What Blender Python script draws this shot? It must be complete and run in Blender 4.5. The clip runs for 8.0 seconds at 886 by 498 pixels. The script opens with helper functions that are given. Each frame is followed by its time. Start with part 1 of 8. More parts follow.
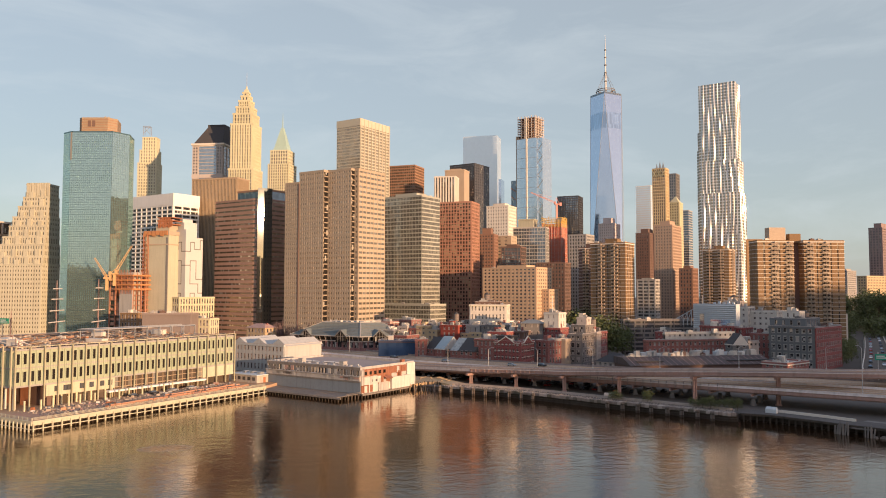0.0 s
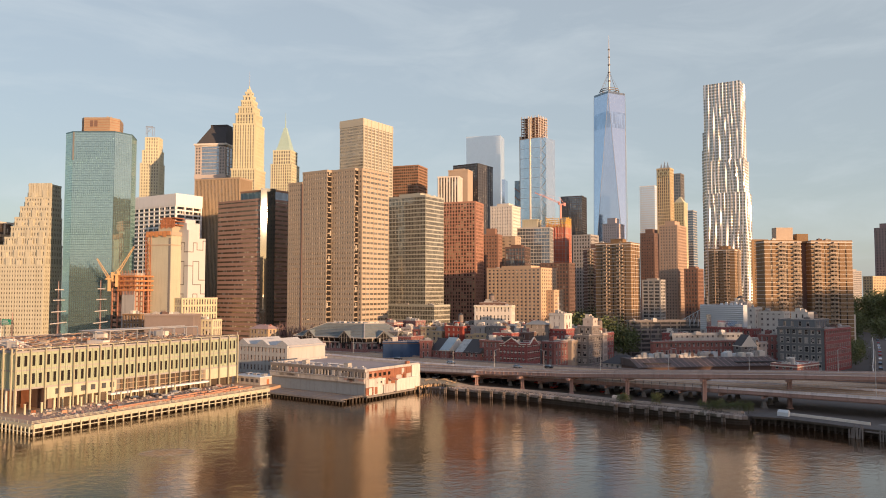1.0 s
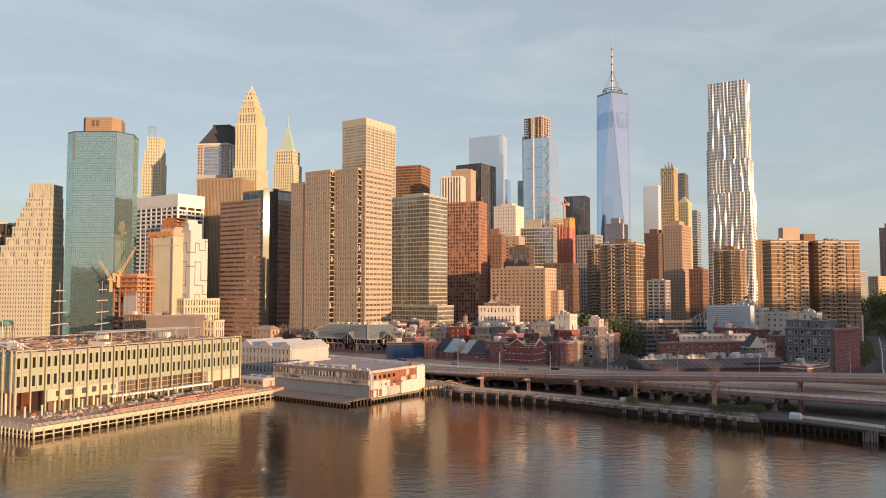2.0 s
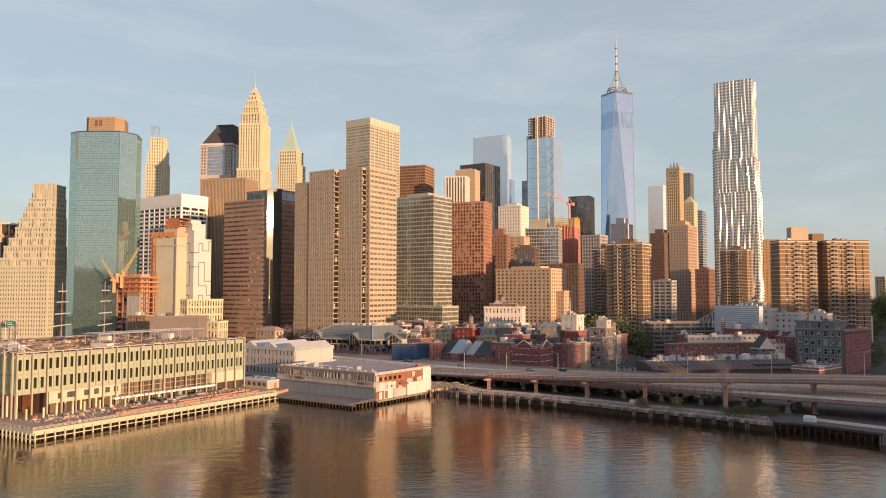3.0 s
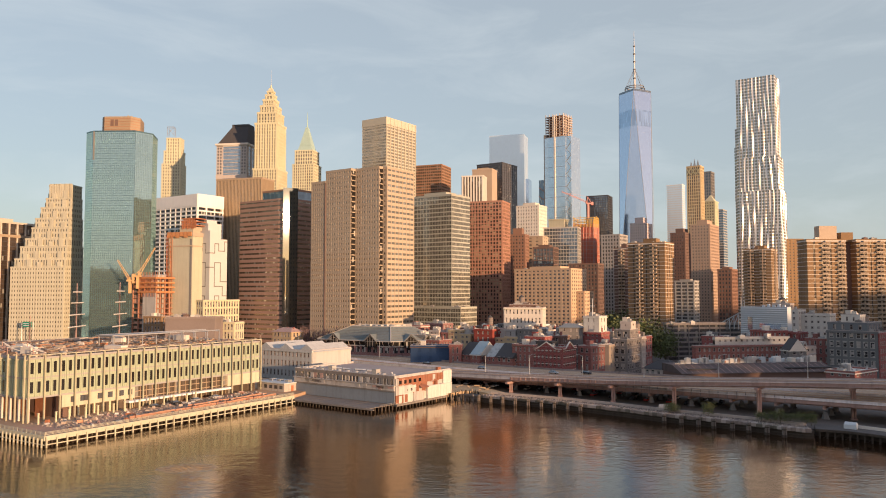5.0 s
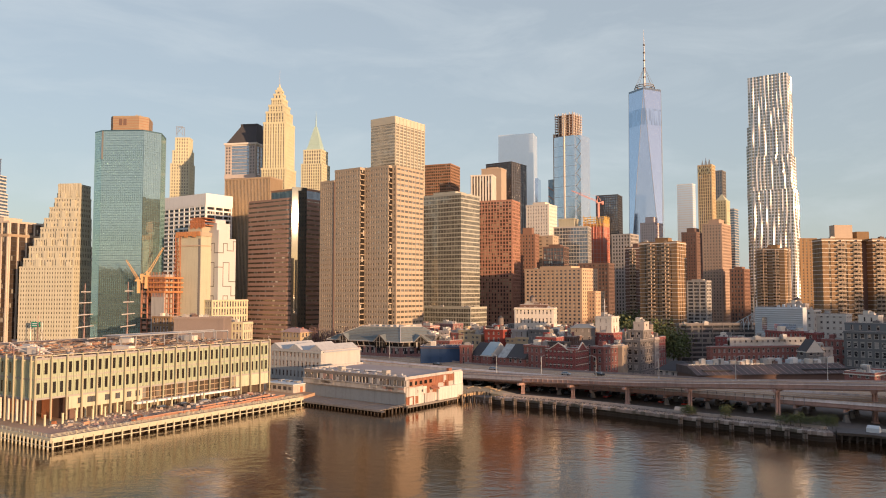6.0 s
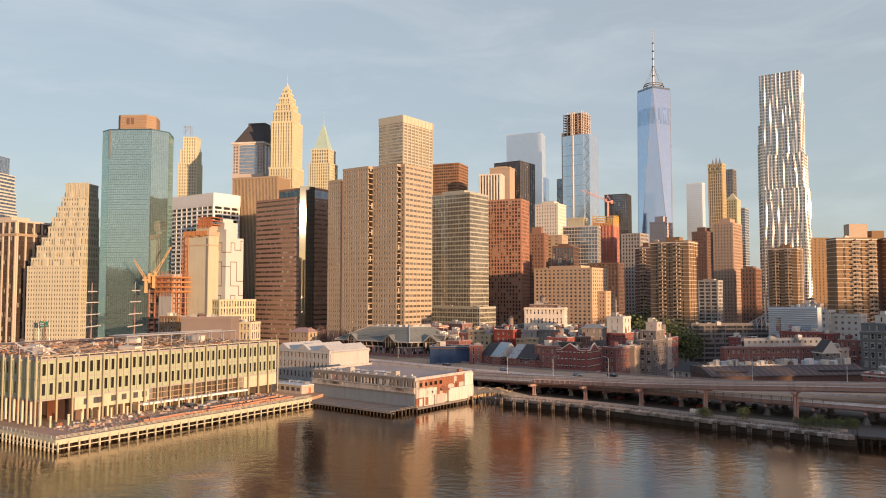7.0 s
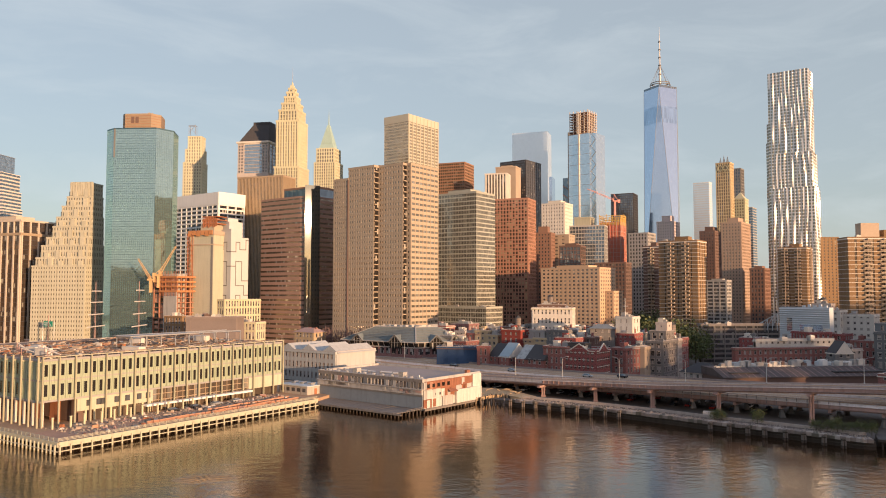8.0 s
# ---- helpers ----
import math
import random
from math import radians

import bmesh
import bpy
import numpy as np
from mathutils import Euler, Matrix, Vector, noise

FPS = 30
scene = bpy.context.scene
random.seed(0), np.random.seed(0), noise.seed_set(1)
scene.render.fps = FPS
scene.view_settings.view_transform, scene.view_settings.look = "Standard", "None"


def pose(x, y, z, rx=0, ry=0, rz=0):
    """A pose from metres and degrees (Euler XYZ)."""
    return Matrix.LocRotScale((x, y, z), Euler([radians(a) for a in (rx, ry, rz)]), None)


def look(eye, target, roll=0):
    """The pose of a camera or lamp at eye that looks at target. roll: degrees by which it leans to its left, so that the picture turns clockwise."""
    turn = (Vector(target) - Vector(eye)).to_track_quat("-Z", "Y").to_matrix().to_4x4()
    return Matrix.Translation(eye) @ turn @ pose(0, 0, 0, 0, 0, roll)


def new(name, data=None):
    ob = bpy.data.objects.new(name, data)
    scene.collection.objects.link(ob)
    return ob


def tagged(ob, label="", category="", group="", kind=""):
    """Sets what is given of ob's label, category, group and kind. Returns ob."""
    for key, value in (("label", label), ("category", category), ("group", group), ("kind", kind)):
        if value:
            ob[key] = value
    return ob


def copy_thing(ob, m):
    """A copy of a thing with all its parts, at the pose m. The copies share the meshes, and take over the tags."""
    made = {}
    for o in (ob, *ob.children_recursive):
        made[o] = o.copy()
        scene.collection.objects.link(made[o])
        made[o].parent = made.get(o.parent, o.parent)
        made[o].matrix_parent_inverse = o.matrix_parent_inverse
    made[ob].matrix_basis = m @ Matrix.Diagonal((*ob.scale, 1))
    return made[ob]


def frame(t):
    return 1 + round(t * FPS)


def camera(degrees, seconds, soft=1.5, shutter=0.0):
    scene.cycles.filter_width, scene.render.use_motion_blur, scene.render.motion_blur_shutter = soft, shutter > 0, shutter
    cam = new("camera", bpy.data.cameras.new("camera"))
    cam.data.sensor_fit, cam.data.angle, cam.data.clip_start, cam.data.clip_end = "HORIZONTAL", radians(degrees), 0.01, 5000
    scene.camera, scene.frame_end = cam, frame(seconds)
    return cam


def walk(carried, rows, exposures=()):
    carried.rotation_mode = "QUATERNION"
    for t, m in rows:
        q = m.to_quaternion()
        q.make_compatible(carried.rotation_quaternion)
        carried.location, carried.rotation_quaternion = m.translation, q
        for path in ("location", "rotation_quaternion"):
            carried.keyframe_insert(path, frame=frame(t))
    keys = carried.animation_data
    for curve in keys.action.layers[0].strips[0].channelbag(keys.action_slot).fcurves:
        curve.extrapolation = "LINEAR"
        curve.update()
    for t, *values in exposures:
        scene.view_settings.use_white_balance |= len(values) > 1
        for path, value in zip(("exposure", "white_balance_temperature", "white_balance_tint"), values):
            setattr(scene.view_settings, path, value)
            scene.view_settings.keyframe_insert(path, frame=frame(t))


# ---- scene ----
# ---------------------------------------------------------------- camera
cam = camera(61.0, 8.0, soft=1.0)
walk(cam, [
    (0.0, pose(0.0, 0.0, 45.27, 93.148, -0.05, -0.034)),
    (0.5, pose(-0.62, 1.99, 45.39, 93.166, -0.043, 0.085)),
    (1.0, pose(-1.28, 3.99, 45.51, 93.179, -0.033, 0.156)),
    (1.5, pose(-1.97, 6.01, 45.61, 93.190, -0.017, 0.225)),
    (3.0, pose(-4.08, 12.18, 45.80, 93.230, 0.021, 0.545)),
    (3.5, pose(-4.77, 14.37, 45.86, 93.238, 0.031, 0.75)),
    (4.0, pose(-5.43, 16.59, 45.90, 93.246, 0.036, 1.065)),
    (4.5, pose(-6.08, 18.83, 45.93, 93.253, 0.037, 1.374)),
    (6.0, pose(-8.05, 25.65, 45.94, 93.257, 0.027, 2.299)),
    (6.5, pose(-8.77, 27.92, 45.92, 93.249, 0.010, 2.592)),
    (7.0, pose(-9.50, 30.19, 45.90, 93.242, 0.003, 2.842)),
    (7.5, pose(-10.23, 32.47, 45.88, 93.234, -0.004, 3.085)),
    (8.0, pose(-10.93, 34.77, 45.87, 93.227, -0.013, 3.203)),
], exposures=[(0.0, 0.7, 6500, 18), (8.0, 0.7, 6500, 18)])

# ---------------------------------------------------------------- light
SUN_AZ, SUN_EL = radians(134.0), radians(5.6)     # clockwise from +y; low morning sun behind the camera
sun_way = Vector((math.sin(SUN_AZ) * math.cos(SUN_EL), math.cos(SUN_AZ) * math.cos(SUN_EL), math.sin(SUN_EL)))
sun = new("sun", bpy.data.lights.new("sun", "SUN"))
sun.data.energy, sun.data.angle, sun.data.color = 4.1, radians(0.53), (1.0, 0.645, 0.35)
sun.matrix_world = look(sun_way * 100, (0, 0, 0))

world = bpy.data.worlds.new("sky")
scene.world = world
world.use_nodes = True
wn, wl = world.node_tree.nodes, world.node_tree.links
wn.clear()
w_out, w_bg, w_sky = wn.new("ShaderNodeOutputWorld"), wn.new("ShaderNodeBackground"), wn.new("ShaderNodeTexSky")
w_sky.sky_type, w_sky.sun_disc = "NISHITA", False
w_sky.sun_elevation, w_sky.sun_rotation = SUN_EL, SUN_AZ
w_sky.air_density, w_sky.dust_density, w_sky.ozone_density = 1.0, 1.0, 2.0
w_bg.inputs["Strength"].default_value = 0.1
# morning haze and thin high cloud streaks over the sky
w_co, w_map, w_noise, w_ramp, w_mix = (wn.new("ShaderNodeTexCoord"), wn.new("ShaderNodeMapping"), wn.new("ShaderNodeTexNoise"),
                                       wn.new("ShaderNodeMapRange"), wn.new("ShaderNodeMix"))
w_map.inputs["Scale"].default_value = (2.0, 2.0, 7.5)
w_map.inputs["Rotation"].default_value = (0.0, radians(10), 0.0)
w_noise.inputs["Scale"].default_value, w_noise.inputs["Detail"].default_value, w_noise.inputs["Roughness"].default_value = 2.0, 7.0, 0.6
w_noise.inputs["Distortion"].default_value = 0.5
w_ramp.inputs["From Min"].default_value, w_ramp.inputs["From Max"].default_value = 0.45, 0.8
w_ramp.inputs["To Min"].default_value, w_ramp.inputs["To Max"].default_value = 0.5, 0.72
w_mix.data_type, w_mix.blend_type = "RGBA", "MIX"
wl.new(w_co.outputs["Generated"], w_map.inputs["Vector"])
wl.new(w_map.outputs["Vector"], w_noise.inputs["Vector"])
wl.new(w_noise.outputs["Fac"], w_ramp.inputs["Value"])
wl.new(w_ramp.outputs["Result"], w_mix.inputs[0])
wl.new(w_sky.outputs["Color"], w_mix.inputs[6])
# the veil glows warmer and brighter on the side of the rising sun
w_dot, w_side, w_glow = wn.new("ShaderNodeVectorMath"), wn.new("ShaderNodeMapRange"), wn.new("ShaderNodeMix")
w_dot.operation, w_dot.inputs[1].default_value = "DOT_PRODUCT", (math.sin(SUN_AZ), math.cos(SUN_AZ), 0.0)
w_side.inputs["From Min"].default_value, w_side.inputs["From Max"].default_value = -0.1, 0.95
w_glow.data_type = "RGBA"
w_glow.inputs[6].default_value, w_glow.inputs[7].default_value = (4.2, 4.84, 4.85, 1), (6.3, 5.2, 5.0, 1)
wl.new(w_co.outputs["Generated"], w_dot.inputs[0])
wl.new(w_dot.outputs["Value"], w_side.inputs["Value"])
wl.new(w_side.outputs["Result"], w_glow.inputs[0])
# overhead the veil thins and turns bluer
w_sep, w_up, w_zen = wn.new("ShaderNodeSeparateXYZ"), wn.new("ShaderNodeMapRange"), wn.new("ShaderNodeMix")
w_up.inputs["From Min"].default_value, w_up.inputs["From Max"].default_value = 0.38, 0.9
w_zen.data_type = "RGBA"
w_zen.inputs[7].default_value = (3.7, 4.8, 6.6, 1)
wl.new(w_co.outputs["Generated"], w_sep.inputs[0])
wl.new(w_sep.outputs["Z"], w_up.inputs["Value"])
wl.new(w_up.outputs["Result"], w_zen.inputs[0])
wl.new(w_glow.outputs[2], w_zen.inputs[6])
wl.new(w_zen.outputs[2], w_mix.inputs[7])
wl.new(w_mix.outputs[2], w_bg.inputs["Color"])
wl.new(w_bg.outputs["Background"], w_out.inputs["Surface"])

# ---------------------------------------------------------------- materials


def nodes_of(name):
    m = bpy.data.materials.new(name)
    m.use_nodes = True
    return m, m.node_tree.nodes, m.node_tree.links, m.node_tree.nodes["Principled BSDF"]


def noise_node(n, l, co, scale, detail=4.0, rough=0.6):
    t = n.new("ShaderNodeTexNoise")
    t.inputs["Scale"].default_value, t.inputs["Detail"].default_value, t.inputs["Roughness"].default_value = scale, detail, rough
    l.new(co, t.inputs["Vector"])
    return t.outputs["Fac"]


def math_node(n, l, op, a, b):
    t = n.new("ShaderNodeMath")
    t.operation = op
    for k, v in enumerate((a, b)):
        if isinstance(v, (int, float)):
            t.inputs[k].default_value = v
        else:
            l.new(v, t.inputs[k])
    return t.outputs[0]


def masonry(name, color, rough=0.85, big=0.05, fine=0.9, amount=0.28, bump=0.15, vary=0.12, stain=0.0):
    """Painted, stone, concrete, brick or timber surface: two scales of tone, small differences from piece to piece, fine relief."""
    m, n, l, p = nodes_of(name)
    co = n.new("ShaderNodeTexCoord").outputs["Object"]
    a, b = noise_node(n, l, co, big, 5.0), noise_node(n, l, co, fine, 6.0, 0.7)
    rnd = n.new("ShaderNodeObjectInfo").outputs["Random"]
    tone = math_node(n, l, "ADD", math_node(n, l, "MULTIPLY", a, amount), math_node(n, l, "MULTIPLY", b, amount))
    tone = math_node(n, l, "ADD", tone, math_node(n, l, "MULTIPLY", rnd, vary))
    tone = math_node(n, l, "ADD", tone, 1.0 - amount - vary / 2)
    if stain:
        mp = n.new("ShaderNodeMapping")
        mp.inputs["Scale"].default_value = (1.0, 1.0, 0.08)
        l.new(co, mp.inputs["Vector"])
        s = noise_node(n, l, mp.outputs["Vector"], 0.6, 5.0)
        rmp = n.new("ShaderNodeMapRange")
        rmp.inputs["From Min"].default_value, rmp.inputs["From Max"].default_value = 0.5, 0.75
        rmp.inputs["To Min"].default_value, rmp.inputs["To Max"].default_value = 1.0, 1.0 - stain
        l.new(s, rmp.inputs["Value"])
        tone = math_node(n, l, "MULTIPLY", tone, rmp.outputs["Result"])
    mul = n.new("ShaderNodeMix")
    mul.data_type, mul.blend_type = "RGBA", "MULTIPLY"
    mul.inputs[0].default_value = 1.0
    mul.inputs[6].default_value = (*color, 1)
    l.new(tone, mul.inputs[7])
    l.new(mul.outputs[2], p.inputs["Base Color"])
    p.inputs["Roughness"].default_value = rough
    p.inputs["Specular IOR Level"].default_value = 0.2
    bp = n.new("ShaderNodeBump")
    bp.inputs["Strength"].default_value, bp.inputs["Distance"].default_value = bump, 0.1
    l.new(b, bp.inputs["Height"])
    l.new(bp.outputs["Normal"], p.inputs["Normal"])
    return m


def brickwork(name, color, mortar, wide=0.9, high=0.3):
    """Brick in courses, with mortar; courses drawn a little coarse since the houses stand far off."""
    m, n, l, p = nodes_of(name)
    co = n.new("ShaderNodeTexCoord").outputs["Object"]
    sep, com = n.new("ShaderNodeSeparateXYZ"), n.new("ShaderNodeCombineXYZ")
    l.new(co, sep.inputs[0])
    l.new(math_node(n, l, "ADD", sep.outputs[0], sep.outputs[1]), com.inputs[0])
    l.new(sep.outputs[2], com.inputs[1])
    t = n.new("ShaderNodeTexBrick")
    t.inputs["Scale"].default_value = 1.0
    t.inputs["Brick Width"].default_value, t.inputs["Row Height"].default_value, t.inputs["Mortar Size"].default_value = wide, high, 0.02
    t.inputs["Color1"].default_value = (*color, 1)
    t.inputs["Color2"].default_value = (*[c * 0.72 for c in color], 1)
    t.inputs["Mortar"].default_value = (*mortar, 1)
    l.new(com.outputs[0], t.inputs["Vector"])
    a = noise_node(n, l, co, 0.12, 5.0)
    tone = math_node(n, l, "ADD", math_node(n, l, "MULTIPLY", a, 0.6), 0.7)
    mul = n.new("ShaderNodeMix")
    mul.data_type, mul.blend_type = "RGBA", "MULTIPLY"
    mul.inputs[0].default_value = 1.0
    l.new(t.outputs["Color"], mul.inputs[6])
    l.new(tone, mul.inputs[7])
    l.new(mul.outputs[2], p.inputs["Base Color"])
    p.inputs["Roughness"].default_value = 0.9
    bp = n.new("ShaderNodeBump")
    bp.inputs["Strength"].default_value, bp.inputs["Distance"].default_value = 0.3, 0.05
    l.new(t.outputs["Fac"], bp.inputs["Height"])
    bp.invert = True
    l.new(bp.outputs["Normal"], p.inputs["Normal"])
    return m


def glazing_mat(name, color, cell=(1.5, 3.9), metal=0.35, rough=0.08, blinds=0.12, blind_color=(0.45, 0.42, 0.36), wobble=0.02, spec=0.5, tone_amp=0.5):
    """Facade glass: every pane has its own slight tilt, tone and blind."""
    m, n, l, p = nodes_of(name)
    co = n.new("ShaderNodeTexCoord").outputs["Object"]
    off, snap = n.new("ShaderNodeVectorMath"), n.new("ShaderNodeVectorMath")
    off.operation, snap.operation = "ADD", "SNAP"
    off.inputs[1].default_value = (0.37, 0.37, 0.0)
    snap.inputs[1].default_value = (cell[0], cell[0], cell[1])
    l.new(co, off.inputs[0])
    l.new(off.outputs[0], snap.inputs[0])
    wn_ = n.new("ShaderNodeTexWhiteNoise")
    l.new(snap.outputs[0], wn_.inputs["Vector"])
    val, col = wn_.outputs["Value"], wn_.outputs["Color"]
    ramp = n.new("ShaderNodeMapRange")
    ramp.inputs["From Min"].default_value, ramp.inputs["From Max"].default_value = 1.0 - blinds, 1.0 - blinds + 0.02
    l.new(val, ramp.inputs["Value"])
    mix = n.new("ShaderNodeMix")
    mix.data_type = "RGBA"
    l.new(ramp.outputs["Result"], mix.inputs[0])
    tone = n.new("ShaderNodeMix")
    tone.data_type, tone.blend_type = "RGBA", "MULTIPLY"
    tone.inputs[0].default_value = 1.0
    tone.inputs[6].default_value = (*color, 1)
    l.new(math_node(n, l, "ADD", math_node(n, l, "MULTIPLY", val, tone_amp), 1.0 - tone_amp / 2), tone.inputs[7])
    l.new(tone.outputs[2], mix.inputs[6])
    mix.inputs[7].default_value = (*blind_color, 1)
    l.new(mix.outputs[2], p.inputs["Base Color"])
    p.inputs["Metallic"].default_value, p.inputs["Roughness"].default_value = metal, rough
    p.inputs["Specular IOR Level"].default_value = spec
    geo = n.new("ShaderNodeNewGeometry")
    sub, sc, add, nrm = (n.new("ShaderNodeVectorMath") for _ in range(4))
    sub.operation, sc.operation, add.operation, nrm.operation = "SUBTRACT", "SCALE", "ADD", "NORMALIZE"
    sub.inputs[1].default_value = (0.5, 0.5, 0.5)
    sc.inputs["Scale"].default_value = wobble
    l.new(col, sub.inputs[0])
    l.new(sub.outputs[0], sc.inputs[0])
    l.new(geo.outputs["Normal"], add.inputs[0])
    l.new(sc.outputs[0], add.inputs[1])
    l.new(add.outputs[0], nrm.inputs[0])
    l.new(nrm.outputs[0], p.inputs["Normal"])
    return m


def metal_mat(name, color, rough=0.4, metal=1.0, fine=0.4):
    m, n, l, p = nodes_of(name)
    co = n.new("ShaderNodeTexCoord").outputs["Object"]
    a = noise_node(n, l, co, fine, 5.0)
    mul = n.new("ShaderNodeMix")
    mul.data_type, mul.blend_type = "RGBA", "MULTIPLY"
    mul.inputs[0].default_value = 1.0
    mul.inputs[6].default_value = (*color, 1)
    l.new(math_node(n, l, "ADD", math_node(n, l, "MULTIPLY", a, 0.4), 0.8), mul.inputs[7])
    l.new(mul.outputs[2], p.inputs["Base Color"])
    l.new(math_node(n, l, "ADD", math_node(n, l, "MULTIPLY", a, 0.2), rough - 0.1), p.inputs["Roughness"])
    p.inputs["Metallic"].default_value = metal
    return m


def water_mat():
    m, n, l, p = nodes_of("river_water")
    co = n.new("ShaderNodeTexCoord").outputs["Object"]
    mp = n.new("ShaderNodeMapping")
    mp.inputs["Rotation"].default_value, mp.inputs["Scale"].default_value = (0, 0, radians(-8)), (0.7, 1.0, 1.0)
    l.new(co, mp.inputs["Vector"])
    v = mp.outputs["Vector"]
    big, mid, small = noise_node(n, l, v, 0.03, 3.0), noise_node(n, l, v, 0.34, 3.0, 0.55), noise_node(n, l, v, 1.0, 4.0, 0.65)
    # calm slicks between rippled stretches
    calm = n.new("ShaderNodeMapRange")
    calm.inputs["From Min"].default_value, calm.inputs["From Max"].default_value = 0.35, 0.68
    calm.inputs["To Min"].default_value, calm.inputs["To Max"].default_value = 0.5, 1.15
    l.new(big, calm.inputs["Value"])
    h = math_node(n, l, "ADD", math_node(n, l, "MULTIPLY", mid, 1.1), math_node(n, l, "MULTIPLY", small, 0.4))
    h = math_node(n, l, "MULTIPLY", h, calm.outputs["Result"])
    bp = n.new("ShaderNodeBump")
    bp.inputs["Strength"].default_value, bp.inputs["Distance"].default_value = 0.19, 0.5
    l.new(h, bp.inputs["Height"])
    l.new(bp.outputs["Normal"], p.inputs["Normal"])
    p.inputs["Base Color"].default_value = (0.03, 0.017, 0.01, 1)
    p.inputs["Roughness"].default_value = 0.05
    p.inputs["IOR"].default_value = 1.4
    # added coat: strengthens the river's reflections and tints them golden
    p.inputs["Coat Weight"].default_value, p.inputs["Coat Roughness"].default_value, p.inputs["Coat IOR"].default_value = 0.6, 0.04, 1.4
    p.inputs["Coat Tint"].default_value = (1.0, 0.85, 0.66, 1)
    l.new(bp.outputs["Normal"], p.inputs["Coat Normal"])
    return m


def leaf_mat(name, color):
    m, n, l, p = nodes_of(name)
    co = n.new("ShaderNodeTexCoord").outputs["Object"]
    a = noise_node(n, l, co, 0.35, 4.0)
    isl = n.new("ShaderNodeNewGeometry").outputs["Random Per Island"]
    mul = n.new("ShaderNodeMix")
    mul.data_type, mul.blend_type = "RGBA", "MULTIPLY"
    mul.inputs[0].default_value = 1.0
    mul.inputs[6].default_value = (*color, 1)
    t = math_node(n, l, "ADD", math_node(n, l, "MULTIPLY", a, 0.7), math_node(n, l, "MULTIPLY", isl, 0.7))
    l.new(math_node(n, l, "ADD", t, 0.3), mul.inputs[7])
    l.new(mul.outputs[2], p.inputs["Base Color"])
    p.inputs["Roughness"].default_value = 0.7
    return m


LIME = masonry("cream_limestone", (0.57, 0.53, 0.36), amount=0.34)
PALE = masonry("pale_stone", (0.66, 0.6, 0.52))
TAN = masonry("tan_granite", (0.46, 0.36, 0.27))
ROSE = masonry("rose_granite", (0.42, 0.335, 0.245))
BUFF = masonry("buff_brick", (0.54, 0.41, 0.255), fine=1.6)
BROWN = masonry("brown_granite", (0.33, 0.19, 0.12), rough=0.5)
REDBR = masonry("red_brown_brick", (0.25, 0.145, 0.105), fine=1.6)
ORBR = masonry("orange_brick", (0.25, 0.16, 0.088), fine=1.6)
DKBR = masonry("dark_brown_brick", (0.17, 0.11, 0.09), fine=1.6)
WHITE = masonry("white_painted_concrete", (0.78, 0.76, 0.72), amount=0.16, stain=0.1)
WHITEM = masonry("weathered_white_boards", (0.46, 0.41, 0.36), amount=0.4, stain=0.45)
CONC = masonry("grey_concrete", (0.4, 0.38, 0.35), stain=0.25)
DCONC = masonry("dark_concrete", (0.2, 0.19, 0.18), stain=0.2)
GREY = masonry("grey_stone", (0.36, 0.34, 0.32))
BLACK = masonry("black_steel_cladding", (0.06, 0.056, 0.058), rough=0.45)
BRONZE = masonry("bronze_fins", (0.37, 0.28, 0.19), rough=0.45)
CHAR = masonry("charcoal_roofing", (0.075, 0.07, 0.07))
ROOF = masonry("grey_brown_roof_gravel", (0.28, 0.215, 0.165), fine=2.0)
TERRA = masonry("terracotta_netting", (0.68, 0.23, 0.15), amount=0.4)
ORANGE = masonry("orange_shutter_boards", (0.5, 0.23, 0.1), amount=0.4)
RUST = masonry("rusty_painted_steel", (0.42, 0.17, 0.085), rough=0.7, amount=0.5, stain=0.4)
STEELP = masonry("brown_painted_steel", (0.41, 0.265, 0.225), rough=0.6, amount=0.3, stain=0.3)
COPPER = masonry("green_copper", (0.38, 0.51, 0.44), rough=0.6, amount=0.35)
SLATE = masonry("grey_slate_roof", (0.2, 0.22, 0.23), amount=0.35)
ASPH = masonry("dusty_asphalt", (0.12, 0.1, 0.085), big=0.02, amount=0.4)
# some of the low sun's gold is put into this even colour
ROADC = masonry("gold_tinted_concrete_road", (0.46, 0.31, 0.205), big=0.03, amount=0.35)
ROADC.node_tree.nodes["Principled BSDF"].inputs["Specular IOR Level"].default_value = 0.08      # dusty, without sheen
WOODG = masonry("weathered_grey_timber", (0.21, 0.185, 0.165), amount=0.5, stain=0.3)
WOODD = masonry("dark_wet_timber", (0.075, 0.06, 0.048), amount=0.5, stain=0.4)
CREAMP = masonry("cream_painted_steel", (0.5, 0.47, 0.35), amount=0.3, stain=0.25)
BLUE = masonry("blue_netting", (0.05, 0.09, 0.17), amount=0.35)
BRICKR = brickwork("dark_red_brick", (0.3, 0.068, 0.062), (0.34, 0.22, 0.2))
BRICKB = brickwork("brown_red_brick", (0.31, 0.105, 0.088), (0.33, 0.24, 0.21))
BRICKG = brickwork("grey_painted_brick", (0.2, 0.195, 0.19), (0.24, 0.23, 0.22))
G_DARK = glazing_mat("dark_window_glass", (0.15, 0.148, 0.15), metal=0.5)
G_SASH = glazing_mat("sash_window_glass", (0.05, 0.05, 0.055), cell=(1.1, 1.5), metal=0.25, blinds=0.42, blind_color=(0.46, 0.43, 0.4))
G_SLOT = glazing_mat("black_slot_glass", (0.025, 0.022, 0.02), metal=0.1, blinds=0.08)
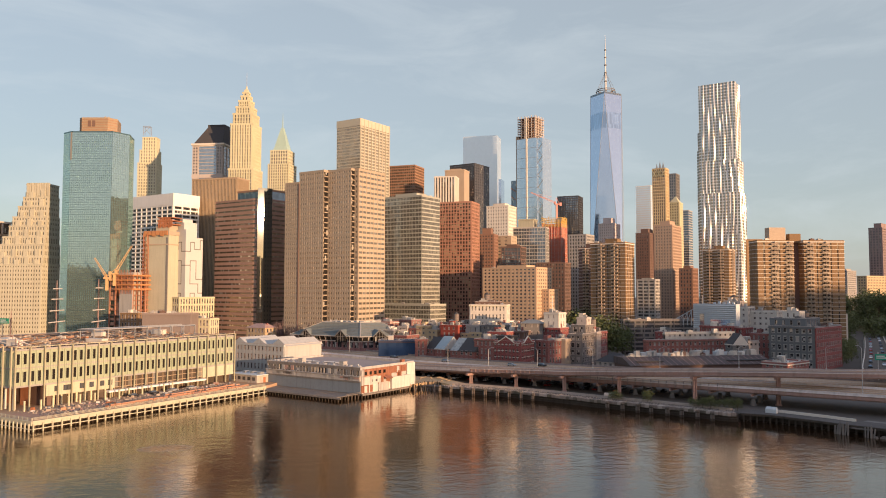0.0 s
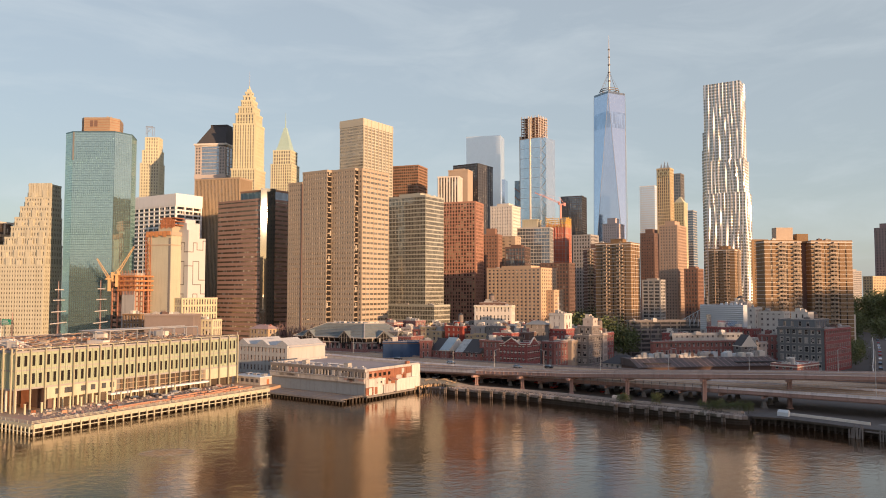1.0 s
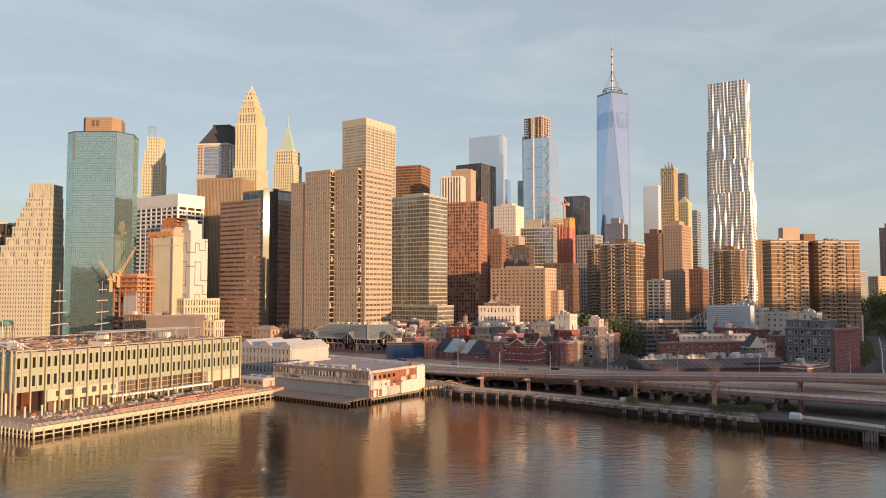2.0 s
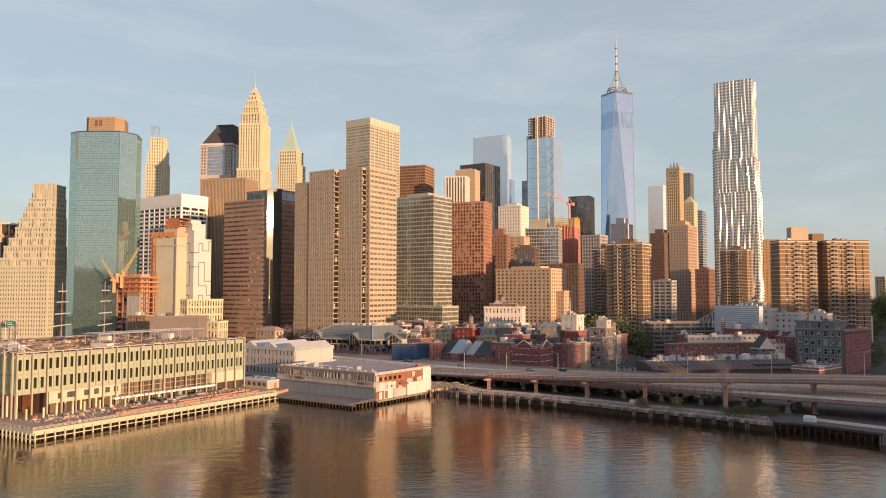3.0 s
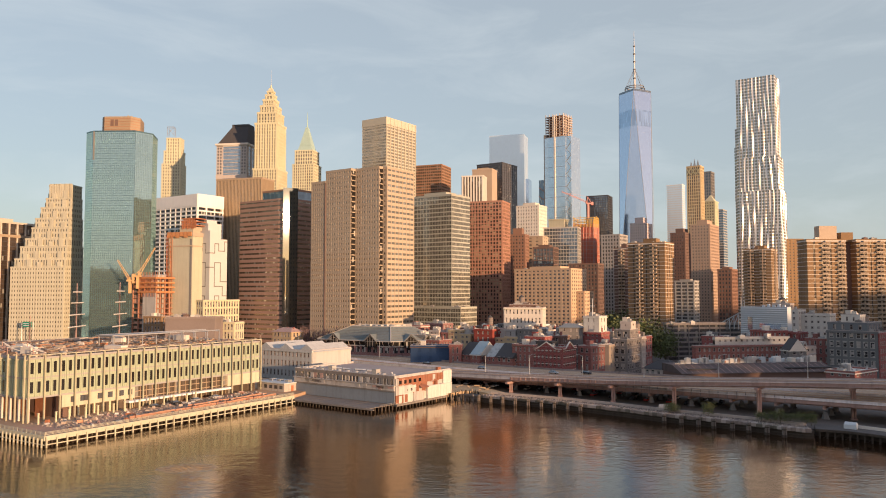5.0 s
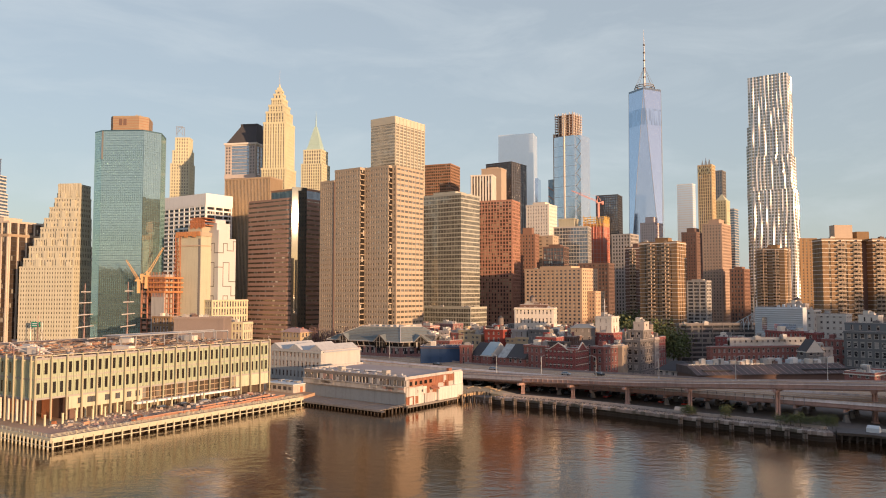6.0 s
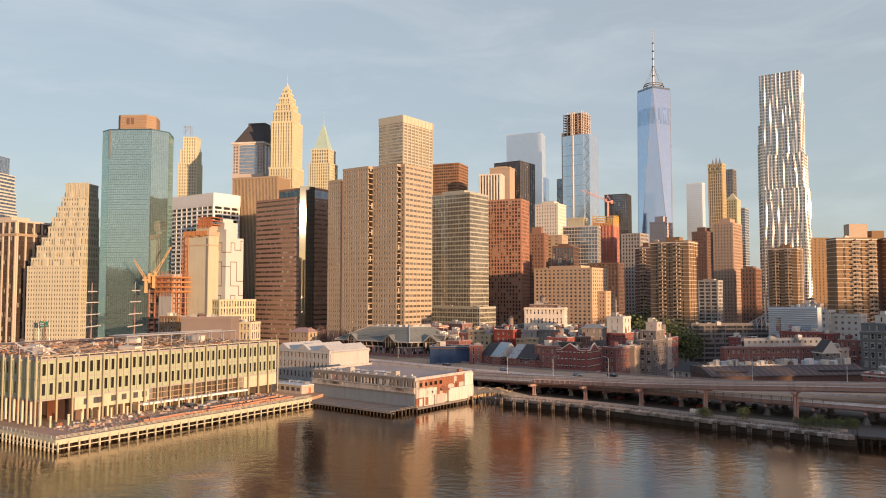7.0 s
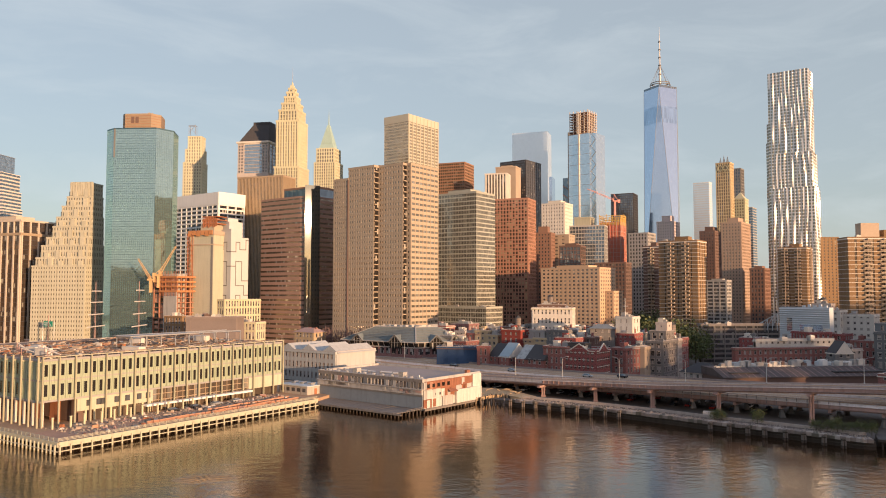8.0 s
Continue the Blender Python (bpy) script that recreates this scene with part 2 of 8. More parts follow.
G_BALC = glazing_mat("shaded_flat_windows", (0.085, 0.068, 0.055), cell=(1.6, 2.85), metal=0.3, blinds=0.22, blind_color=(0.35, 0.28, 0.2))
G_TAN = glazing_mat("tan_window_glass", (0.4, 0.34, 0.25), metal=0.6, blinds=0.1)
G_OLIVE = glazing_mat("olive_window_glass", (0.27, 0.245, 0.2), metal=0.6, blinds=0.15)
G_WARM = glazing_mat("bronze_window_glass", (0.2, 0.155, 0.115), metal=0.55)
G_TEAL = glazing_mat("teal_mirror_glass", (0.42, 0.56, 0.54), cell=(1.5, 1.95), metal=0.85, rough=0.04, blinds=0.0, wobble=0.006, tone_amp=0.16)
G_BLUE = glazing_mat("blue_mirror_glass", (0.53, 0.64, 0.78), cell=(3.0, 4.0), metal=0.9, rough=0.08, blinds=0.0, wobble=0.002, tone_amp=0.06)
G_PALE = glazing_mat("pale_mirror_glass", (0.8, 0.87, 0.9), cell=(3.0, 4.0), metal=0.7, rough=0.3, blinds=0.0, wobble=0.001, tone_amp=0.03)
G_GREY = glazing_mat("grey_mirror_glass", (0.2, 0.24, 0.28), metal=0.7, blinds=0.08)
STEEL = metal_mat("rippled_stainless_steel", (0.68, 0.675, 0.65), rough=0.42, metal=0.66)
GALV = metal_mat("galvanised_steel", (0.5, 0.5, 0.5), rough=0.5, metal=0.8)
WATER = water_mat()
LEAF = leaf_mat("spring_leaves", (0.09, 0.108, 0.034))
BARK = masonry("bark", (0.09, 0.07, 0.05))
SIGNG = masonry("green_road_sign", (0.02, 0.3, 0.2), rough=0.4, amount=0.05)
CRANE = masonry("yellow_crane_paint", (0.55, 0.36, 0.18), rough=0.5)
CARW = masonry("white_car_paint", (0.75, 0.75, 0.75), rough=0.25, amount=0.04)
CARD = masonry("dark_car_paint", (0.04, 0.04, 0.045), rough=0.25, amount=0.04)
CARR = masonry("red_car_paint", (0.3, 0.04, 0.03), rough=0.25, amount=0.04)
RUBBER = masonry("rubber", (0.03, 0.03, 0.03))

# ---------------------------------------------------------------- mesh helpers


class Shape:
    """Collects boxes, prisms and faces for one mesh."""

    def __init__(self):
        self.v, self.f = [], []

    def add(self, v, f):
        k = len(self.v)
        self.v += [tuple(p) for p in v]
        self.f += [tuple(i + k for i in q) for q in f]
        return self

    def box(self, x0, y0, z0, x1, y1, z1):
        return self.add([(x0, y0, z0), (x1, y0, z0), (x1, y1, z0), (x0, y1, z0), (x0, y0, z1), (x1, y0, z1), (x1, y1, z1), (x0, y1, z1)],
                        [(3, 2, 1, 0), (4, 5, 6, 7), (0, 1, 5, 4), (1, 2, 6, 5), (2, 3, 7, 6), (3, 0, 4, 7)])

    def prism(self, poly, z0, z1, top=None):
        """A solid between two outlines (counter-clockwise) with the same number of corners."""
        n, top = len(poly), top or poly
        return self.add([(x, y, z0) for x, y in poly] + [(x, y, z1) for x, y in top],
                        [tuple(range(n))[::-1], tuple(range(n, 2 * n))] + [(i, (i + 1) % n, n + (i + 1) % n, n + i) for i in range(n)])

    def ring(self, poly, z0, z1, out, inn=0.3):
        a, b = grow(poly, out), grow(poly, -inn)
        n = len(poly)
        v = [(x, y, z) for ring_ in (a, b) for z in (z0, z1) for x, y in ring_]
        f = []
        for i in range(n):
            j = (i + 1) % n
            f += [(i, j, n + j, n + i), (n + i, n + j, 3 * n + j, 3 * n + i), (j, i, 2 * n + i, 2 * n + j), (3 * n + i, 3 * n + j, 2 * n + j, 2 * n + i)]
        return self.add(v, f)

    def beam(self, a, b, w, h=None):
        """A bar of section w by h from a to b."""
        a, b, h = Vector(a), Vector(b), h or w
        d = (b - a).normalized()
        s = d.cross(Vector((0, 0, 1)))
        s = s.normalized() if s.length > 1e-4 else Vector((1, 0, 0))
        u = s.cross(d)
        c = [(-.5, -.5), (.5, -.5), (.5, .5), (-.5, .5)]
        return self.add([p + s * (w * i) + u * (h * j) for p in (a, b) for i, j in c],
                        [(3, 2, 1, 0), (4, 5, 6, 7), (0, 1, 5, 4), (1, 2, 6, 5), (2, 3, 7, 6), (3, 0, 4, 7)])

    def tube(self, a, b, r0, r1=None, n=8):
        a, b, r1 = Vector(a), Vector(b), r0 if r1 is None else r1
        d = (b - a).normalized()
        s = d.cross(Vector((0, 0, 1)))
        s = s.normalized() if s.length > 1e-4 else Vector((1, 0, 0))
        u = s.cross(d)
        v = [p + (s * math.cos(2 * math.pi * k / n) + u * math.sin(2 * math.pi * k / n)) * r for p, r in ((a, r0), (b, r1)) for k in range(n)]
        return self.add(v, [tuple(range(n))[::-1], tuple(range(n, 2 * n))] + [(i, (i + 1) % n, n + (i + 1) % n, n + i) for i in range(n)])

    def mesh(self, name, mat):
        me = bpy.data.meshes.new(name)
        me.from_pydata(self.v, [], self.f)
        me.materials.append(mat)
        bm = bmesh.new()
        bm.from_mesh(me)
        bmesh.ops.recalc_face_normals(bm, faces=bm.faces)
        bm.to_mesh(me)
        bm.free()
        return me


def grow(poly, d):
    """The outline moved outwards by d."""
    out, n = [], len(poly)
    for i in range(n):
        p, q, r = Vector(poly[i - 1]), Vector(poly[i]), Vector(poly[(i + 1) % n])
        e, g = (q - p).normalized(), (r - q).normalized()
        n1, n2 = Vector((e.y, -e.x)), Vector((g.y, -g.x))
        out.append(tuple(q + (n1 + n2) * (d / max(0.3, 1 + n1.dot(n2)))))
    return out


def rect(x0, y0, x1, y1):
    return [(x0, y0), (x1, y0), (x1, y1), (x0, y1)]


def part(name, shape, mat, parent, label="", at=None, kind=""):
    data = shape.mesh(name, mat) if isinstance(shape, Shape) else shape
    ob = new(name, data)
    ob.parent = parent
    if at is not None:
        ob.location = at
    tagged(ob, label, kind=kind)
    return ob


def thing(name, label, category, x, y, turn, z=0.0, group="", kind=""):
    """An empty at the thing's base; its x runs along the street front, its y into the block."""
    ob = new(name)
    ob.empty_display_size = 0.5
    ob.matrix_world = pose(x, y, z, 0, 0, -turn)
    return tagged(ob, label, category, group, kind)


def tier(th, poly, z0, z1, glass, wall, floor=3.9, band=1.2, pier=6.0, pier_w=0.9, proud=0.35, joined=False, roof=None, parapet=1.2,
         band_mat=None, band_out=None, shift=0.0, base=0.0, pier_edges=None):
    """One block of a tower: glass body, a spandrel round it at each floor, piers up its faces, a roof with a parapet."""
    part("glazing", Shape().prism(poly, z0, z1 - 0.05), glass, th)
    bm_, bo = band_mat or wall, proud * 0.8 if band_out is None else band_out
    count = max(1, int((z1 - z0 - base) / floor)) if floor else 0
    if base:
        part("base_course", Shape().ring(poly, z0, z0 + base, proud + 0.04), wall, th)
    zs = [z0 + base + (z1 - z0 - base) * k / count for k in range(count)] if floor else []
    if joined:
        g = Shape()
        for z in zs:
            g.ring(poly, z, z + band, bo)
        if g.v:
            part("spandrel_grid", g, bm_, th, kind="stuff")
    elif zs:
        me = Shape().ring(poly, 0, band, bo).mesh("spandrel", bm_)
        for z in zs:
            part("spandrel", me, bm_, th, at=(0, 0, z))
    if pier:
        g, done = Shape(), {}
        n = len(poly)
        for i in range(n):
            if pier_edges is not None and i not in pier_edges:
                continue
            p, q = Vector(poly[i]), Vector(poly[(i + 1) % n])
            w = (q - p).length
            e = (q - p) / w
            o = Vector((e.y, -e.x))
            k = max(1, round((w - pier_w) / pier))
            for j in range(k + 1):
                c = p + e * (pier_w / 2 + (w - pier_w) * j / k)
                a, b = c - e * pier_w / 2, c + e * pier_w / 2
                pts = [tuple(a - o * 0.2), tuple(a + o * proud), tuple(b + o * proud), tuple(b - o * 0.2)]
                if joined or o.y > 0.3 or o.x < -0.5:
                    g.prism(pts, z0, z1)
                else:
                    if i not in done:
                        done[i] = (Shape().prism([(s - c.x, t - c.y) for s, t in pts], 0, z1 - z0).mesh("pier", wall))
                    part("pier", done[i], wall, th, at=(c.x, c.y, z0))
        if g.v:
            part("pier_grid", g, wall, th, kind="stuff")
    part("roof", Shape().prism(grow(poly, proud * 0.5), z1 - 0.3, z1), roof or ROOF, th)
    if parapet:
        part("parapet", Shape().ring(poly, z1 - 0.4, z1 + parapet, proud + 0.08, 0.25), wall, th)


def plant_room(th, x0, y0, x1, y1, z, h, mat=None):
    part("plant_room", Shape().prism(rect(x0, y0, x1, y1), z - 0.2, z + h).prism(grow(rect(x0, y0, x1, y1), 0.2), z + h, z + h + 0.3), mat or GREY, th)


def roof_clutter(th, poly, z, seed, count=6, mat=None):
    """Cooling units, vents and pipes on a flat roof."""
    r = random.Random(seed)
    xs, ys = [p[0] for p in poly], [p[1] for p in poly]
    x0, x1, y0, y1 = min(xs), max(xs), min(ys), max(ys)
    for _ in range(count):
        w, d, h = r.uniform(1.2, 3.5), r.uniform(1.2, 3.0), r.uniform(0.9, 2.4)
        x, y = r.uniform(x0 + 2, max(x0 + 2.1, x1 - 2 - w)), r.uniform(y0 + 2, max(y0 + 2.1, y1 - 2 - d))
        s = Shape().box(x, y, z - 0.1, x + w, y + d, z + h).box(x + 0.15, y + 0.15, z + h, x + w - 0.15, y + d - 0.15, z + h + 0.15)
        s.tube((x + w / 2, y + d / 2, z + h + 0.1), (x + w / 2, y + d / 2, z + h + 0.5), min(w, d) * 0.22, n=8)
        part("cooling_unit", s, mat or r.choice([GALV, GREY, CONC, DCONC, PALE, DKBR, CONC]), th)


def slab_tower(name, label, x, y, turn, wl_, wr_, h, glass, wall, z=1.5, category="tower", deep=0.0, plant=5.0, group="", clutter=0, **kw):
    th = thing(name, label, category, x, y, turn, z, group)
    wr_ = wr_ if wr_ > 4 else max(wr_, deep)
    poly = rect(-wl_, 0, 0, wr_)
    tier(th, poly, 0, h - z, glass, wall, **kw)
    d = wr_
    if plant:
        plant_room(th, -wl_ * 0.8, d * 0.25, -wl_ * 0.25, d * 0.8, h - z, plant, wall)
    if clutter:
        roof_clutter(th, poly, h - z, int(x * 7 + y), clutter)
    return th

# ---------------------------------------------------------------- ground, river, far shore
Z_G = 1.5
water = tagged(part("water", Shape().add([(-4800, -4800, 0), (4800, -4800, 0), (4800, 4800, 0), (-4800, 4800, 0)], [(0, 1, 2, 3)]), WATER, None),
               "rippled brown river water with sunlit reflections", "river", kind="structure")
shore = [(1500, -790), (142, 236), (112, 268), (93, 277), (66, 298), (31, 325), (2, 343), (-70, 388), (-900, 940), (-4700, 3300), (-4700, 4790), (4700, 4790), (4700, -790)]
ground = tagged(part("ground", Shape().prism(shore[::-1], -4.0, Z_G), ASPH, None), "dark asphalt city ground behind a stone quay", "ground", kind="structure")
s_h, q_h = Vector((math.sin(SUN_AZ), math.cos(SUN_AZ))), Vector((-math.cos(SUN_AZ), math.sin(SUN_AZ)))
far_pts = [tuple(s_h * a + q_h * b) for a, b in ((640, -3500), (640, 3500), (4200, 3500), (4200, -3500))]
tagged(part("far_shore", Shape().prism(far_pts, -4.0, 2.0), ASPH, None), "flat ground of the opposite river bank", "ground", kind="structure")


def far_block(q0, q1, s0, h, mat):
    """Unseen plain block on the opposite bank, added between sun and city for shade."""
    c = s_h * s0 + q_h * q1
    th = thing("apartment_house", "unseen tall block on the opposite bank, added to shade the city", "building", c.x, c.y, math.degrees(SUN_AZ) - 90, 2.0, "houses on the opposite bank")
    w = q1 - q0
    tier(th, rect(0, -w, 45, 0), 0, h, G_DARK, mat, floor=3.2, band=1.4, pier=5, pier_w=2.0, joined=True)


# heights and gaps are set to match where shade and sun patches fall
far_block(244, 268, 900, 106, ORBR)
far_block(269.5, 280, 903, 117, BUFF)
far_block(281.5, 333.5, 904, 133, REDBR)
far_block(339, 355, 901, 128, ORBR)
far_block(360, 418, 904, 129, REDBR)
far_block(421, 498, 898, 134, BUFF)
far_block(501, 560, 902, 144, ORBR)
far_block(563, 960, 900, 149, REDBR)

# ground and houses outside the view, added for the tower glass to reflect
arc_in = [(1120 * math.sin(radians(a)), 1120 * math.cos(radians(a))) for a in range(160, 311, 5)]
arc_out = [(1420 * math.sin(radians(a)), 1420 * math.cos(radians(a))) for a in range(160, 311, 5)]
harbour = Shape()
for k in range(len(arc_in) - 1):
    harbour.prism([arc_in[k], arc_in[k + 1], arc_out[k + 1], arc_out[k]], -4.0, 1.95)
tagged(part("harbour_shore", harbour, ASPH, None), "flat ground added under the reflection blocks", "ground", kind="structure")
rb = random.Random(77)
for k in range(34):
    az = radians(166 + k * 4.0)
    d_ = 1150 + 60 * (k % 2) + rb.uniform(0, 15)
    th = thing("apartment_house", "plain block across the harbour, added to darken glass reflections", "building", d_ * math.sin(az), d_ * math.cos(az), math.degrees(az) - 90, 2.0, "houses on the opposite bank")
    tier(th, rect(0, -rb.uniform(84, 92), 40, 0), 0, rb.uniform(85, 125) if 8 <= k <= 20 else rb.uniform(105, 150) if k > 25 else rb.uniform(28, 70), G_DARK, rb.choice([ORBR, REDBR, BUFF, DKBR]), floor=6.4, band=2.8, pier=10, pier_w=4.0, joined=True)

# ---------------------------------------------------------------- towers, from the river front inwards
th = slab_tower("office_tower", "dark glass office tower with pale stone piers", -388.9, 626.6, 18.0, 64.3, 32.3, 103.3, glazing_mat("dark_brown_glass", (0.1, 0.075, 0.06), metal=0.4, blinds=0.1), masonry("beige_stone_piers", (0.55, 0.47, 0.38)), floor=3.9, band=0.5, pier=7.2, pier_w=1.25, proud=0.9,
                band_mat=BLACK, band_out=0.1, deep=45, group="towers")
part("top_band", Shape().ring(rect(-64.3, 0, 0, 45), 90, 92.2, 1.0), BRONZE, th)
th = thing("office_tower", "stone-banded stepped tower with a blue glass top", "tower", -614.9, 934.6, 2.5, 1.5, "towers")
for z0_, z1_, r_, m_ in ((0, 148, 6.8, PALE), (148, 170, 4.6, PALE), (170, 193, 2.3, PALE)):
    tier(th, rect(-52, -r_ * .3, r_, 34), z0_, z1_, G_GREY, m_, floor=3.9, band=1.9, pier=0, joined=True, parapet=0.5)
tier(th, rect(-52, 0.4, -2.7, 30), 193, 215.5, glazing_mat("steel_blue_glass", (0.3, 0.37, 0.44), metal=0.7, blinds=0.0), GALV, floor=3.9, band=0.25, pier=0, joined=True, parapet=0.4)


def stepped_tower(name, label, x, y, turn, wl_, wr_, h, steps, glass, wall, floor, pier, pier_w, band, crown=None, joined=False, proud=0.3, bays=False):
    """A wedding-cake tower: each step is (height fraction, inset left, inset front, inset right, inset back)."""
    th = thing(name, label, "tower", x, y, turn, 1.5, "towers")
    z = 0.0
    for f, a, b, c, d in steps:
        top = f * (h - 1.5)
        tier(th, rect(-wl_ + a, b, -c, wr_ - d), z, top, glass, wall, floor=floor, band=band, pier=pier, pier_w=pier_w, proud=proud, joined=joined, parapet=1.0)
        if bays and z > 0:
            n_b = max(2, int((wl_ - a - c) / 8))
            for k in range(n_b):
                u = -wl_ + a + (wl_ - a - c) * (k + 0.5) / n_b
                part("setback_bay", Shape().box(u - 1.9, b - 1.3, z - 0.5, u + 1.9, b + 0.5, z + floor * (2.0 if k % 2 else 1.4)), wall, th)
            part("setback_bay", Shape().box(-wl_ + a - 2.4, b + 2, z - .5, -wl_ + a + .5, b + 7, z + floor * 1.5), wall, th)
        z = top
    if bays:
        for k in range(9):
            u = -wl_ + a + (wl_ - a - c) * (k + 0.5) / 9
            part("crown_pier", Shape().box(u - .9, b - .7, z - 9, u + .9, b + .4, z + 1.9), wall, th)
    return th


WCL = masonry("weathered_cream_limestone", (0.49, 0.465, 0.36), amount=0.35, stain=0.25)
th = stepped_tower("stepped_tower", "cream limestone wedding-cake tower with many setbacks", -329.0, 626.0, 4.5, 19.9, 16.0, 133.0,
                   [(0.487, -25.6, -9, -.8, 0), (0.538, -23.2, -7.8, -.7, 0), (0.614, -19.4, -6.6, -.6, 0), (0.664, -16, -5.4, -.5, 1), (0.732, -11.6, -4.2, -.4, 1), (0.791, -9.4, -3, -.3, 1),
                    (0.859, -5.6, -2, -.2, 2), (0.918, -2, -1, -.1, 2), (1.0, 0, 0, 0, 3)],
                   G_OLIVE, WCL, 3.4, 2.3, 1.25, 1.9, bays=True)
th = stepped_tower("stepped_tower", "slender cream stone tower with a rounded crown", -356.2, 930.0, -3.5, 23.4, 20.2, 235.5,
                   [(0.86, 0, 0, 0, 0), (0.93, 2, 1, 1, 1), (1.0, 4.5, 3, 2, 3)], G_DARK, LIME, 3.8, 3.2, 1.9, 1.6, joined=True)
part("roof_mast_frame", Shape().box(-20, 8, 238, -19.5, 8.5, 250).box(-12, 8, 238, -11.5, 8.5, 250).box(-20, 8, 249.4, -11.5, 8.5, 250).box(-20, 14, 238, -19.5, 14.5, 250)
     .box(-12, 14, 238, -11.5, 14.5, 250).box(-20, 14, 249.4, -11.5, 14.5, 250).beam((-20, 8, 240), (-12, 8, 249), 0.4).beam((-12, 8, 240), (-20, 8, 249), 0.4), GALV, th)

# teal octagonal mirror tower
mx, my, mh = -265.4, 600.0, 172.5
th = thing("glass_tower", "teal mirror-glass tower with chamfered corners and a tan plant room", "tower", mx, my, 0, 1.5, "towers")
m_poly = [(-42.8, 6.5), (-34.0, 0), (-0.5, 0), (8.0, 13.0), (3.0, 34), (-8, 46), (-36, 46), (-46, 36)]
tier(th, m_poly, 0, mh - 1.5, G_TEAL, metal_mat("teal_mullions", (0.17, 0.27, 0.27), 0.4), floor=1.95, band=0.12, pier=1.6, pier_w=0.1, proud=0.08, parapet=0.6, joined=True)
part("corner_slot", Shape().box(-34.1, -0.3, mh - 24, -33.0, 0.2, mh - 1.5), DCONC, th)
c_poly = [(-31, 8), (-28, 5), (-7, 5), (-2, 12), (-6, 28), (-12, 36), (-28, 36), (-31, 32)]
part("plant_room", Shape().prism(c_poly, mh - 2, mh + 11.5), masonry("brown_tan_louvres", (0.34, 0.26, 0.18)), th)
for k in range(5):
    part("louvre_band", Shape().ring(c_poly, mh + 1 + k * 2.1, mh + 1.5 + k * 2.1, 0.15, 0.1), BROWN, th)
for k in (0, 3.5):
    part("louvre", Shape().box(-23 + k, 4.8, mh + 4, -20.5 + k, 5.1, mh + 9), DKBR, th)
roof_clutter(th, [(-28, 8), (-6, 8), (-6, 30), (-28, 30)], mh + 11.5, 5, 6)

th = slab_tower("office_tower", "white concrete tower with a deep window grid", -257.1, 715.0, 33.0, 65.0, 29.4, 137.5, G_SLOT, WHITE, floor=3.9, band=1.5, pier=8.4, pier_w=0.95, proud=0.7, parapet=0.4, plant=0, group="towers")
wwl, wwr, wh = 65.0, 29.4, 137.5
part("plain_top", Shape().ring(rect(-wwl, 0, 0, wwr), wh - 12, wh - 1.2, 0.85), WHITE, th)

# two concrete shells under construction by the river
cx, cy, ct, cwl, cwr, ch = -218.9, 600.0, 20.5, 24.4, 14.7, 99.9
th = thing("concrete_tower", "bare pale concrete tower shell with an orange formwork top", "tower", cx, cy, ct, 1.5, "towers")
part("core_wall", Shape().box(-cwl, 0, 0, 0, cwr, ch - 10), masonry("fresh_concrete", (0.5, 0.475, 0.36), stain=0.15), th)
part("slot", Shape().box(-2.6, -0.12, 10, -0.6, 0.2, ch - 14), DCONC, th)
lat = Shape()
for a_ in (0.2, 4.2):
    for b_ in (-1.8, -0.3):
        lat.box(-cwl + a_, b_, 0, -cwl + a_ + .35, b_ + .35, ch - 11)
for k in range(int((ch - 12) / 4)):
    lat.beam((-cwl + .4, -1.6, k * 4), (-cwl + 4.4, -1.6, k * 4 + 4), 0.25).beam((-cwl + 4.4, -1.6, k * 4), (-cwl + .4, -1.6, k * 4 + 4), 0.25).box(-cwl + .2, -1.9, k * 4, -cwl + 4.5, -.1, k * 4 + .3)
part("hoist_mast", lat, RUST, th, "rust-orange lattice builders' hoist")
for k in range(6):
    part("formwork_panel", Shape().box(-cwl + k * cwl / 6 + .3, -1.3, ch - 13 + (k % 2), -cwl + (k + 1) * cwl / 6 - .3, -.8, ch - 8.5), ORANGE, th)
part("formwork_top", Shape().box(-cwl - 0.8, -0.8, ch - 12, 0.8, cwr + .8, ch - 9).box(-cwl - .4, -.4, ch - 20, .4, cwr + .4, ch - 19), TAN, th)
part("top_core", Shape().box(-cwl + 8, 4, ch - 10, -3, 14, ch - 4), masonry("raw_concrete_core", (0.42, 0.36, 0.27)), th)
net = Shape()
for k in range(9):
    net.box(-cwl + 10.5 + k * 1.6, 3.4, ch - 6 + (k % 3) * .5, -cwl + 11.5 + k * 1.6, 4.0, ch + 3 - abs(k - 4) * .5)
for zz in (-3.5, -0.5, 2.0):
    net.box(-cwl + 10, 3.2, ch + zz, -cwl + 25, 14.6, ch + zz + .7)
part("formwork_cage", net, RUST, th, "rust-orange climbing formwork cage", kind="stuff")
zx, zy, zt, zwl, zwr, zh = -207.3, 606.0, 33.0, 17.8, 16.9, 95.9
th = thing("white_tower", "white tower with thin dark meander lines on its wall", "tower", zx, zy, zt, 1.5, "towers")
part("wall", Shape().box(-zwl, 0, 0, 0, zwr, zh - 9.5).box(-zwl, 0, zh - 9.5, 0, zwr * 0.5, zh - 3).box(-zwl + 3, 2, zh - 10, -5, zwr - 2, zh + 3).box(-zwl + 6, 3, zh + 3, -8, zwr - 4, zh + 6), masonry("white_wall_panels", (0.55, 0.55, 0.54), amount=0.15), th)
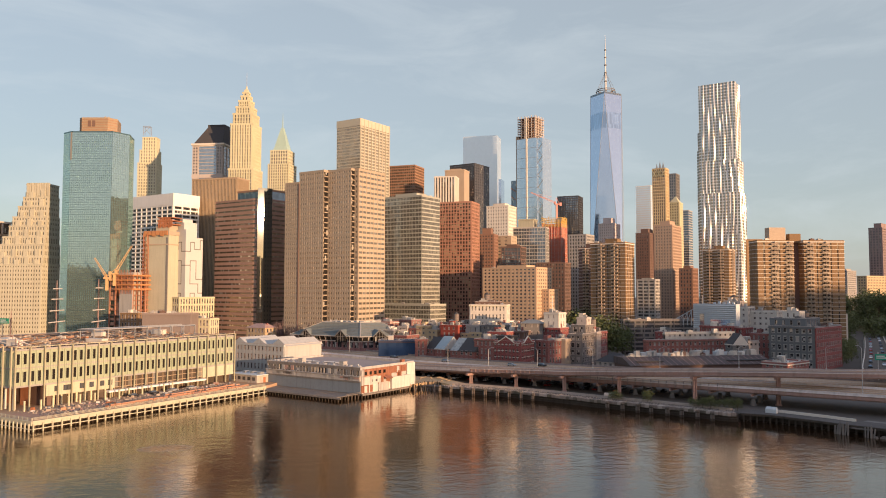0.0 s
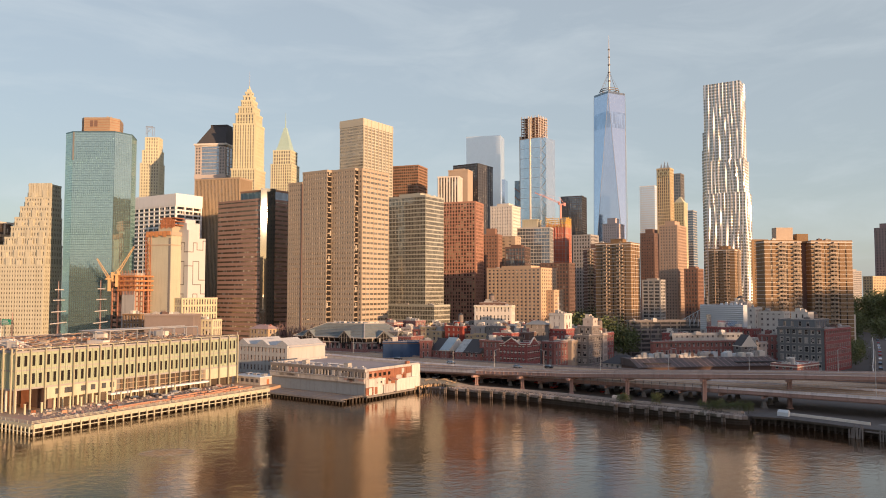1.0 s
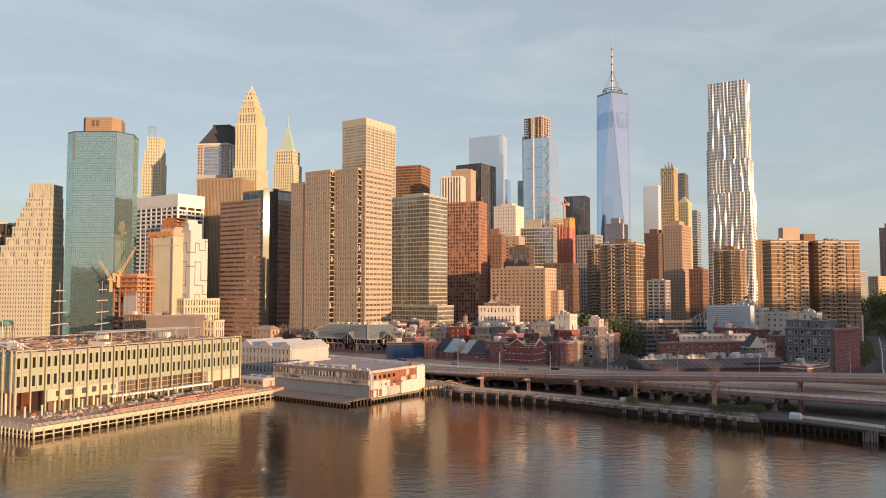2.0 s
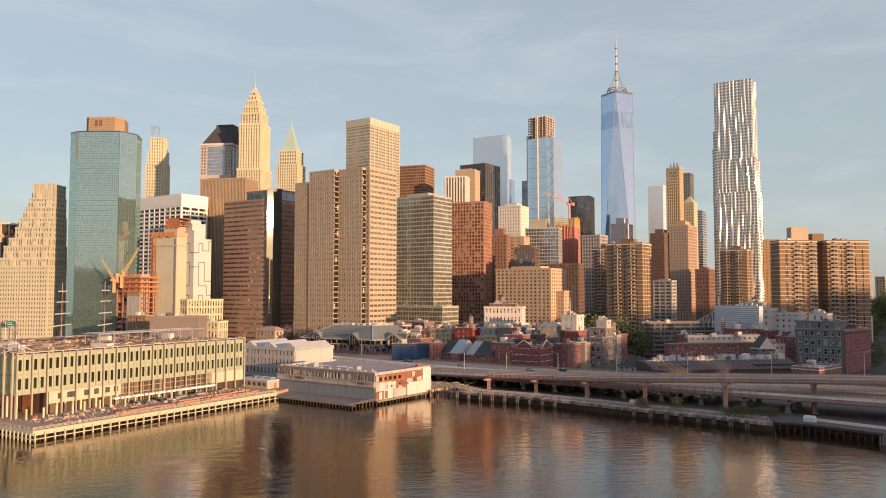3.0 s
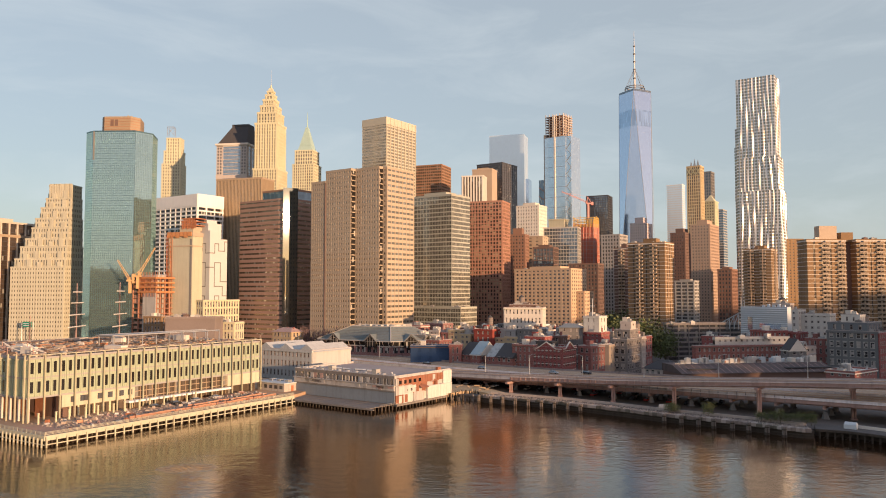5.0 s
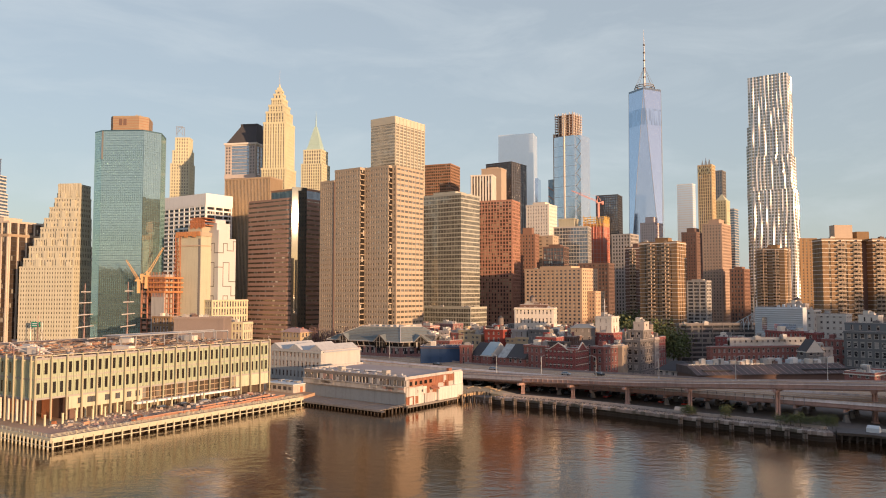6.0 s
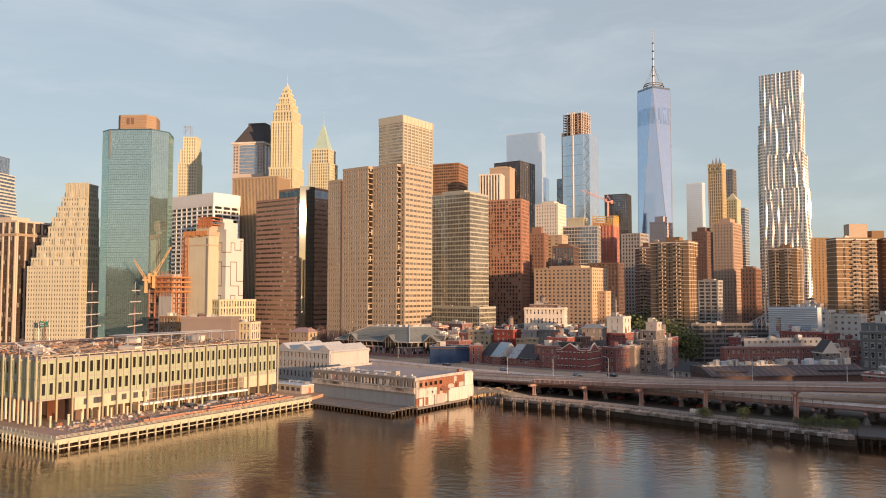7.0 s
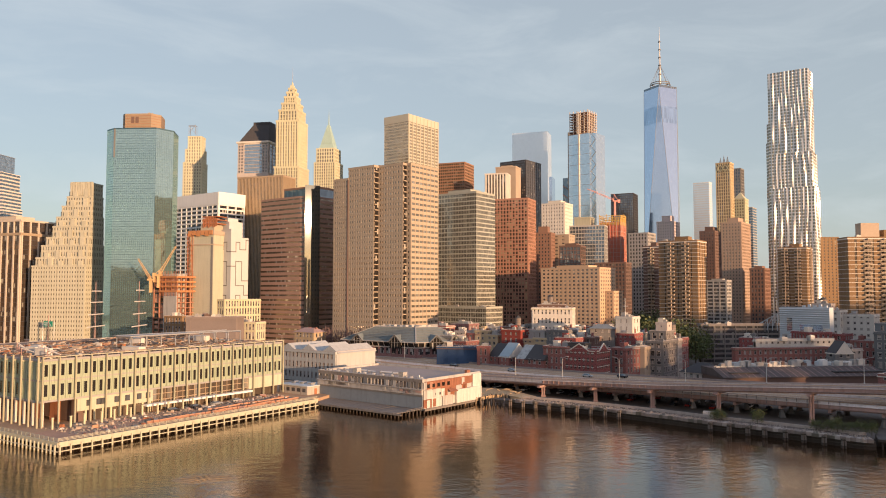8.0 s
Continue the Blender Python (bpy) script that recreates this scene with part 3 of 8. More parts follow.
part("dark_slot", Shape().box(-zwl - 1.5, 1, 0, -zwl - .05, zwr, zh - 4), DCONC, th)
# each line runs along and up the wall in turn, in shares of the wall's length and height
meander = [[(0, .80), (.28, .80), (.28, .88), (.5, .88), (.5, .82), (.85, .82), (.85, .9), (1, .9)], [(.28, .72), (.62, .72), (.62, .56), (1, .56)],
           [(0, .68), (.28, .68)], [(.28, .72), (.28, .52), (.75, .52), (.75, .44), (1, .44)], [(0, .36), (.3, .36), (.3, .44), (.55, .44), (.55, .26), (.9, .26), (.9, .33), (1, .33)],
           [(0, .22), (.18, .22), (.18, .3), (.3, .3), (.3, .36)], [(.3, .12), (.55, .12), (.55, .18), (1, .18)], [(0, .08), (.3, .08), (.3, .12)]]
for line in meander:
    for (u0, v0), (u1, v1) in zip(line, line[1:]):
        ua, ub, va, vb = min(u0, u1) * zwr, max(u0, u1) * zwr, min(v0, v1) * (zh - 2), max(v0, v1) * (zh - 2)
        part("meander_line", Shape().box(-0.02, max(0, ua - .35), va - .35, 0.07, min(zwr, ub + .35), vb + .35), DCONC, th, "thin dark line inlaid in the wall")
        ua, ub = ua / zwr * zwl, ub / zwr * zwl
        part("meander_line", Shape().box(-ub - .35 if ub + .35 < zwl else -zwl, -0.07, va - .35, min(0, -ua + .35), 0.02, vb + .35), DCONC, th)

# brown banded tower with a rounded mirror corner
bx, by, bt, bwl, bwr, bh = -148.8, 612.0, 33.0, 54.2, 33.6, 119.6
th = thing("office_tower", "brown granite tower with window bands and a mirror corner", "tower", bx, by, bt, 1.5, "towers")
r_c = 9.0
arc = [(-r_c + r_c * math.cos(radians(a)), r_c + r_c * math.sin(radians(a))) for a in range(-90, 1, 6)]
b_poly = [(-bwl, 0)] + arc + [(0, bwr), (-bwl, bwr)]
tier(th, b_poly, 0, bh - 1.5, G_WARM, masonry("rose_brown_granite", (0.36, 0.225, 0.17)), floor=3.8, band=2.4, pier=0, proud=0.3)
u_arc = [(-534.5 + 600 * math.cos(radians(a / 100)), 276.55 + 600 * math.sin(radians(a / 100))) for a in range(-2753, -2636, 4)]
corner = Shape().prism(u_arc + [(-10, 11)], 0, bh + 8)
part("mirror_corner", corner, glazing_mat("smooth_mirror_glass", (0.17, 0.18, 0.185), metal=0.9, rough=0.024, blinds=0.0, wobble=0.0, tone_amp=0.05), th, "rounded mirror-glass stair corner")
tier(th, rect(-bwl + 18, 8, -2, bwr - 1), bh - 1.5, bh + 7, G_GREY, BROWN, floor=0, pier=0, proud=0.2)

th = slab_tower("office_tower", "bronze tower with close vertical fins", -202.3, 735.0, 16.0, 49.9, 22.2, 155.2, G_TAN, BRONZE, floor=0, band=1.0, pier=1.6, pier_w=0.55, proud=0.6, deep=30, plant=0, group="towers", joined=True)

# tower with a cornice and a black hipped roof
x6, y6, t6, wl6, wr6, h6 = -249.2, 845.0, 8.5, 36.1, 28.6, 211.0
th = thing("office_tower", "stone and glass tower with cornice and black hipped roof", "tower", x6, y6, t6, 1.5, "towers")
p6 = rect(-wl6, 0, 0, wr6)
G_SKY = glazing_mat("blue_grey_glass", (0.36, 0.42, 0.47), cell=(1.6, 3.9), metal=0.75, rough=0.08, blinds=0.05, tone_amp=0.3)
STONE6 = masonry("grey_rose_stone", (0.5, 0.43, 0.38))
tier(th, p6, 0, h6 - 3, G_SKY, STONE6, floor=3.9, band=0.55, pier=0, joined=True, parapet=0)
for u0, u1 in ((-wl6 - .2, -wl6 + 7.5), (-7.5, .2)):
    part("corner_pier", Shape().box(u0, -0.5, 0, u1, 0.3, h6 - 40).box(u0, -0.5, h6 - 36, u1, 0.3, h6 - 3), STONE6, th)
    for k in range(2):
        slit = Shape()
        for j in range(9):
            slit.box(u0 + 1.3 + k * 3.2, -0.62, h6 - 35 + j * 3.5, u0 + 2.9 + k * 3.2, -0.45, h6 - 33 + j * 3.5)
        part("window_strip", slit, G_DARK, th)
for k in range(4):
    part("side_pier", Shape().box(-0.3, 1 + k * (wr6 - 3) / 3, 0, 0.5, 3 + k * (wr6 - 3) / 3, h6 - 3), STONE6, th)
part("string_course", Shape().ring(p6, h6 - 40, h6 - 36, 0.7), STONE6, th)
part("cornice", Shape().prism(grow(p6, 0.5), h6 - 4, h6 - 2.5).prism(grow(p6, 1.6), h6 - 2.5, h6 - 0.5), PALE, th)
part("hipped_roof", Shape().prism(grow(p6, -0.5), h6 - 0.5, h6 + 20, rect(-wl6 + 13, 10, -3, wr6 - 4)).prism(rect(-wl6 + 13, 10, -3, wr6 - 4), h6 + 20, h6 + 23), CHAR, th)

# art deco tower with a stepped spire
x7, y7, t7, wl7, wr7 = -209.6, 820.0, 7.0, 24.2, 24.6
th = thing("spire_tower", "golden limestone art deco tower with a stepped crown and spire", "tower", x7, y7, t7, 1.5, "towers")
z7 = 0.0
for top, inset in ((176, -1.6), (226, -0.3), (238, 1.6), (246, 3.8), (253.5, 6.0), (259, 7.8), (263.5, 9.3)):
    tier(th, rect(-wl7 + inset, inset, -inset, wr7 - inset), z7, top, G_OLIVE, LIME, floor=3.7, band=0.7, pier=3.0, pier_w=1.6, proud=0.8, joined=True, parapet=1.8)
    z7 = top
c7 = (-wl7 / 2, wr7 / 2)
part("lantern", Shape().prism(rect(c7[0] - 3, c7[1] - 3, c7[0] + 3, c7[1] + 3), z7 - 0.5, z7 + 5, rect(c7[0] - 1.8, c7[1] - 1.8, c7[0] + 1.8, c7[1] + 1.8)).tube((*c7, z7 + 5), (*c7, z7 + 9), 1.4, 0.5), LIME, th)
part("spire", Shape().tube((*c7, z7 + 8.5), (*c7, z7 + 26), 0.3, 0.08), GALV, th)

# tower with a green copper pyramid
x8, y8, t8, wl8, wr8, h8 = -201.8, 980.0, 9.0, 28.9, 27.5, 210.5
th = thing("pyramid_tower", "cream stone tower with a green copper pyramid roof and spire", "tower", x8, y8, t8, 1.5, "towers")
p8 = rect(-wl8, 0, 0, wr8)
tier(th, p8, 0, h8 - 1.5, G_DARK, LIME, floor=3.8, band=1.3, pier=3.2, pier_w=1.6, joined=True)
tier(th, grow(p8, -2.2), h8 - 1.5, h8 + 17, G_DARK, LIME, floor=4.2, band=1.6, pier=3.4, pier_w=1.5, joined=True)
cx8, cy8 = -wl8 / 2, wr8 / 2
part("copper_roof", Shape().prism(grow(p8, -3.6), h8 + 16, h8 + 25, grow(p8, -6.8)).prism(grow(p8, -6.6), h8 + 25, h8 + 50, rect(cx8 - 1.6, cy8 - 1.6, cx8 + 1.6, cy8 + 1.6)), COPPER, th)
part("spire", Shape().tube((cx8, cy8, h8 + 49.5), (cx8, cy8, h8 + 71), 0.9, 0.12), COPPER, th)

# rose granite tower with a serrated plan
x9, y9, t9, wl9, wr9, h9 = -67.4, 560.0, 33.0, 67.1, 39.6, 136.3
th = thing("office_tower", "rose granite office tower with a serrated front and small windows", "tower", x9, y9, t9, 1.5, "towers")
p9 = [(-wl9 + 15, -2), (-27, -2), (-27, 3), (-4, 3), (-4, 7), (0, 7), (0, wr9), (-wl9 + 15, wr9)]
tier(th, p9, 0, h9 - 1.5, G_OLIVE, ROSE, floor=3.85, band=2.2, pier=2.4, pier_w=1.35, proud=0.22, parapet=1.4, pier_edges=(0, 2, 4), joined=True)
side_pier = Shape().box(-0.2, -0.35, 0, 0.24, 0.35, h9 - 1.5).mesh("pier", ROSE)
for k in range(8):
    part("pier", side_pier, ROSE, th, at=(0, 7.4 + (wr9 - 7.8) * k / 7, 0))
tier(th, rect(-wl9, -2.3, -wl9 + 14.6, wr9 - 4), 0, h9 - 9, G_OLIVE, ROSE, floor=3.85, band=2.2, pier=2.4, pier_w=1.35, proud=0.22, parapet=1.4, joined=True)
part("corner_groove", Shape().box(-wl9 + 14.2, -2.75, 0, -wl9 + 15.0, -1.9, h9 - 9), DKBR, th, "dark vertical groove")
for sx, sy0, sy1 in ((-27, -1.6, 2.6), (-4, 3.4, 6.7)):
    part("recess_strip", Shape().box(sx - .1, sy0, 0, sx + 0.3, sy1, h9 - 2), G_SLOT, th, "dark vertical strip of windows")
    ledge = Shape().box(sx, sy0, 0, sx + 0.45, sy1, 0.7).mesh("ledge", ROSE)
    for k in range(34):
        part("ledge", ledge, ROSE, th, at=(0, 0, (h9 - 1.5) * k / 34))
plant_room(th, -wl9 + 20, 8, -30, wr9 - 6, h9 - 1.5, 2.5, ROSE)

# pale slab with a tall plain top
x10, y10, t10, wl10, wr10, h10 = -101.1, 912.0, 33.0, 37.3, 59.6, 256.3
th = thing("office_tower", "pale aluminium and glass slab tower with a tall plain top", "tower", x10, y10, t10, 1.5, "towers")
p10 = rect(-wl10, 0, 0, wr10)
ALUM = masonry("pale_gold_aluminium", (0.5, 0.46, 0.36), rough=0.5, amount=0.15)
tier(th, p10, 0, h10 - 9, G_OLIVE, ALUM, floor=3.8, band=1.5, pier=1.5, pier_w=0.25, proud=0.15, joined=True, parapet=0)
for k in range(9):
    part("column", Shape().box(-0.3, 1.0 + (wr10 - 2) * k / 8 - 0.5, 0, 0.8, 1.0 + (wr10 - 2) * k / 8 + 0.5, h10 - 2), ALUM, th)
part("plain_top", Shape().ring(p10, h10 - 10.5, h10 - 1.5, 0.4, 2.0).prism(grow(p10, -1), h10 - 4, h10 - 3), ALUM, th)

# curtain wall slab with a podium
G_CURT = glazing_mat("grey_olive_glass", (0.2, 0.19, 0.16), cell=(1.6, 3.7), metal=0.6, blinds=0.2, blind_color=(0.42, 0.4, 0.33))
OLSP = masonry("olive_cream_spandrels", (0.42, 0.41, 0.34))
th = slab_tower("office_tower", "grey glass slab with thin pale floor bands and roof machinery", -17.9, 640.0, 33.0, 41.3, 28.2, 125.9, G_CURT, OLSP, floor=3.5, band=0.95, pier=1.6, pier_w=0.16, proud=0.12, band_out=0.1, deep=26, plant=4, clutter=6, group="towers")
th = slab_tower("office_podium", "low dark glass podium with pale floor bands", -10.3, 622.0, 33.0, 48.6, 24.1, 32.7, G_CURT, OLSP, floor=3.5, band=0.95, pier=1.6, pier_w=0.16, proud=0.12, band_out=0.1, plant=0, clutter=9, deep=22, group="towers")

slab_tower("office_tower", "dark brown office tower with fine bands", -37.1, 1000.0, 20.0, 37.2, 33.1, 212.3, G_WARM, BROWN, floor=3.9, band=1.6, pier=3, pier_w=0.5, deep=35, plant=0, group="towers", joined=True)
slab_tower("office_tower", "cream tower with strong vertical white piers", 16.0, 960.0, 13.0, 26.9, 21.3, 191.0, G_WARM, PALE, floor=0, pier=3.4, pier_w=1.5, proud=0.8, deep=24, plant=0, group="towers", joined=True)
slab_tower("office_tower", "plain tan stone tower top", 28.8, 1000.0, 20.0, 27.3, 22.1, 206.2, TAN, TAN, floor=0, pier=0, deep=24, plant=3, group="towers")
slab_tower("office_tower", "black steel tower with a regular window grid", 44.8, 1056.0, 33.0, 40.7, 42.2, 224.1, G_DARK, BLACK, floor=3.9, band=1.5, pier=6, pier_w=0.8, plant=0, group="towers", joined=True)
x11, y11, t11, wl11, wr11, h11 = 94.7, 1300.0, 15.5, 60.9, 36.0, 316.1
th = thing("glass_tower", "tall pale mirror-glass tower that melts into the sky", "tower", x11, y11, t11, 1.5, "towers")
part("glazing", Shape().prism(rect(-wl11, 0, 0, wr11), 0, h11 - 1.5), G_PALE, th)
part("glazing", Shape().prism(rect(0.05, 8, 6, wr11), 0, h11 - 78), G_BLUE, th)
# golden pane tone, passed as blind colour, is painted in for sun glints
slab_tower("brick_tower", "red-brown brick tower with golden glints coloured into its windows", 27.0, 700.0, 19.5, 32.0, 25.7, 127.6, glazing_mat("painted_glint_glass", (0.12, 0.09, 0.075), cell=(2.7, 3.3), metal=0.55, blinds=0.3, blind_color=(0.72, 0.55, 0.36), wobble=0.03),
           masonry("rust_red_brick", (0.36, 0.19, 0.13)), floor=3.3, band=1.15, pier=2.7, pier_w=1.15, proud=0.2, deep=30, plant=0, group="towers", joined=True)
slab_tower("stone_tower", "cream stone tower with punched windows", 71.8, 820.0, 27.5, 25.7, 23.1, 137.4, G_DARK, PALE, floor=3.6, band=2.1, pier=3.0, pier_w=1.9, deep=22, plant=4, group="towers", joined=True)
slab_tower("brick_tower", "dark red brick apartment tower", 51.4, 750.0, 19.5, 16.5, 15.0, 100.6, G_DARK, REDBR, floor=3.2, band=1.6, pier=3, pier_w=1.6, deep=20, plant=7, group="towers", joined=True)
slab_tower("brick_tower", "plain orange-brown brick tower", 69.2, 760.0, 26.5, 17.9, 16.0, 99.6, G_DARK, ROSE, floor=3.4, band=2.4, pier=6, pier_w=4.2, deep=20, plant=0, group="towers", joined=True)
slab_tower("office_tower", "grey office block with pale floor bands", 112.5, 820.0, 18.0, 35.9, 21.3, 113.8, G_GREY, CONC, floor=3.8, band=0.8, pier=3, pier_w=0.3, deep=25, plant=0, group="towers", joined=True)
slab_tower("stone_tower", "plain yellow rendered block", 106.8, 880.0, 23.0, 18.7, 16.9, 128.1, CREAMP, CREAMP, floor=0, pier=0, deep=20, plant=0, group="towers")
slab_tower("office_tower", "plain dark grey glass office slab", 226.6, 1250.0, 24.0, 35.8, 32.1, 202.7, G_GREY, BLACK, floor=3.9, band=1.2, pier=3, pier_w=0.4, deep=40, plant=0, group="towers", joined=True)
slab_tower("stone_tower", "pinkish stone tower with a stepped top", 238.2, 1050.0, 33.0, 20.8, 29.7, 138.6, G_TAN, masonry("pale_pink_stone", (0.6, 0.5, 0.47)), floor=3.8, band=1.9, pier=3, pier_w=1.9, plant=9, group="towers", joined=True)
slab_tower("stone_tower", "grey stone tower with a classical front", 158.8, 830.0, 33.0, 20.8, 23.3, 106.5, G_DARK, GREY, floor=3.8, band=1.6, pier=3.4, pier_w=1.5, plant=0, group="towers", joined=True)
slab_tower("stone_tower", "dark stone block under the netted tower", 128.3, 790.0, 25.5, 31.0, 21.4, 73.8, G_DARK, DKBR, floor=3.8, band=1.6, pier=3.2, pier_w=1.4, deep=25, plant=0, group="towers", joined=True)
slab_tower("glass_drum", "glass-fronted block with a pale stone crown", 72.7, 700.0, 22.5, 18.8, 16.9, 85.3, G_DARK, DKBR, floor=3.8, band=0.8, pier=3, pier_w=0.4, deep=18, plant=3, group="towers", joined=True)
HOTELB = masonry("rose_buff_brick", (0.54, 0.385, 0.26), fine=1.6)
xh, yh, th_, wlh, wrh, hh_ = 78.3, 628.0, 33.0, 51.7, 30.1, 63.7
th = slab_tower("hotel", "buff brick slab with rows of paired windows", xh, yh, th_, wlh, wrh, hh_, G_DARK, HOTELB, floor=2.95, band=1.5, pier=3.7, pier_w=1.9, proud=0.15, plant=3, clutter=6, group="towers")
tier(th, rect(0.3, 10, 7, wrh - 2), 0, hh_ - 20, G_DARK, HOTELB, floor=2.95, band=1.75, pier=2.6, pier_w=1.5, proud=0.15, joined=True)
slab_tower("office_tower", "pale glass tower with white bands", 369.9, 1330.0, 33.0, 26.7, 16.3, 231.0, G_PALE, WHITE, floor=4, band=1.0, pier=0, deep=30, plant=0, group="towers", joined=True)
xb_, yb_, tb_, wlb, wrb, hb_ = 281.8, 945.0, 33.0, 16.6, 14.8, 199.5
th = slab_tower("stone_tower", "bronze-windowed stone tower with lattice corners", xb_, yb_, tb_, wlb, wrb, hb_, G_WARM, masonry("honey_stone", (0.58, 0.45, 0.27)), floor=3.9, band=1.0, pier=2.8, pier_w=1.1, deep=25, plant=0, group="towers", joined=True)
zc = hb_ - 1.5
for k in range(3):
    part("fin", Shape().add([(-wlb * (.2 + .3 * k) - 2, 2 + 3 * k, zc - .2), (-wlb * (.2 + .3 * k) + 2, 2 + 3 * k, zc - .2), (-wlb * (.2 + .3 * k), 2 + 3 * k, zc + 9 + 2 * (k % 2)), (-wlb * (.2 + .3 * k) - 2, 2.5 + 3 * k, zc - .2), (-wlb * (.2 + .3 * k) + 2, 2.5 + 3 * k, zc - .2), (-wlb * (.2 + .3 * k), 2.5 + 3 * k, zc + 9 + 2 * (k % 2))], [(0, 1, 2), (5, 4, 3), (0, 2, 5, 3), (1, 0, 3, 4), (2, 1, 4, 5)]), GALV, th)
for k in range(3):
    u0, u1 = -wlb * (k + 1) / 3 + .4, -wlb * k / 3 - .4
    part("lattice", Shape().beam((u0, -.8, zc - 10), (u1, -.8, zc - 2), .7).beam((u1, -.8, zc - 10), (u0, -.8, zc - 2), .7), LIME, th)
slab_tower("office_tower", "grey slab tower with dark windows", 312.4, 1000.0, 33.0, 12.8, 16.3, 200.9, G_GREY, DCONC, floor=3.9, band=1.2, pier=3, pier_w=1.0, deep=25, plant=0, group="towers", joined=True)
slab_tower("glass_tower", "rounded grey glass tower with fine bands", 361.0, 1100.0, 33.0, 11.5, 21.9, 162.2, G_GREY, CONC, floor=3.6, band=1.1, pier=0, deep=25, plant=0, group="towers", joined=True)
slab_tower("brick_tower", "tall orange-brown brick apartment tower", 244.8, 800.0, 33.0, 19.4, 34.7, 114.5, G_OLIVE, masonry("rose_brown_brick", (0.42, 0.3, 0.225), fine=1.6), floor=3.2, band=1.5, pier=3.2, pier_w=1.7, plant=6, group="towers", joined=True)
slab_tower("brick_tower", "brown brick tower with a chateau roof", 242.6, 880.0, 33.0, 16.2, 32.7, 112.1, G_DARK, DKBR, floor=3.4, band=1.8, pier=3.2, pier_w=1.7, plant=6, group="towers", joined=True)
slab_tower("stone_tower", "narrow white rendered tower", 242.5, 900.0, 33.0, 11.1, 12.9, 101.4, G_DARK, WHITE, floor=3.6, band=2.6, pier=3.4, pier_w=2.4, deep=14, plant=0, group="towers", joined=True)
slab_tower("brick_tower", "dark red brick loft block", 255.7, 770.0, 33.0, 13.2, 22.3, 67.2, G_DARK, REDBR, floor=3.8, band=1.6, pier=3.2, pier_w=1.4, plant=3, group="towers", joined=True)
slab_tower("apartment_block", "pale terraced concrete apartment block", 194.8, 690.0, 33.0, 16.9, 13.7, 54.6, G_DARK, CONC, floor=3.0, band=1.2, pier=5, pier_w=1.0, plant=2, group="towers", joined=True)
slab_tower("brick_tower", "brown brick tower behind the slab", 344.0, 850.0, 85.0, 6.3, 18.7, 102.3, G_DARK, ORBR, floor=3.2, band=1.8, pier=4, pier_w=2.6, plant=0, group="towers", joined=True)
slab_tower("stone_tower", "far stone tower with setbacks", 644.9, 1100.0, 45.0, 17.9, 52.7, 137.2, G_DARK, masonry("mauve_stone", (0.28, 0.21, 0.2)), floor=3.8, band=1.8, pier=4, pier_w=2.0, plant=8, group="towers", joined=True, deep=30)
slab_tower("office_block", "far pale brick office block", 563.9, 1000.0, 60.0, 13.1, 59.6, 64.0, G_DARK, BUFF, floor=3.6, band=1.8, pier=3.6, pier_w=1.8, plant=0, group="towers", joined=True)
slab_tower("office_block", "far grey stone block", 699.2, 1300.0, 45.0, 20.0, 49.1, 79.4, G_DARK, GREY, floor=3.6, band=1.8, pier=3.6, pier_w=1.8, plant=4, group="towers", joined=True)

# gold stone tower with a pyramid
x12, y12, t12, wl12, wr12, h12 = 307.4, 972.0, 33.0, 13.9, 16.0, 158.9
th = slab_tower("stone_tower", "yellow stone tower with a small pyramid roof", x12, y12, t12, wl12, wr12, h12, G_DARK, LIME, floor=3.6, band=1.8, pier=3, pier_w=1.7, plant=0, group="towers", joined=True)
part("pyramid_roof", Shape().prism(rect(-wl12, 0, 0, wr12), h12 - 1.5, h12 + 8, rect(-wl12 / 2 - 0.5, wr12 / 2 - 0.5, -wl12 / 2 + 0.5, wr12 / 2 + 0.5)), LIME, th)

# netted tower under construction
x13, y13, t13, wl13, wr13, h13 = 137.1, 866.0, 25.0, 23.0, 21.8, 121.0
th = slab_tower("netted_tower", "tower under construction wrapped in orange netting", x13, y13, t13, wl13, wr13, h13, TERRA, TERRA, floor=3.3, band=0.35, pier=3.0, pier_w=0.35, proud=0.5, deep=20, plant=0, group="towers", joined=True)
NETY = masonry("yellow_formwork_boards", (0.62, 0.4, 0.12), amount=0.5)
cage = Shape()
rn = random.Random(31)
for k in range(15):
    for face in (0, 1):
        u = k / 14
        zt_ = h13 + rn.uniform(3, 9)
        if face:
            cage.box(0.2, wr13 * u - .25, h13 - 4, .8, wr13 * u + .25, zt_)
        else:
            cage.box(-wl13 * u - .25, -.8, h13 - 4, -wl13 * u + .25, -.2, zt_)
for zz in (-2, 1, 4, 6.5):
    cage.ring(rect(-wl13, 0, 0, wr13), h13 + zz, h13 + zz + .6, 0.7, -0.1)
part("formwork_cage", cage, NETY, th, "yellow formwork posts and boards", kind="stuff")
part("plain_core", Shape().box(-7, 6, h13 - 4, -1, 16, h13 + 7), CONC, th)
NETP = masonry("rose_scaffold_poles", (0.62, 0.42, 0.34))
for k in range(9):
    part("scaffold_lift", Shape().ring(rect(-wl13, 0, 0, wr13), 73 + k * 4.6, 73.3 + k * 4.6, 0.9, -0.5), NETP, th)
for k in range(7):
    part("scaffold_pole", Shape().box(-wl13 * k / 6 - .22, -.95, 70, -wl13 * k / 6 + .22, -.6, h13), NETP, th)
    part("scaffold_pole", Shape().box(0.6, wr13 * k / 6 - .22, 70, .95, wr13 * k / 6 + .22, h13), NETP, th)

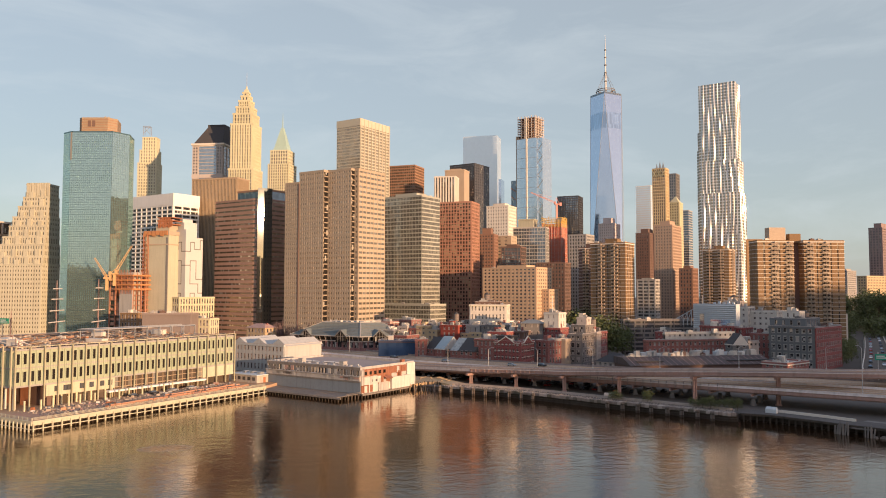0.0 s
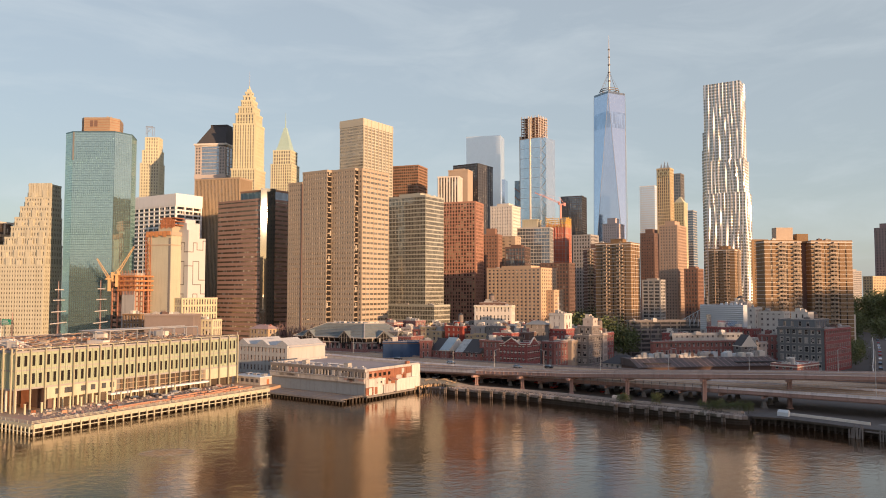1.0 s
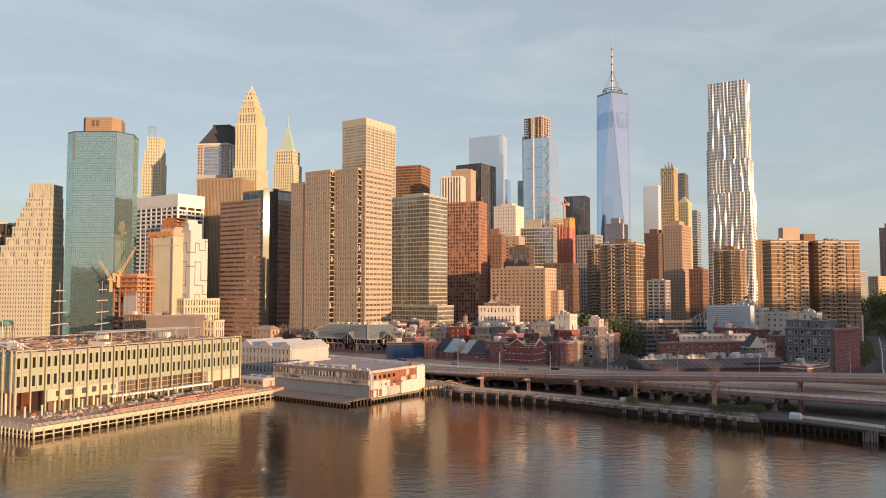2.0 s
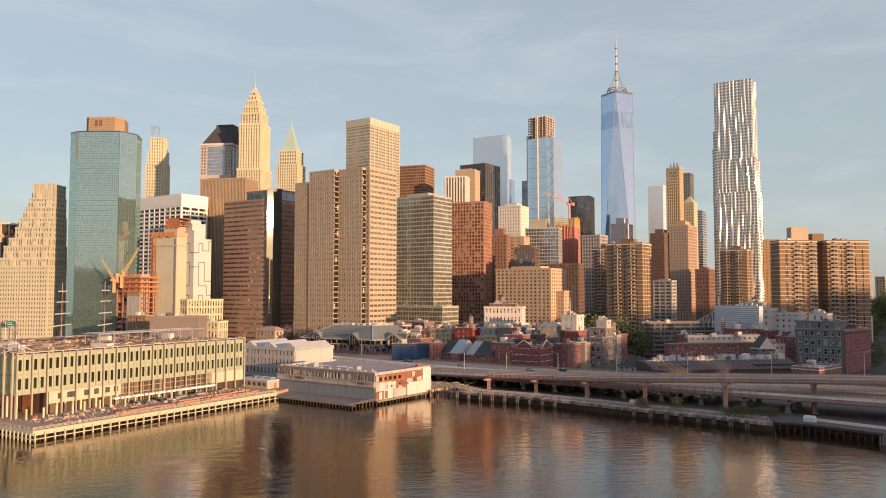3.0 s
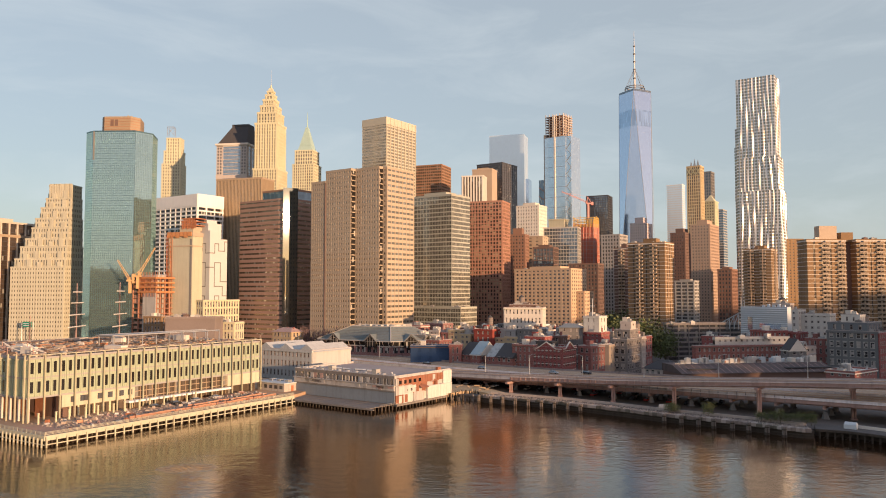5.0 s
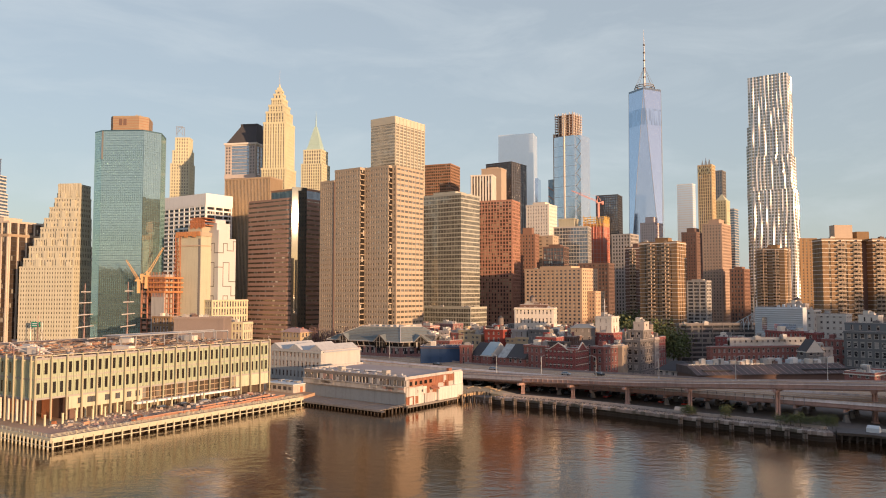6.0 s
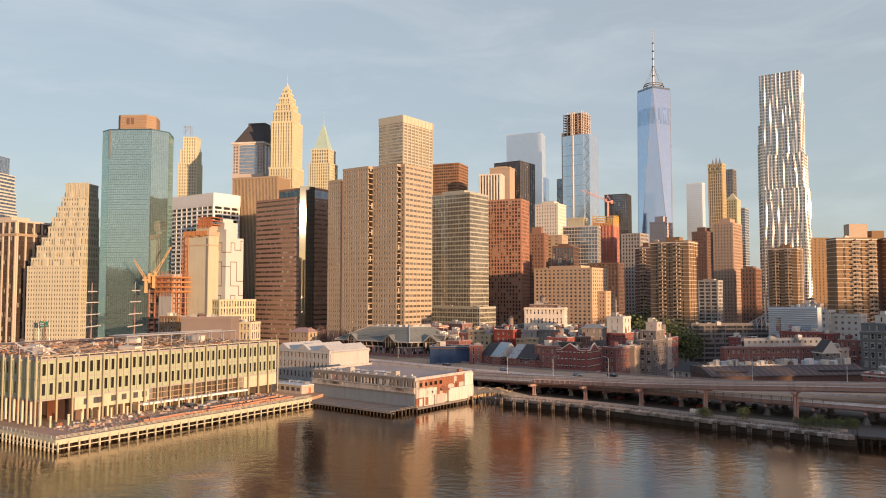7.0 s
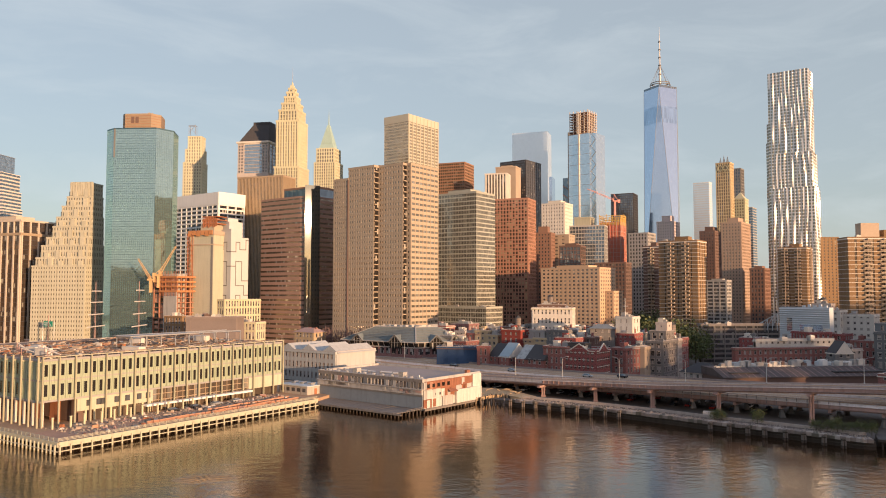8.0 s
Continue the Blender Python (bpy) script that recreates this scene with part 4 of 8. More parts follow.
# glass tower under construction with a bare steel top
x14, y14, t14, wl14, wr14, h14 = 151.1, 1200.0, 35.5, 36.5, 35.1, 291.6
th = thing("unfinished_tower", "blue glass tower with a bare steel top under construction", "tower", x14, y14, t14, 1.5, "towers")
p14 = rect(-wl14, 0, 0, wr14)
G_HAZE = glazing_mat("pale_blue_glass", (0.6, 0.7, 0.78), cell=(3.0, 4.0), metal=0.8, rough=0.12, blinds=0.0, wobble=0.004, tone_amp=0.12)
tier(th, p14, 0, h14 - 1.5, G_HAZE, GALV, floor=16, band=0.6, pier=0, proud=0.1, joined=True, parapet=0)
p14t = rect(-wl14 + 1, 1, -3, wr14 - 2)
SALMC = masonry("salmon_raw_concrete", (0.5, 0.37, 0.3), amount=0.4)
part("top_core", Shape().box(-wl14 + 9, 8, h14 - 2, -11, 24, h14 + 33), SALMC, th)
fl = Shape().prism(p14t, 0, 0.8).mesh("floor_slab", SALMC)
for k in range(9):
    part("floor_slab", fl, SALMC, th, at=(0, 0, h14 - 1 + k * 4.1))
for k in range(6):
    part("steel_column", Shape().box(-wl14 + 1.2 + k * (wl14 - 5) / 5, 1.0, h14 - 1.5, -wl14 + 2.2 + k * (wl14 - 5) / 5, 2.0, h14 + 36), PALE, th)
    part("steel_column", Shape().box(-4, 1.0 + k * 5.6, h14 - 1.5, -3, 2.0 + k * 5.6, h14 + 36), PALE, th)
part("hoist", Shape().box(-wl14 * .5 - 1.0, -1.6, 0, -wl14 * .5 + 1.0, 0, h14 + 34), PALE, th, "cream builders' hoist tower")
part("dark_edge", Shape().box(-wl14 - 1.5, 0, 0, -wl14, 34, h14 + 4), DCONC, th)
part("side_glazing", Shape().box(0.05, 3, 0, 9, 34, h14 - 2), G_HAZE, th)
for k in range(9):
    zb = 120 + k * 20
    part("brace", Shape().beam((1 + 8.2, 2.7, zb), (1.0, 2.7, zb + 10), 0.6).beam((1.0, 2.7, zb + 10), (9.2, 2.7, zb + 20), 0.6), GALV, th)
part("low_wing", Shape().box(-wl14 - 12, 2, 0, -wl14 - 2, 30, h14 - 68), G_GREY, th)
for k in range(5):
    part("brace", Shape().beam((-wl14 - 12, 1.6, h14 - 80 - k * 14), (-wl14 - 2, 1.6, h14 - 87 - k * 14), 0.9), RUST, th)

# tapering faceted glass tower with a mast
wx0, wy0, wbase, wroof = 316.2, 1440.0, 55.0, 420.0
th = thing("glass_tower", "tapering faceted blue glass tower with a ringed mast", "tower", wx0, wy0, 17, 1.5, "towers")
hb = 30.0
bot = [(-hb, -hb), (hb, -hb), (hb, hb), (-hb, hb)]
ht = hb * 0.98
top = [(0, -ht), (ht, 0), (0, ht), (-ht, 0)]
sh = Shape()
sh.prism(bot, 0, wbase)
sh.add([(x, y, wbase) for x, y in bot] + [(x, y, wroof - 1.5) for x, y in top],
       [(0, 1, 4), (1, 2, 5), (2, 3, 6), (3, 0, 7), (0, 4, 7), (1, 5, 4), (2, 6, 5), (3, 7, 6), (4, 5, 6, 7)])
part("glazing", sh, G_BLUE, th)
for zf, hf in ((0.815, 0.085),):
    # louvred plant floors: the eight-sided plan at that height
    za, zb = wbase + (wroof - wbase) * zf, wbase + (wroof - wbase) * (zf + hf)
    def octagon(z):
        t_ = (z - wbase) / (wroof - 1.5 - wbase)
        out = []
        for i in range(4):
            b0, b1, t0, tm = Vector(bot[i]), Vector(bot[(i + 1) % 4]), Vector(top[i]), Vector(top[i - 1])
            out += [tuple(b0.lerp(tm, t_)), tuple(b0.lerp(t0, t_))]
        return out
    part("plant_louvre", Shape().prism(grow(octagon(za), 0.12), za, zb, grow(octagon(zb), 0.12)), glazing_mat("plant_louvre_%d" % (zf * 1000), (0.4, 0.53, 0.68), cell=(3.0, 20.0), metal=0.85, rough=0.1, blinds=0.0, tone_amp=0.35), th)
for i in range(4):
    part("edge_trim", Shape().beam((*bot[i], wbase), (*top[i], wroof - 1.5), 0.7), GALV, th)
    part("edge_trim", Shape().beam((*bot[i], wbase), (*top[i - 1], wroof - 1.5), 0.7), GALV, th)
part("parapet", Shape().prism(top, wroof - 1.5, wroof + 2.5), G_GREY, th)
for zr, rr in ((wroof + 3, 17), (wroof + 7, 18.5), (wroof + 11, 17)):
    circ = [(rr * math.cos(2 * math.pi * k / 24), rr * math.sin(2 * math.pi * k / 24)) for k in range(24)]
    part("mast_ring", Shape().ring(circ, zr, zr + 1.3, 0.4, 0.6), DCONC, th)
sh = Shape()
for k in range(8):
    a = 2 * math.pi * k / 8
    sh.beam((17 * math.cos(a), 17 * math.sin(a), wroof + 1), (17 * math.cos(a), 17 * math.sin(a), wroof + 12), 0.6)
    sh.beam((17 * math.cos(a), 17 * math.sin(a), wroof + 12), (1.5 * math.cos(a), 1.5 * math.sin(a), wroof + 45), 0.35)
part("ring_strut", sh, DCONC, th)
part("mast", Shape().tube((0, 0, wroof), (0, 0, wroof + 45), 2.4, 1.9).tube((0, 0, wroof + 45), (0, 0, wroof + 92), 1.6, 1.0).tube((0, 0, wroof + 92), (0, 0, wroof + 120), 0.9, 0.25), GALV, th)
for zr in (28, 45, 60, 75, 90):
    part("mast_collar", Shape().tube((0, 0, wroof + zr), (0, 0, wroof + zr + 2.2), 3.2 - zr * 0.012), DCONC, th)

# rippled steel tower
xs, ys, ts, wls, hs = 326.1, 830.0, 33.0, 39.4, 274.3
th = thing("steel_tower", "very tall tower clad in rippled stainless steel", "tower", xs, ys, ts, 1.5, "towers")


G_STEELW = glazing_mat("grey_gold_window_glass", (0.34, 0.32, 0.27), cell=(1.6, 3.35), metal=0.6, rough=0.15, blinds=0.2, blind_color=(0.5, 0.42, 0.28))


def rippled(th, poly, z0, z1, seed):
    """Steel skin with folds that wander up the faces, and a window in most bays of each floor."""
    r = random.Random(seed)
    pts = []
    n = len(poly)
    s = 0.0
    for i in range(n):
        p, q = Vector(poly[i]), Vector(poly[(i + 1) % n])
        w = (q - p).length
        e = (q - p) / w
        o = Vector((e.y, -e.x))
        k = max(2, round(w / 1.05))
        for j in range(k):
            pts.append((p + e * (w * j / k), o, s + w * j / k, min(j, k - j) / k))
        s += w
    floors = int((z1 - z0) / 3.35)
    ph = [r.uniform(0, 6.3) for _ in range(4)]

    def fold(u, z):
        a = math.sin(u / 6.2 * 2 * math.pi + 1.9 * math.sin(z / 29 + ph[0]) + 0.8 * math.sin(z / 13 + u / 7) + ph[1])
        b = math.sin(u / 3.9 * 2 * math.pi + 2.6 * math.sin(z / 23 + ph[2]) + ph[3])
        c = 0.5 + 0.5 * math.sin(u / 17 + z / 37 + ph[2])
        return (0.4 + 0.75 * c) * max(0.0, a) ** 1.5 * (0.65 + 0.35 * math.sin(z / 17 + u / 11)) + 0.42 * b * (1.15 - 0.6 * c)

    rows = []
    for k in range(floors + 1):
        for part_z in ((0.0, 0.36) if k < floors else (0.0,)):
            rows.append(z0 + (z1 - z0) * (k + part_z) / floors)
    skin, wins = Shape(), Shape()
    m = len(pts)
    v = []
    for z in rows:
        for p, o, u, edge in pts:
            d = fold(u, z) * min(1.0, edge * 8)
            v.append((p.x + o.x * d, p.y + o.y * d, z))
    f, g = [], []
    for a in range(len(rows) - 1):
        for b in range(m):
            c = (b + 1) % m
            quad = (a * m + b, a * m + c, (a + 1) * m + c, (a + 1) * m + b)
            mid_u, mid_z = pts[b][2], rows[a]
            low = fold(mid_u, mid_z) < 0.35
            (g if a % 2 == 1 and (b % 3 < 2 if low else b % 3 == 0) else f).append(quad)
    skin.add(v, f)
    part("steel_skin", skin, STEEL, th)
    for quad in g:
        o = pts[quad[0] % m][1]
        wins.add([(v[i][0] - o.x * 0.25, v[i][1] - o.y * 0.25, v[i][2]) for i in quad], [(0, 1, 2, 3)])
    part("window_grid", wins, G_STEELW, th, kind="stuff")
    part("roof", Shape().prism(grow(poly, -0.3), z1 - 0.6, z1), ROOF, th)


rippled(th, rect(-wls - 0.5, -1, 3.6, 34), 0, hs - 121, 1)
rippled(th, rect(-wls - 0.3, 0, 1.9, 32), hs - 121, hs - 84, 2)
rippled(th, rect(-wls, 0.5, 0, 30), hs - 84, hs + 4, 3)
rippled(th, rect(-wls - 4.6, 8, -wls - 0.6, 30), 0, hs - 70, 4)
rippled(th, rect(-wls - 2.4, 4, -wls - 0.4, 7.9), 0, hs - 50, 5)


def balcony_tower(label, x, y, turn, wl_, wr_, h, front, side, deep=0.0, wall=ORBR, floor=2.85, notch=None):
    """A brick apartment slab with pale floor edges and stacks of balconies; front and side give the stacks' places along the two faces."""
    d = max(wr_, deep)
    th = thing("apartment_tower", label, "tower", x, y, turn, 1.5, "brick apartment towers")
    poly = rect(-wl_, 0, 0, d)
    if notch:
        poly = [(-wl_, 0), (0, 0), (0, d * notch[0]), (-notch[2], d * notch[0]), (-notch[2], d * notch[1]), (0, d * notch[1]), (0, d), (-wl_, d)]
    tier(th, poly, 0, h - 1.5, G_BALC, wall, floor=floor, band=0.3, pier=5.4, pier_w=4.1, proud=0.22, band_mat=PALE, band_out=0.42, parapet=1.0)
    part("roof_edge", Shape().ring(poly, h - 2.2, h - 1.4, 0.5, 0.1), PALE, th)
    for c in front:
        part("balcony_recess", Shape().box(-c * wl_ - 2.7, -0.3, 1, -c * wl_ + 2.7, 0.1, h - 3), G_BALC, th)
    for c in side:
        part("balcony_recess", Shape().box(-0.1, c * d - 2.7, 1, 0.3, c * d + 2.7, h - 3), G_BALC, th)
    count = int((h - 1.5) / floor)
    me = Shape().box(-2.6, -1.5, 0, 2.6, 0.2, 0.22).box(-2.6, -1.5, 0.4, 2.6, -1.44, 0.85).box(-2.6, -1.5, 1.0, 2.6, -1.42, 1.1).box(-2.6, -1.42, 0.22, -2.52, 0.2, 1.1).box(2.52, -1.42, 0.22, 2.6, 0.2, 1.1).box(-0.05, -1.42, 0.22, 0.05, 0.2, 2.4).mesh("balcony", TAN)
    for k in range(1, count):
        z = (h - 1.5) * k / count + 0.4
        for c in front:
            part("balcony", me, TAN, th, at=(-c * wl_, -0.4, z))
        for c in side:
            ob = part("balcony", me, TAN, th, at=(0.4, c * d, z))
            ob.rotation_euler = (0, 0, radians(90))
    if not notch:
        plant_room(th, -wl_ * 0.65, d * 0.3, -wl_ * 0.3, d * 0.7, h - 1.5, 4.0, wall)
    roof_clutter(th, poly, h - 1.5, int(x), 7)
    return th


balcony_tower("orange-brown brick apartment tower with balconies and pale floor lines", 145.8, 600.0, 33.0, 29.0, 21.5, 83.2, (0.3, 0.68), ())
# darker brick than its neighbours stands in for this tower's shade
balcony_tower("brown brick apartment tower with pale floor lines, shade in its colour", 136.1, 680.0, 33.0, 13.6, 16.6, 83.6, (0.5,), (0.5,), wall=DKBR)
balcony_tower("orange-brown brick apartment tower with balconies", 271.1, 712.0, 33.0, 23.5, 27.0, 84.3, (0.3, 0.75), (0.5,))
xq, yq, tq, wlq, wrq, hq = 228.5, 545.0, 88.0, 13.0, 64.0, 81.0
th = balcony_tower("long orange-brown brick apartment slab with four stacks of balconies", xq, yq, tq, wlq, wrq, hq, (), (0.19, 0.36, 0.6, 0.78),
                   notch=(0.415, 0.535, 8.0))
part("recess_wall", Shape().box(-8.6, wrq * 0.416, 0, -7.0, wrq * 0.534, hq - 2), DKBR, th, "dark recessed stair wall")
part("lift_core", Shape().box(-10, wrq * 0.41, hq - 2, -4.5, wrq * 0.54, hq + 4.5), ORBR, th)
part("plant_room", Shape().box(-11, wrq * 0.17, hq - 2, -4, wrq * 0.36, hq + 9), TAN, th)
part("stair_end_wall", Shape().box(-8, wrq, 0, -3, wrq + 3.2, 27), PALE, th, "narrow white rendered stair end")
# ---------------------------------------------------------------- the low quarter behind the viaduct


COPING = masonry("pale_stone_coping", (0.46, 0.4, 0.37), amount=0.3)
FRAMEG = masonry("weathered_window_frames", (0.34, 0.29, 0.265), amount=0.3)


def house(name, label, x, y, turn, wl_, wr_, h, wall, floors=4, bays=3.2, pier_w=1.7, band=1.7, roof="flat", roof_mat=None, trim=None, deep=0.0, clutter=5, chimney=0, z=1.5, glass=None, cornice=True, rise=0.6, frames=None, joined=False):
    """A street house: walls with recessed windows, a cornice, and a flat, gabled or hipped roof."""
    th = thing(name, label, "house", x, y, turn, z, "houses of the low quarter")
    d = wr_ if wr_ > 4 else max(wr_, deep)
    hh = h - z
    poly = rect(-wl_, 0, 0, d)
    tier(th, poly, 0, hh, glass or G_SASH, wall, floor=hh / floors - 0.01, band=band, pier=bays, pier_w=pier_w, proud=0.18, band_out=0.14, parapet=0.7 if roof == "flat" else 0, roof=roof_mat, joined=joined)
    fr = Shape()
    fh_ = hh / floors
    for kf in range(floors):
        za, zb = kf * fh_ + band, (kf + 1) * fh_ - 0.02
        for w, face in ((wl_, 0), (d, 1)):
            nb = max(1, round((w - pier_w) / bays))
            for kb in range(nb):
                u0 = pier_w + (w - pier_w) * kb / nb + 0.02
                u1 = (w - pier_w) * (kb + 1) / nb - 0.02
                if u1 - u0 < 0.3:
                    continue
                for a_, b_, c_, d_ in ((u0, za, u0 + .14, zb), (u1 - .14, za, u1, zb), (u0 - .12, zb - .2, u1 + .12, zb + .12), (u0 - .15, za - .16, u1 + .15, za + .08), (u0, (za + zb) / 2 - .05, u1, (za + zb) / 2 + .05)):
                    if face == 0:
                        fr.box(-wl_ + a_, -0.2, b_, -wl_ + c_, 0.02, d_)
                    else:
                        fr.box(-0.02, a_, b_, 0.2, c_, d_)
    if fr.v and glass is None:
        part("window_frame_grid", fr, frames or FRAMEG, th, kind="stuff")
    if cornice:
        part("cornice", Shape().ring(poly, hh - 0.55, hh - 0.1, 0.55, 0.1), trim or wall, th)
    if roof == "gable":      # ridge runs along the street's depth, gable to the side
        rz = hh + d * rise
        part("gable_roof", Shape().add([(-wl_ - .3, -.4, hh - .2), (.3, -.4, hh - .2), (.3, d + .4, hh - .2), (-wl_ - .3, d + .4, hh - .2), (-wl_ - .3, d / 2, rz), (.3, d / 2, rz)],
             [(0, 1, 5, 4), (2, 3, 4, 5), (1, 2, 5), (3, 0, 4), (3, 2, 1, 0)]), roof_mat or SLATE, th)
        part("gable_wall", Shape().add([(.12, 0, hh - .3), (.12, d, hh - .3), (.12, d / 2, rz - .3), (.5, 0, hh - .3), (.5, d, hh - .3), (.5, d / 2, rz - .1)],
             [(0, 2, 1), (3, 4, 5), (0, 1, 4, 3), (1, 2, 5, 4), (2, 0, 3, 5)]), trim or wall, th)
    elif roof == "hip":
        k = min(wl_, d) * 0.42
        part("hipped_roof", Shape().prism(grow(poly, 0.8), hh - 0.1, hh + k * rise, rect(-wl_ + k, k, -k, d - k)), roof_mat or SLATE, th)
    else:
        roof_clutter(th, poly, hh, int(x * 3 + y * 5), clutter)
        rv, bits = random.Random(int(x * 7 + y * 11)), Shape()
        for _ in range(int(wl_ * d / 14)):
            vx_, vy_, vs_, vh_ = -rv.uniform(.8, max(.9, wl_ - .8)), rv.uniform(.8, max(.9, d - .8)), rv.uniform(.12, .4), rv.uniform(.4, 1.5)
            if rv.random() < 0.5:
                bits.tube((vx_, vy_, hh - .1), (vx_, vy_, hh + vh_), vs_ * .6, vs_ * .5, 6)
            else:
                bits.box(vx_ - vs_, vy_ - vs_ * 1.5, hh - .1, vx_ + vs_, vy_ + vs_ * 1.5, hh + vh_ * .7)
        if bits.v:
            part("roof_vents", bits, rv.choice([PALE, GREY, GALV, CONC]), th, kind="stuff")
        part("coping", Shape().ring(poly, hh + 0.66, hh + 0.84, 0.3, 0.25), COPING, th)
        ux, uy = -wl_ * 0.72, d * 0.55
        if wl_ > 5 and d > 6:
            part("stair_hut", Shape().box(ux - 1.3, uy - 1.6, hh - .1, ux + 1.3, uy + 1.6, hh + 2.7).box(ux - 1.45, uy - 1.75, hh + 2.7, ux + 1.45, uy + 1.75, hh + 2.9), (wall, PALE, CONC)[int(x + y) % 3], th)
    for k in range(chimney):
        cx_, cy_ = -wl_ * (0.2 + 0.6 * k / max(1, chimney)), d * 0.5
        part("chimney", Shape().box(cx_ - .5, cy_ - .5, hh - 0.2, cx_ + .5, cy_ + .5, hh + 2.6).box(cx_ - .6, cy_ - .6, hh + 2.6, cx_ + .6, cy_ + .6, hh + 2.9), BRICKB, th)
    return th


CREAMW = masonry("warm_white_render", (0.6, 0.56, 0.5), stain=0.2)
CREAMH = masonry("rose_cream_render", (0.5, 0.43, 0.38), stain=0.25)
PALEBL = masonry("pale_blue_grey_sheeting", (0.5, 0.54, 0.56), amount=0.15)
slab_tower("gallery_flats", "long low concrete gallery flats with open decks", 121.5, 505.0, 80.0, 3.8, 50.0, 25.0, G_DARK, masonry("dun_concrete", (0.25, 0.22, 0.2), stain=0.3), floor=2.9, band=1.15, pier=7, pier_w=0.4, proud=0.7, plant=0, deep=52, category="building", clutter=3)
vx, vy, vt, vwr, vh = 168.0, 505.0, 135.0, 29.0, 36.5
th = thing("ventilation_hall", "white ribbed metal hall with a blue window strip", "building", vx, vy, vt, 1.5)
part("wall", Shape().box(-6, 0, 0, 0, vwr, vh - 1.5), PALEBL, th)
rib = Shape().prism([(0, -0.1), (0.4, -0.1), (0.4, vwr + 0.1), (0, vwr + 0.1)], 0, 0.45, [(0, -0.1), (0.1, -0.1), (0.1, vwr + 0.1), (0, vwr + 0.1)]).mesh("rib", PALEBL)
for k in range(18):
    part("rib", rib, PALEBL, th, at=(0, 0, vh - 2.6 - 1.3 * k))
part("window_strip", Shape().box(-0.1, 12, vh - 15.5, 0.3, vwr - 4, vh - 11.5), G_BLUE, th, "long blue glass window strip")
part("door_opening", Shape().box(-0.1, 4.5, vh - 16, 0.3, 7.5, vh - 8), G_GREY, th)
for k in range(5):
    part("roof_vent", Shape().box(-4.6 - k * .1, vwr - 4 - k * 3.2, vh - 1.6, -3.2 - k * .1, vwr - 2.6 - k * 3.2, vh - 0.4 + k % 2 * .6), PALEBL, th)
# stair gantry beside the hall
sh = Shape()
for k in range(7):
    sh.beam((0, -1.5 - 3 * k, vh - 6 - k * 1.6), (0, -1.5 - 3 * k, vh - 16), 0.35)
    sh.beam((0, -1.5 - 3 * k, vh - 6 - k * 1.6), (0, -4.5 - 3 * k, vh - 14), 0.3)
sh.beam((0, 0, vh - 5), (0, -22, vh - 17), 0.45)
part("stair_gantry", sh, PALEBL, th)
house("house", "cream rendered loft house with stepped roof terraces", 207.0, 512.0, 40.0, 21, 15, 33.5, CREAMW, 8, 3.2, 1.9, 2.3, clutter=5)
house("roof_storey", "cream set-back storey on the loft house", 204.0, 517.0, 40.0, 11, 8, 37.5, CREAMH, 1, 3.0, 2.0, 1.5, clutter=3, z=33.4, cornice=False)
house("house", "white rendered house with a blank side and roof terrace", 223.5, 505.0, 40.0, 17, 13, 31.0, CREAMW, 8, 3.6, 2.3, 2.4, clutter=4)
house("brick_house", "dark red brick loft house with square windows", 176.0, 440.0, 45.0, 15, 11, 23.0, BRICKR, 5, 3.0, 1.7, 1.9, clutter=3)
house("brick_house", "brown brick house with a flat tar roof", 188.0, 430.0, 45.0, 13, 10, 20.0, BRICKB, 4, 3.0, 1.7, 1.9, clutter=4, roof_mat=CHAR)
house("house", "cream rendered mews house", 170.5, 422.0, 60.0, 7, 9, 16.5, CREAMH, 4, 3.0, 1.8, 1.9, clutter=2)
house("house", "pale low house behind the warehouse", 226.0, 470.0, 40.0, 14, 12, 25.0, CREAMH, 6, 3.4, 2.2, 2.3, clutter=4)
house("warehouse", "grey stone warehouse with large square windows", 200.8, 408.0, 45.0, 24.1, 41.9, 25.0, masonry("dark_grey_stone", (0.15, 0.155, 0.155)), 5, 3.4, 1.3, 1.7, deep=32, clutter=5, frames=CONC)
gx, gy, gt, gwr, gh = 200.8, 408.0, 45.0, 41.9, 25.0
house("roof_storey", "grey set-back storey on the warehouse roof", 199.0, 414.0, 45.0, 19, 22, 29.2, masonry("blue_grey_cladding", (0.16, 0.175, 0.185)), 1, 4.0, 2.6, 1.4, clutter=5, z=24.9, cornice=False)
house("roof_pavilion", "white rendered pavilion on the warehouse roof", 200.5, 424.0, 45.0, 9, 8, 33.0, CREAMW, 1, 3.5, 2.4, 1.3, clutter=3, z=29.1, cornice=False)
house("brick_house", "dark red brick side of the warehouse", gx + 0.45 * math.cos(radians(gt)) + 0.5 * math.sin(radians(gt)), gy - 0.45 * math.sin(radians(gt)) + 0.5 * math.cos(radians(gt)), gt, 5, max(gwr, 20), gh - 0.6, BRICKR, 6, 3.0, 1.7, 1.8, clutter=2)
house("loft_house", "pale corner loft house with tall windows", 43.0, 508.0, 13.5, 25.2, 15.6, 35.0, PALE, 6, 2.5, 1.25, 2.1, deep=20, clutter=2, trim=LIME, frames=PALE)
house("roof_storey", "dark brown set-back storey on the loft house", 39.0, 515.0, 13.5, 17, 8, 36.9, DKBR, 1, 4.0, 2.6, 1.2, clutter=8, z=34.9, cornice=False)
house("brick_house", "low brick house wrapped in blue netting", -15.0, 427.0, 5.0, 21.2, 11.3, 16.4, BLUE, 3, 5.5, 4.0, 2.2, deep=16, clutter=1, glass=BLUE, trim=DKBR)
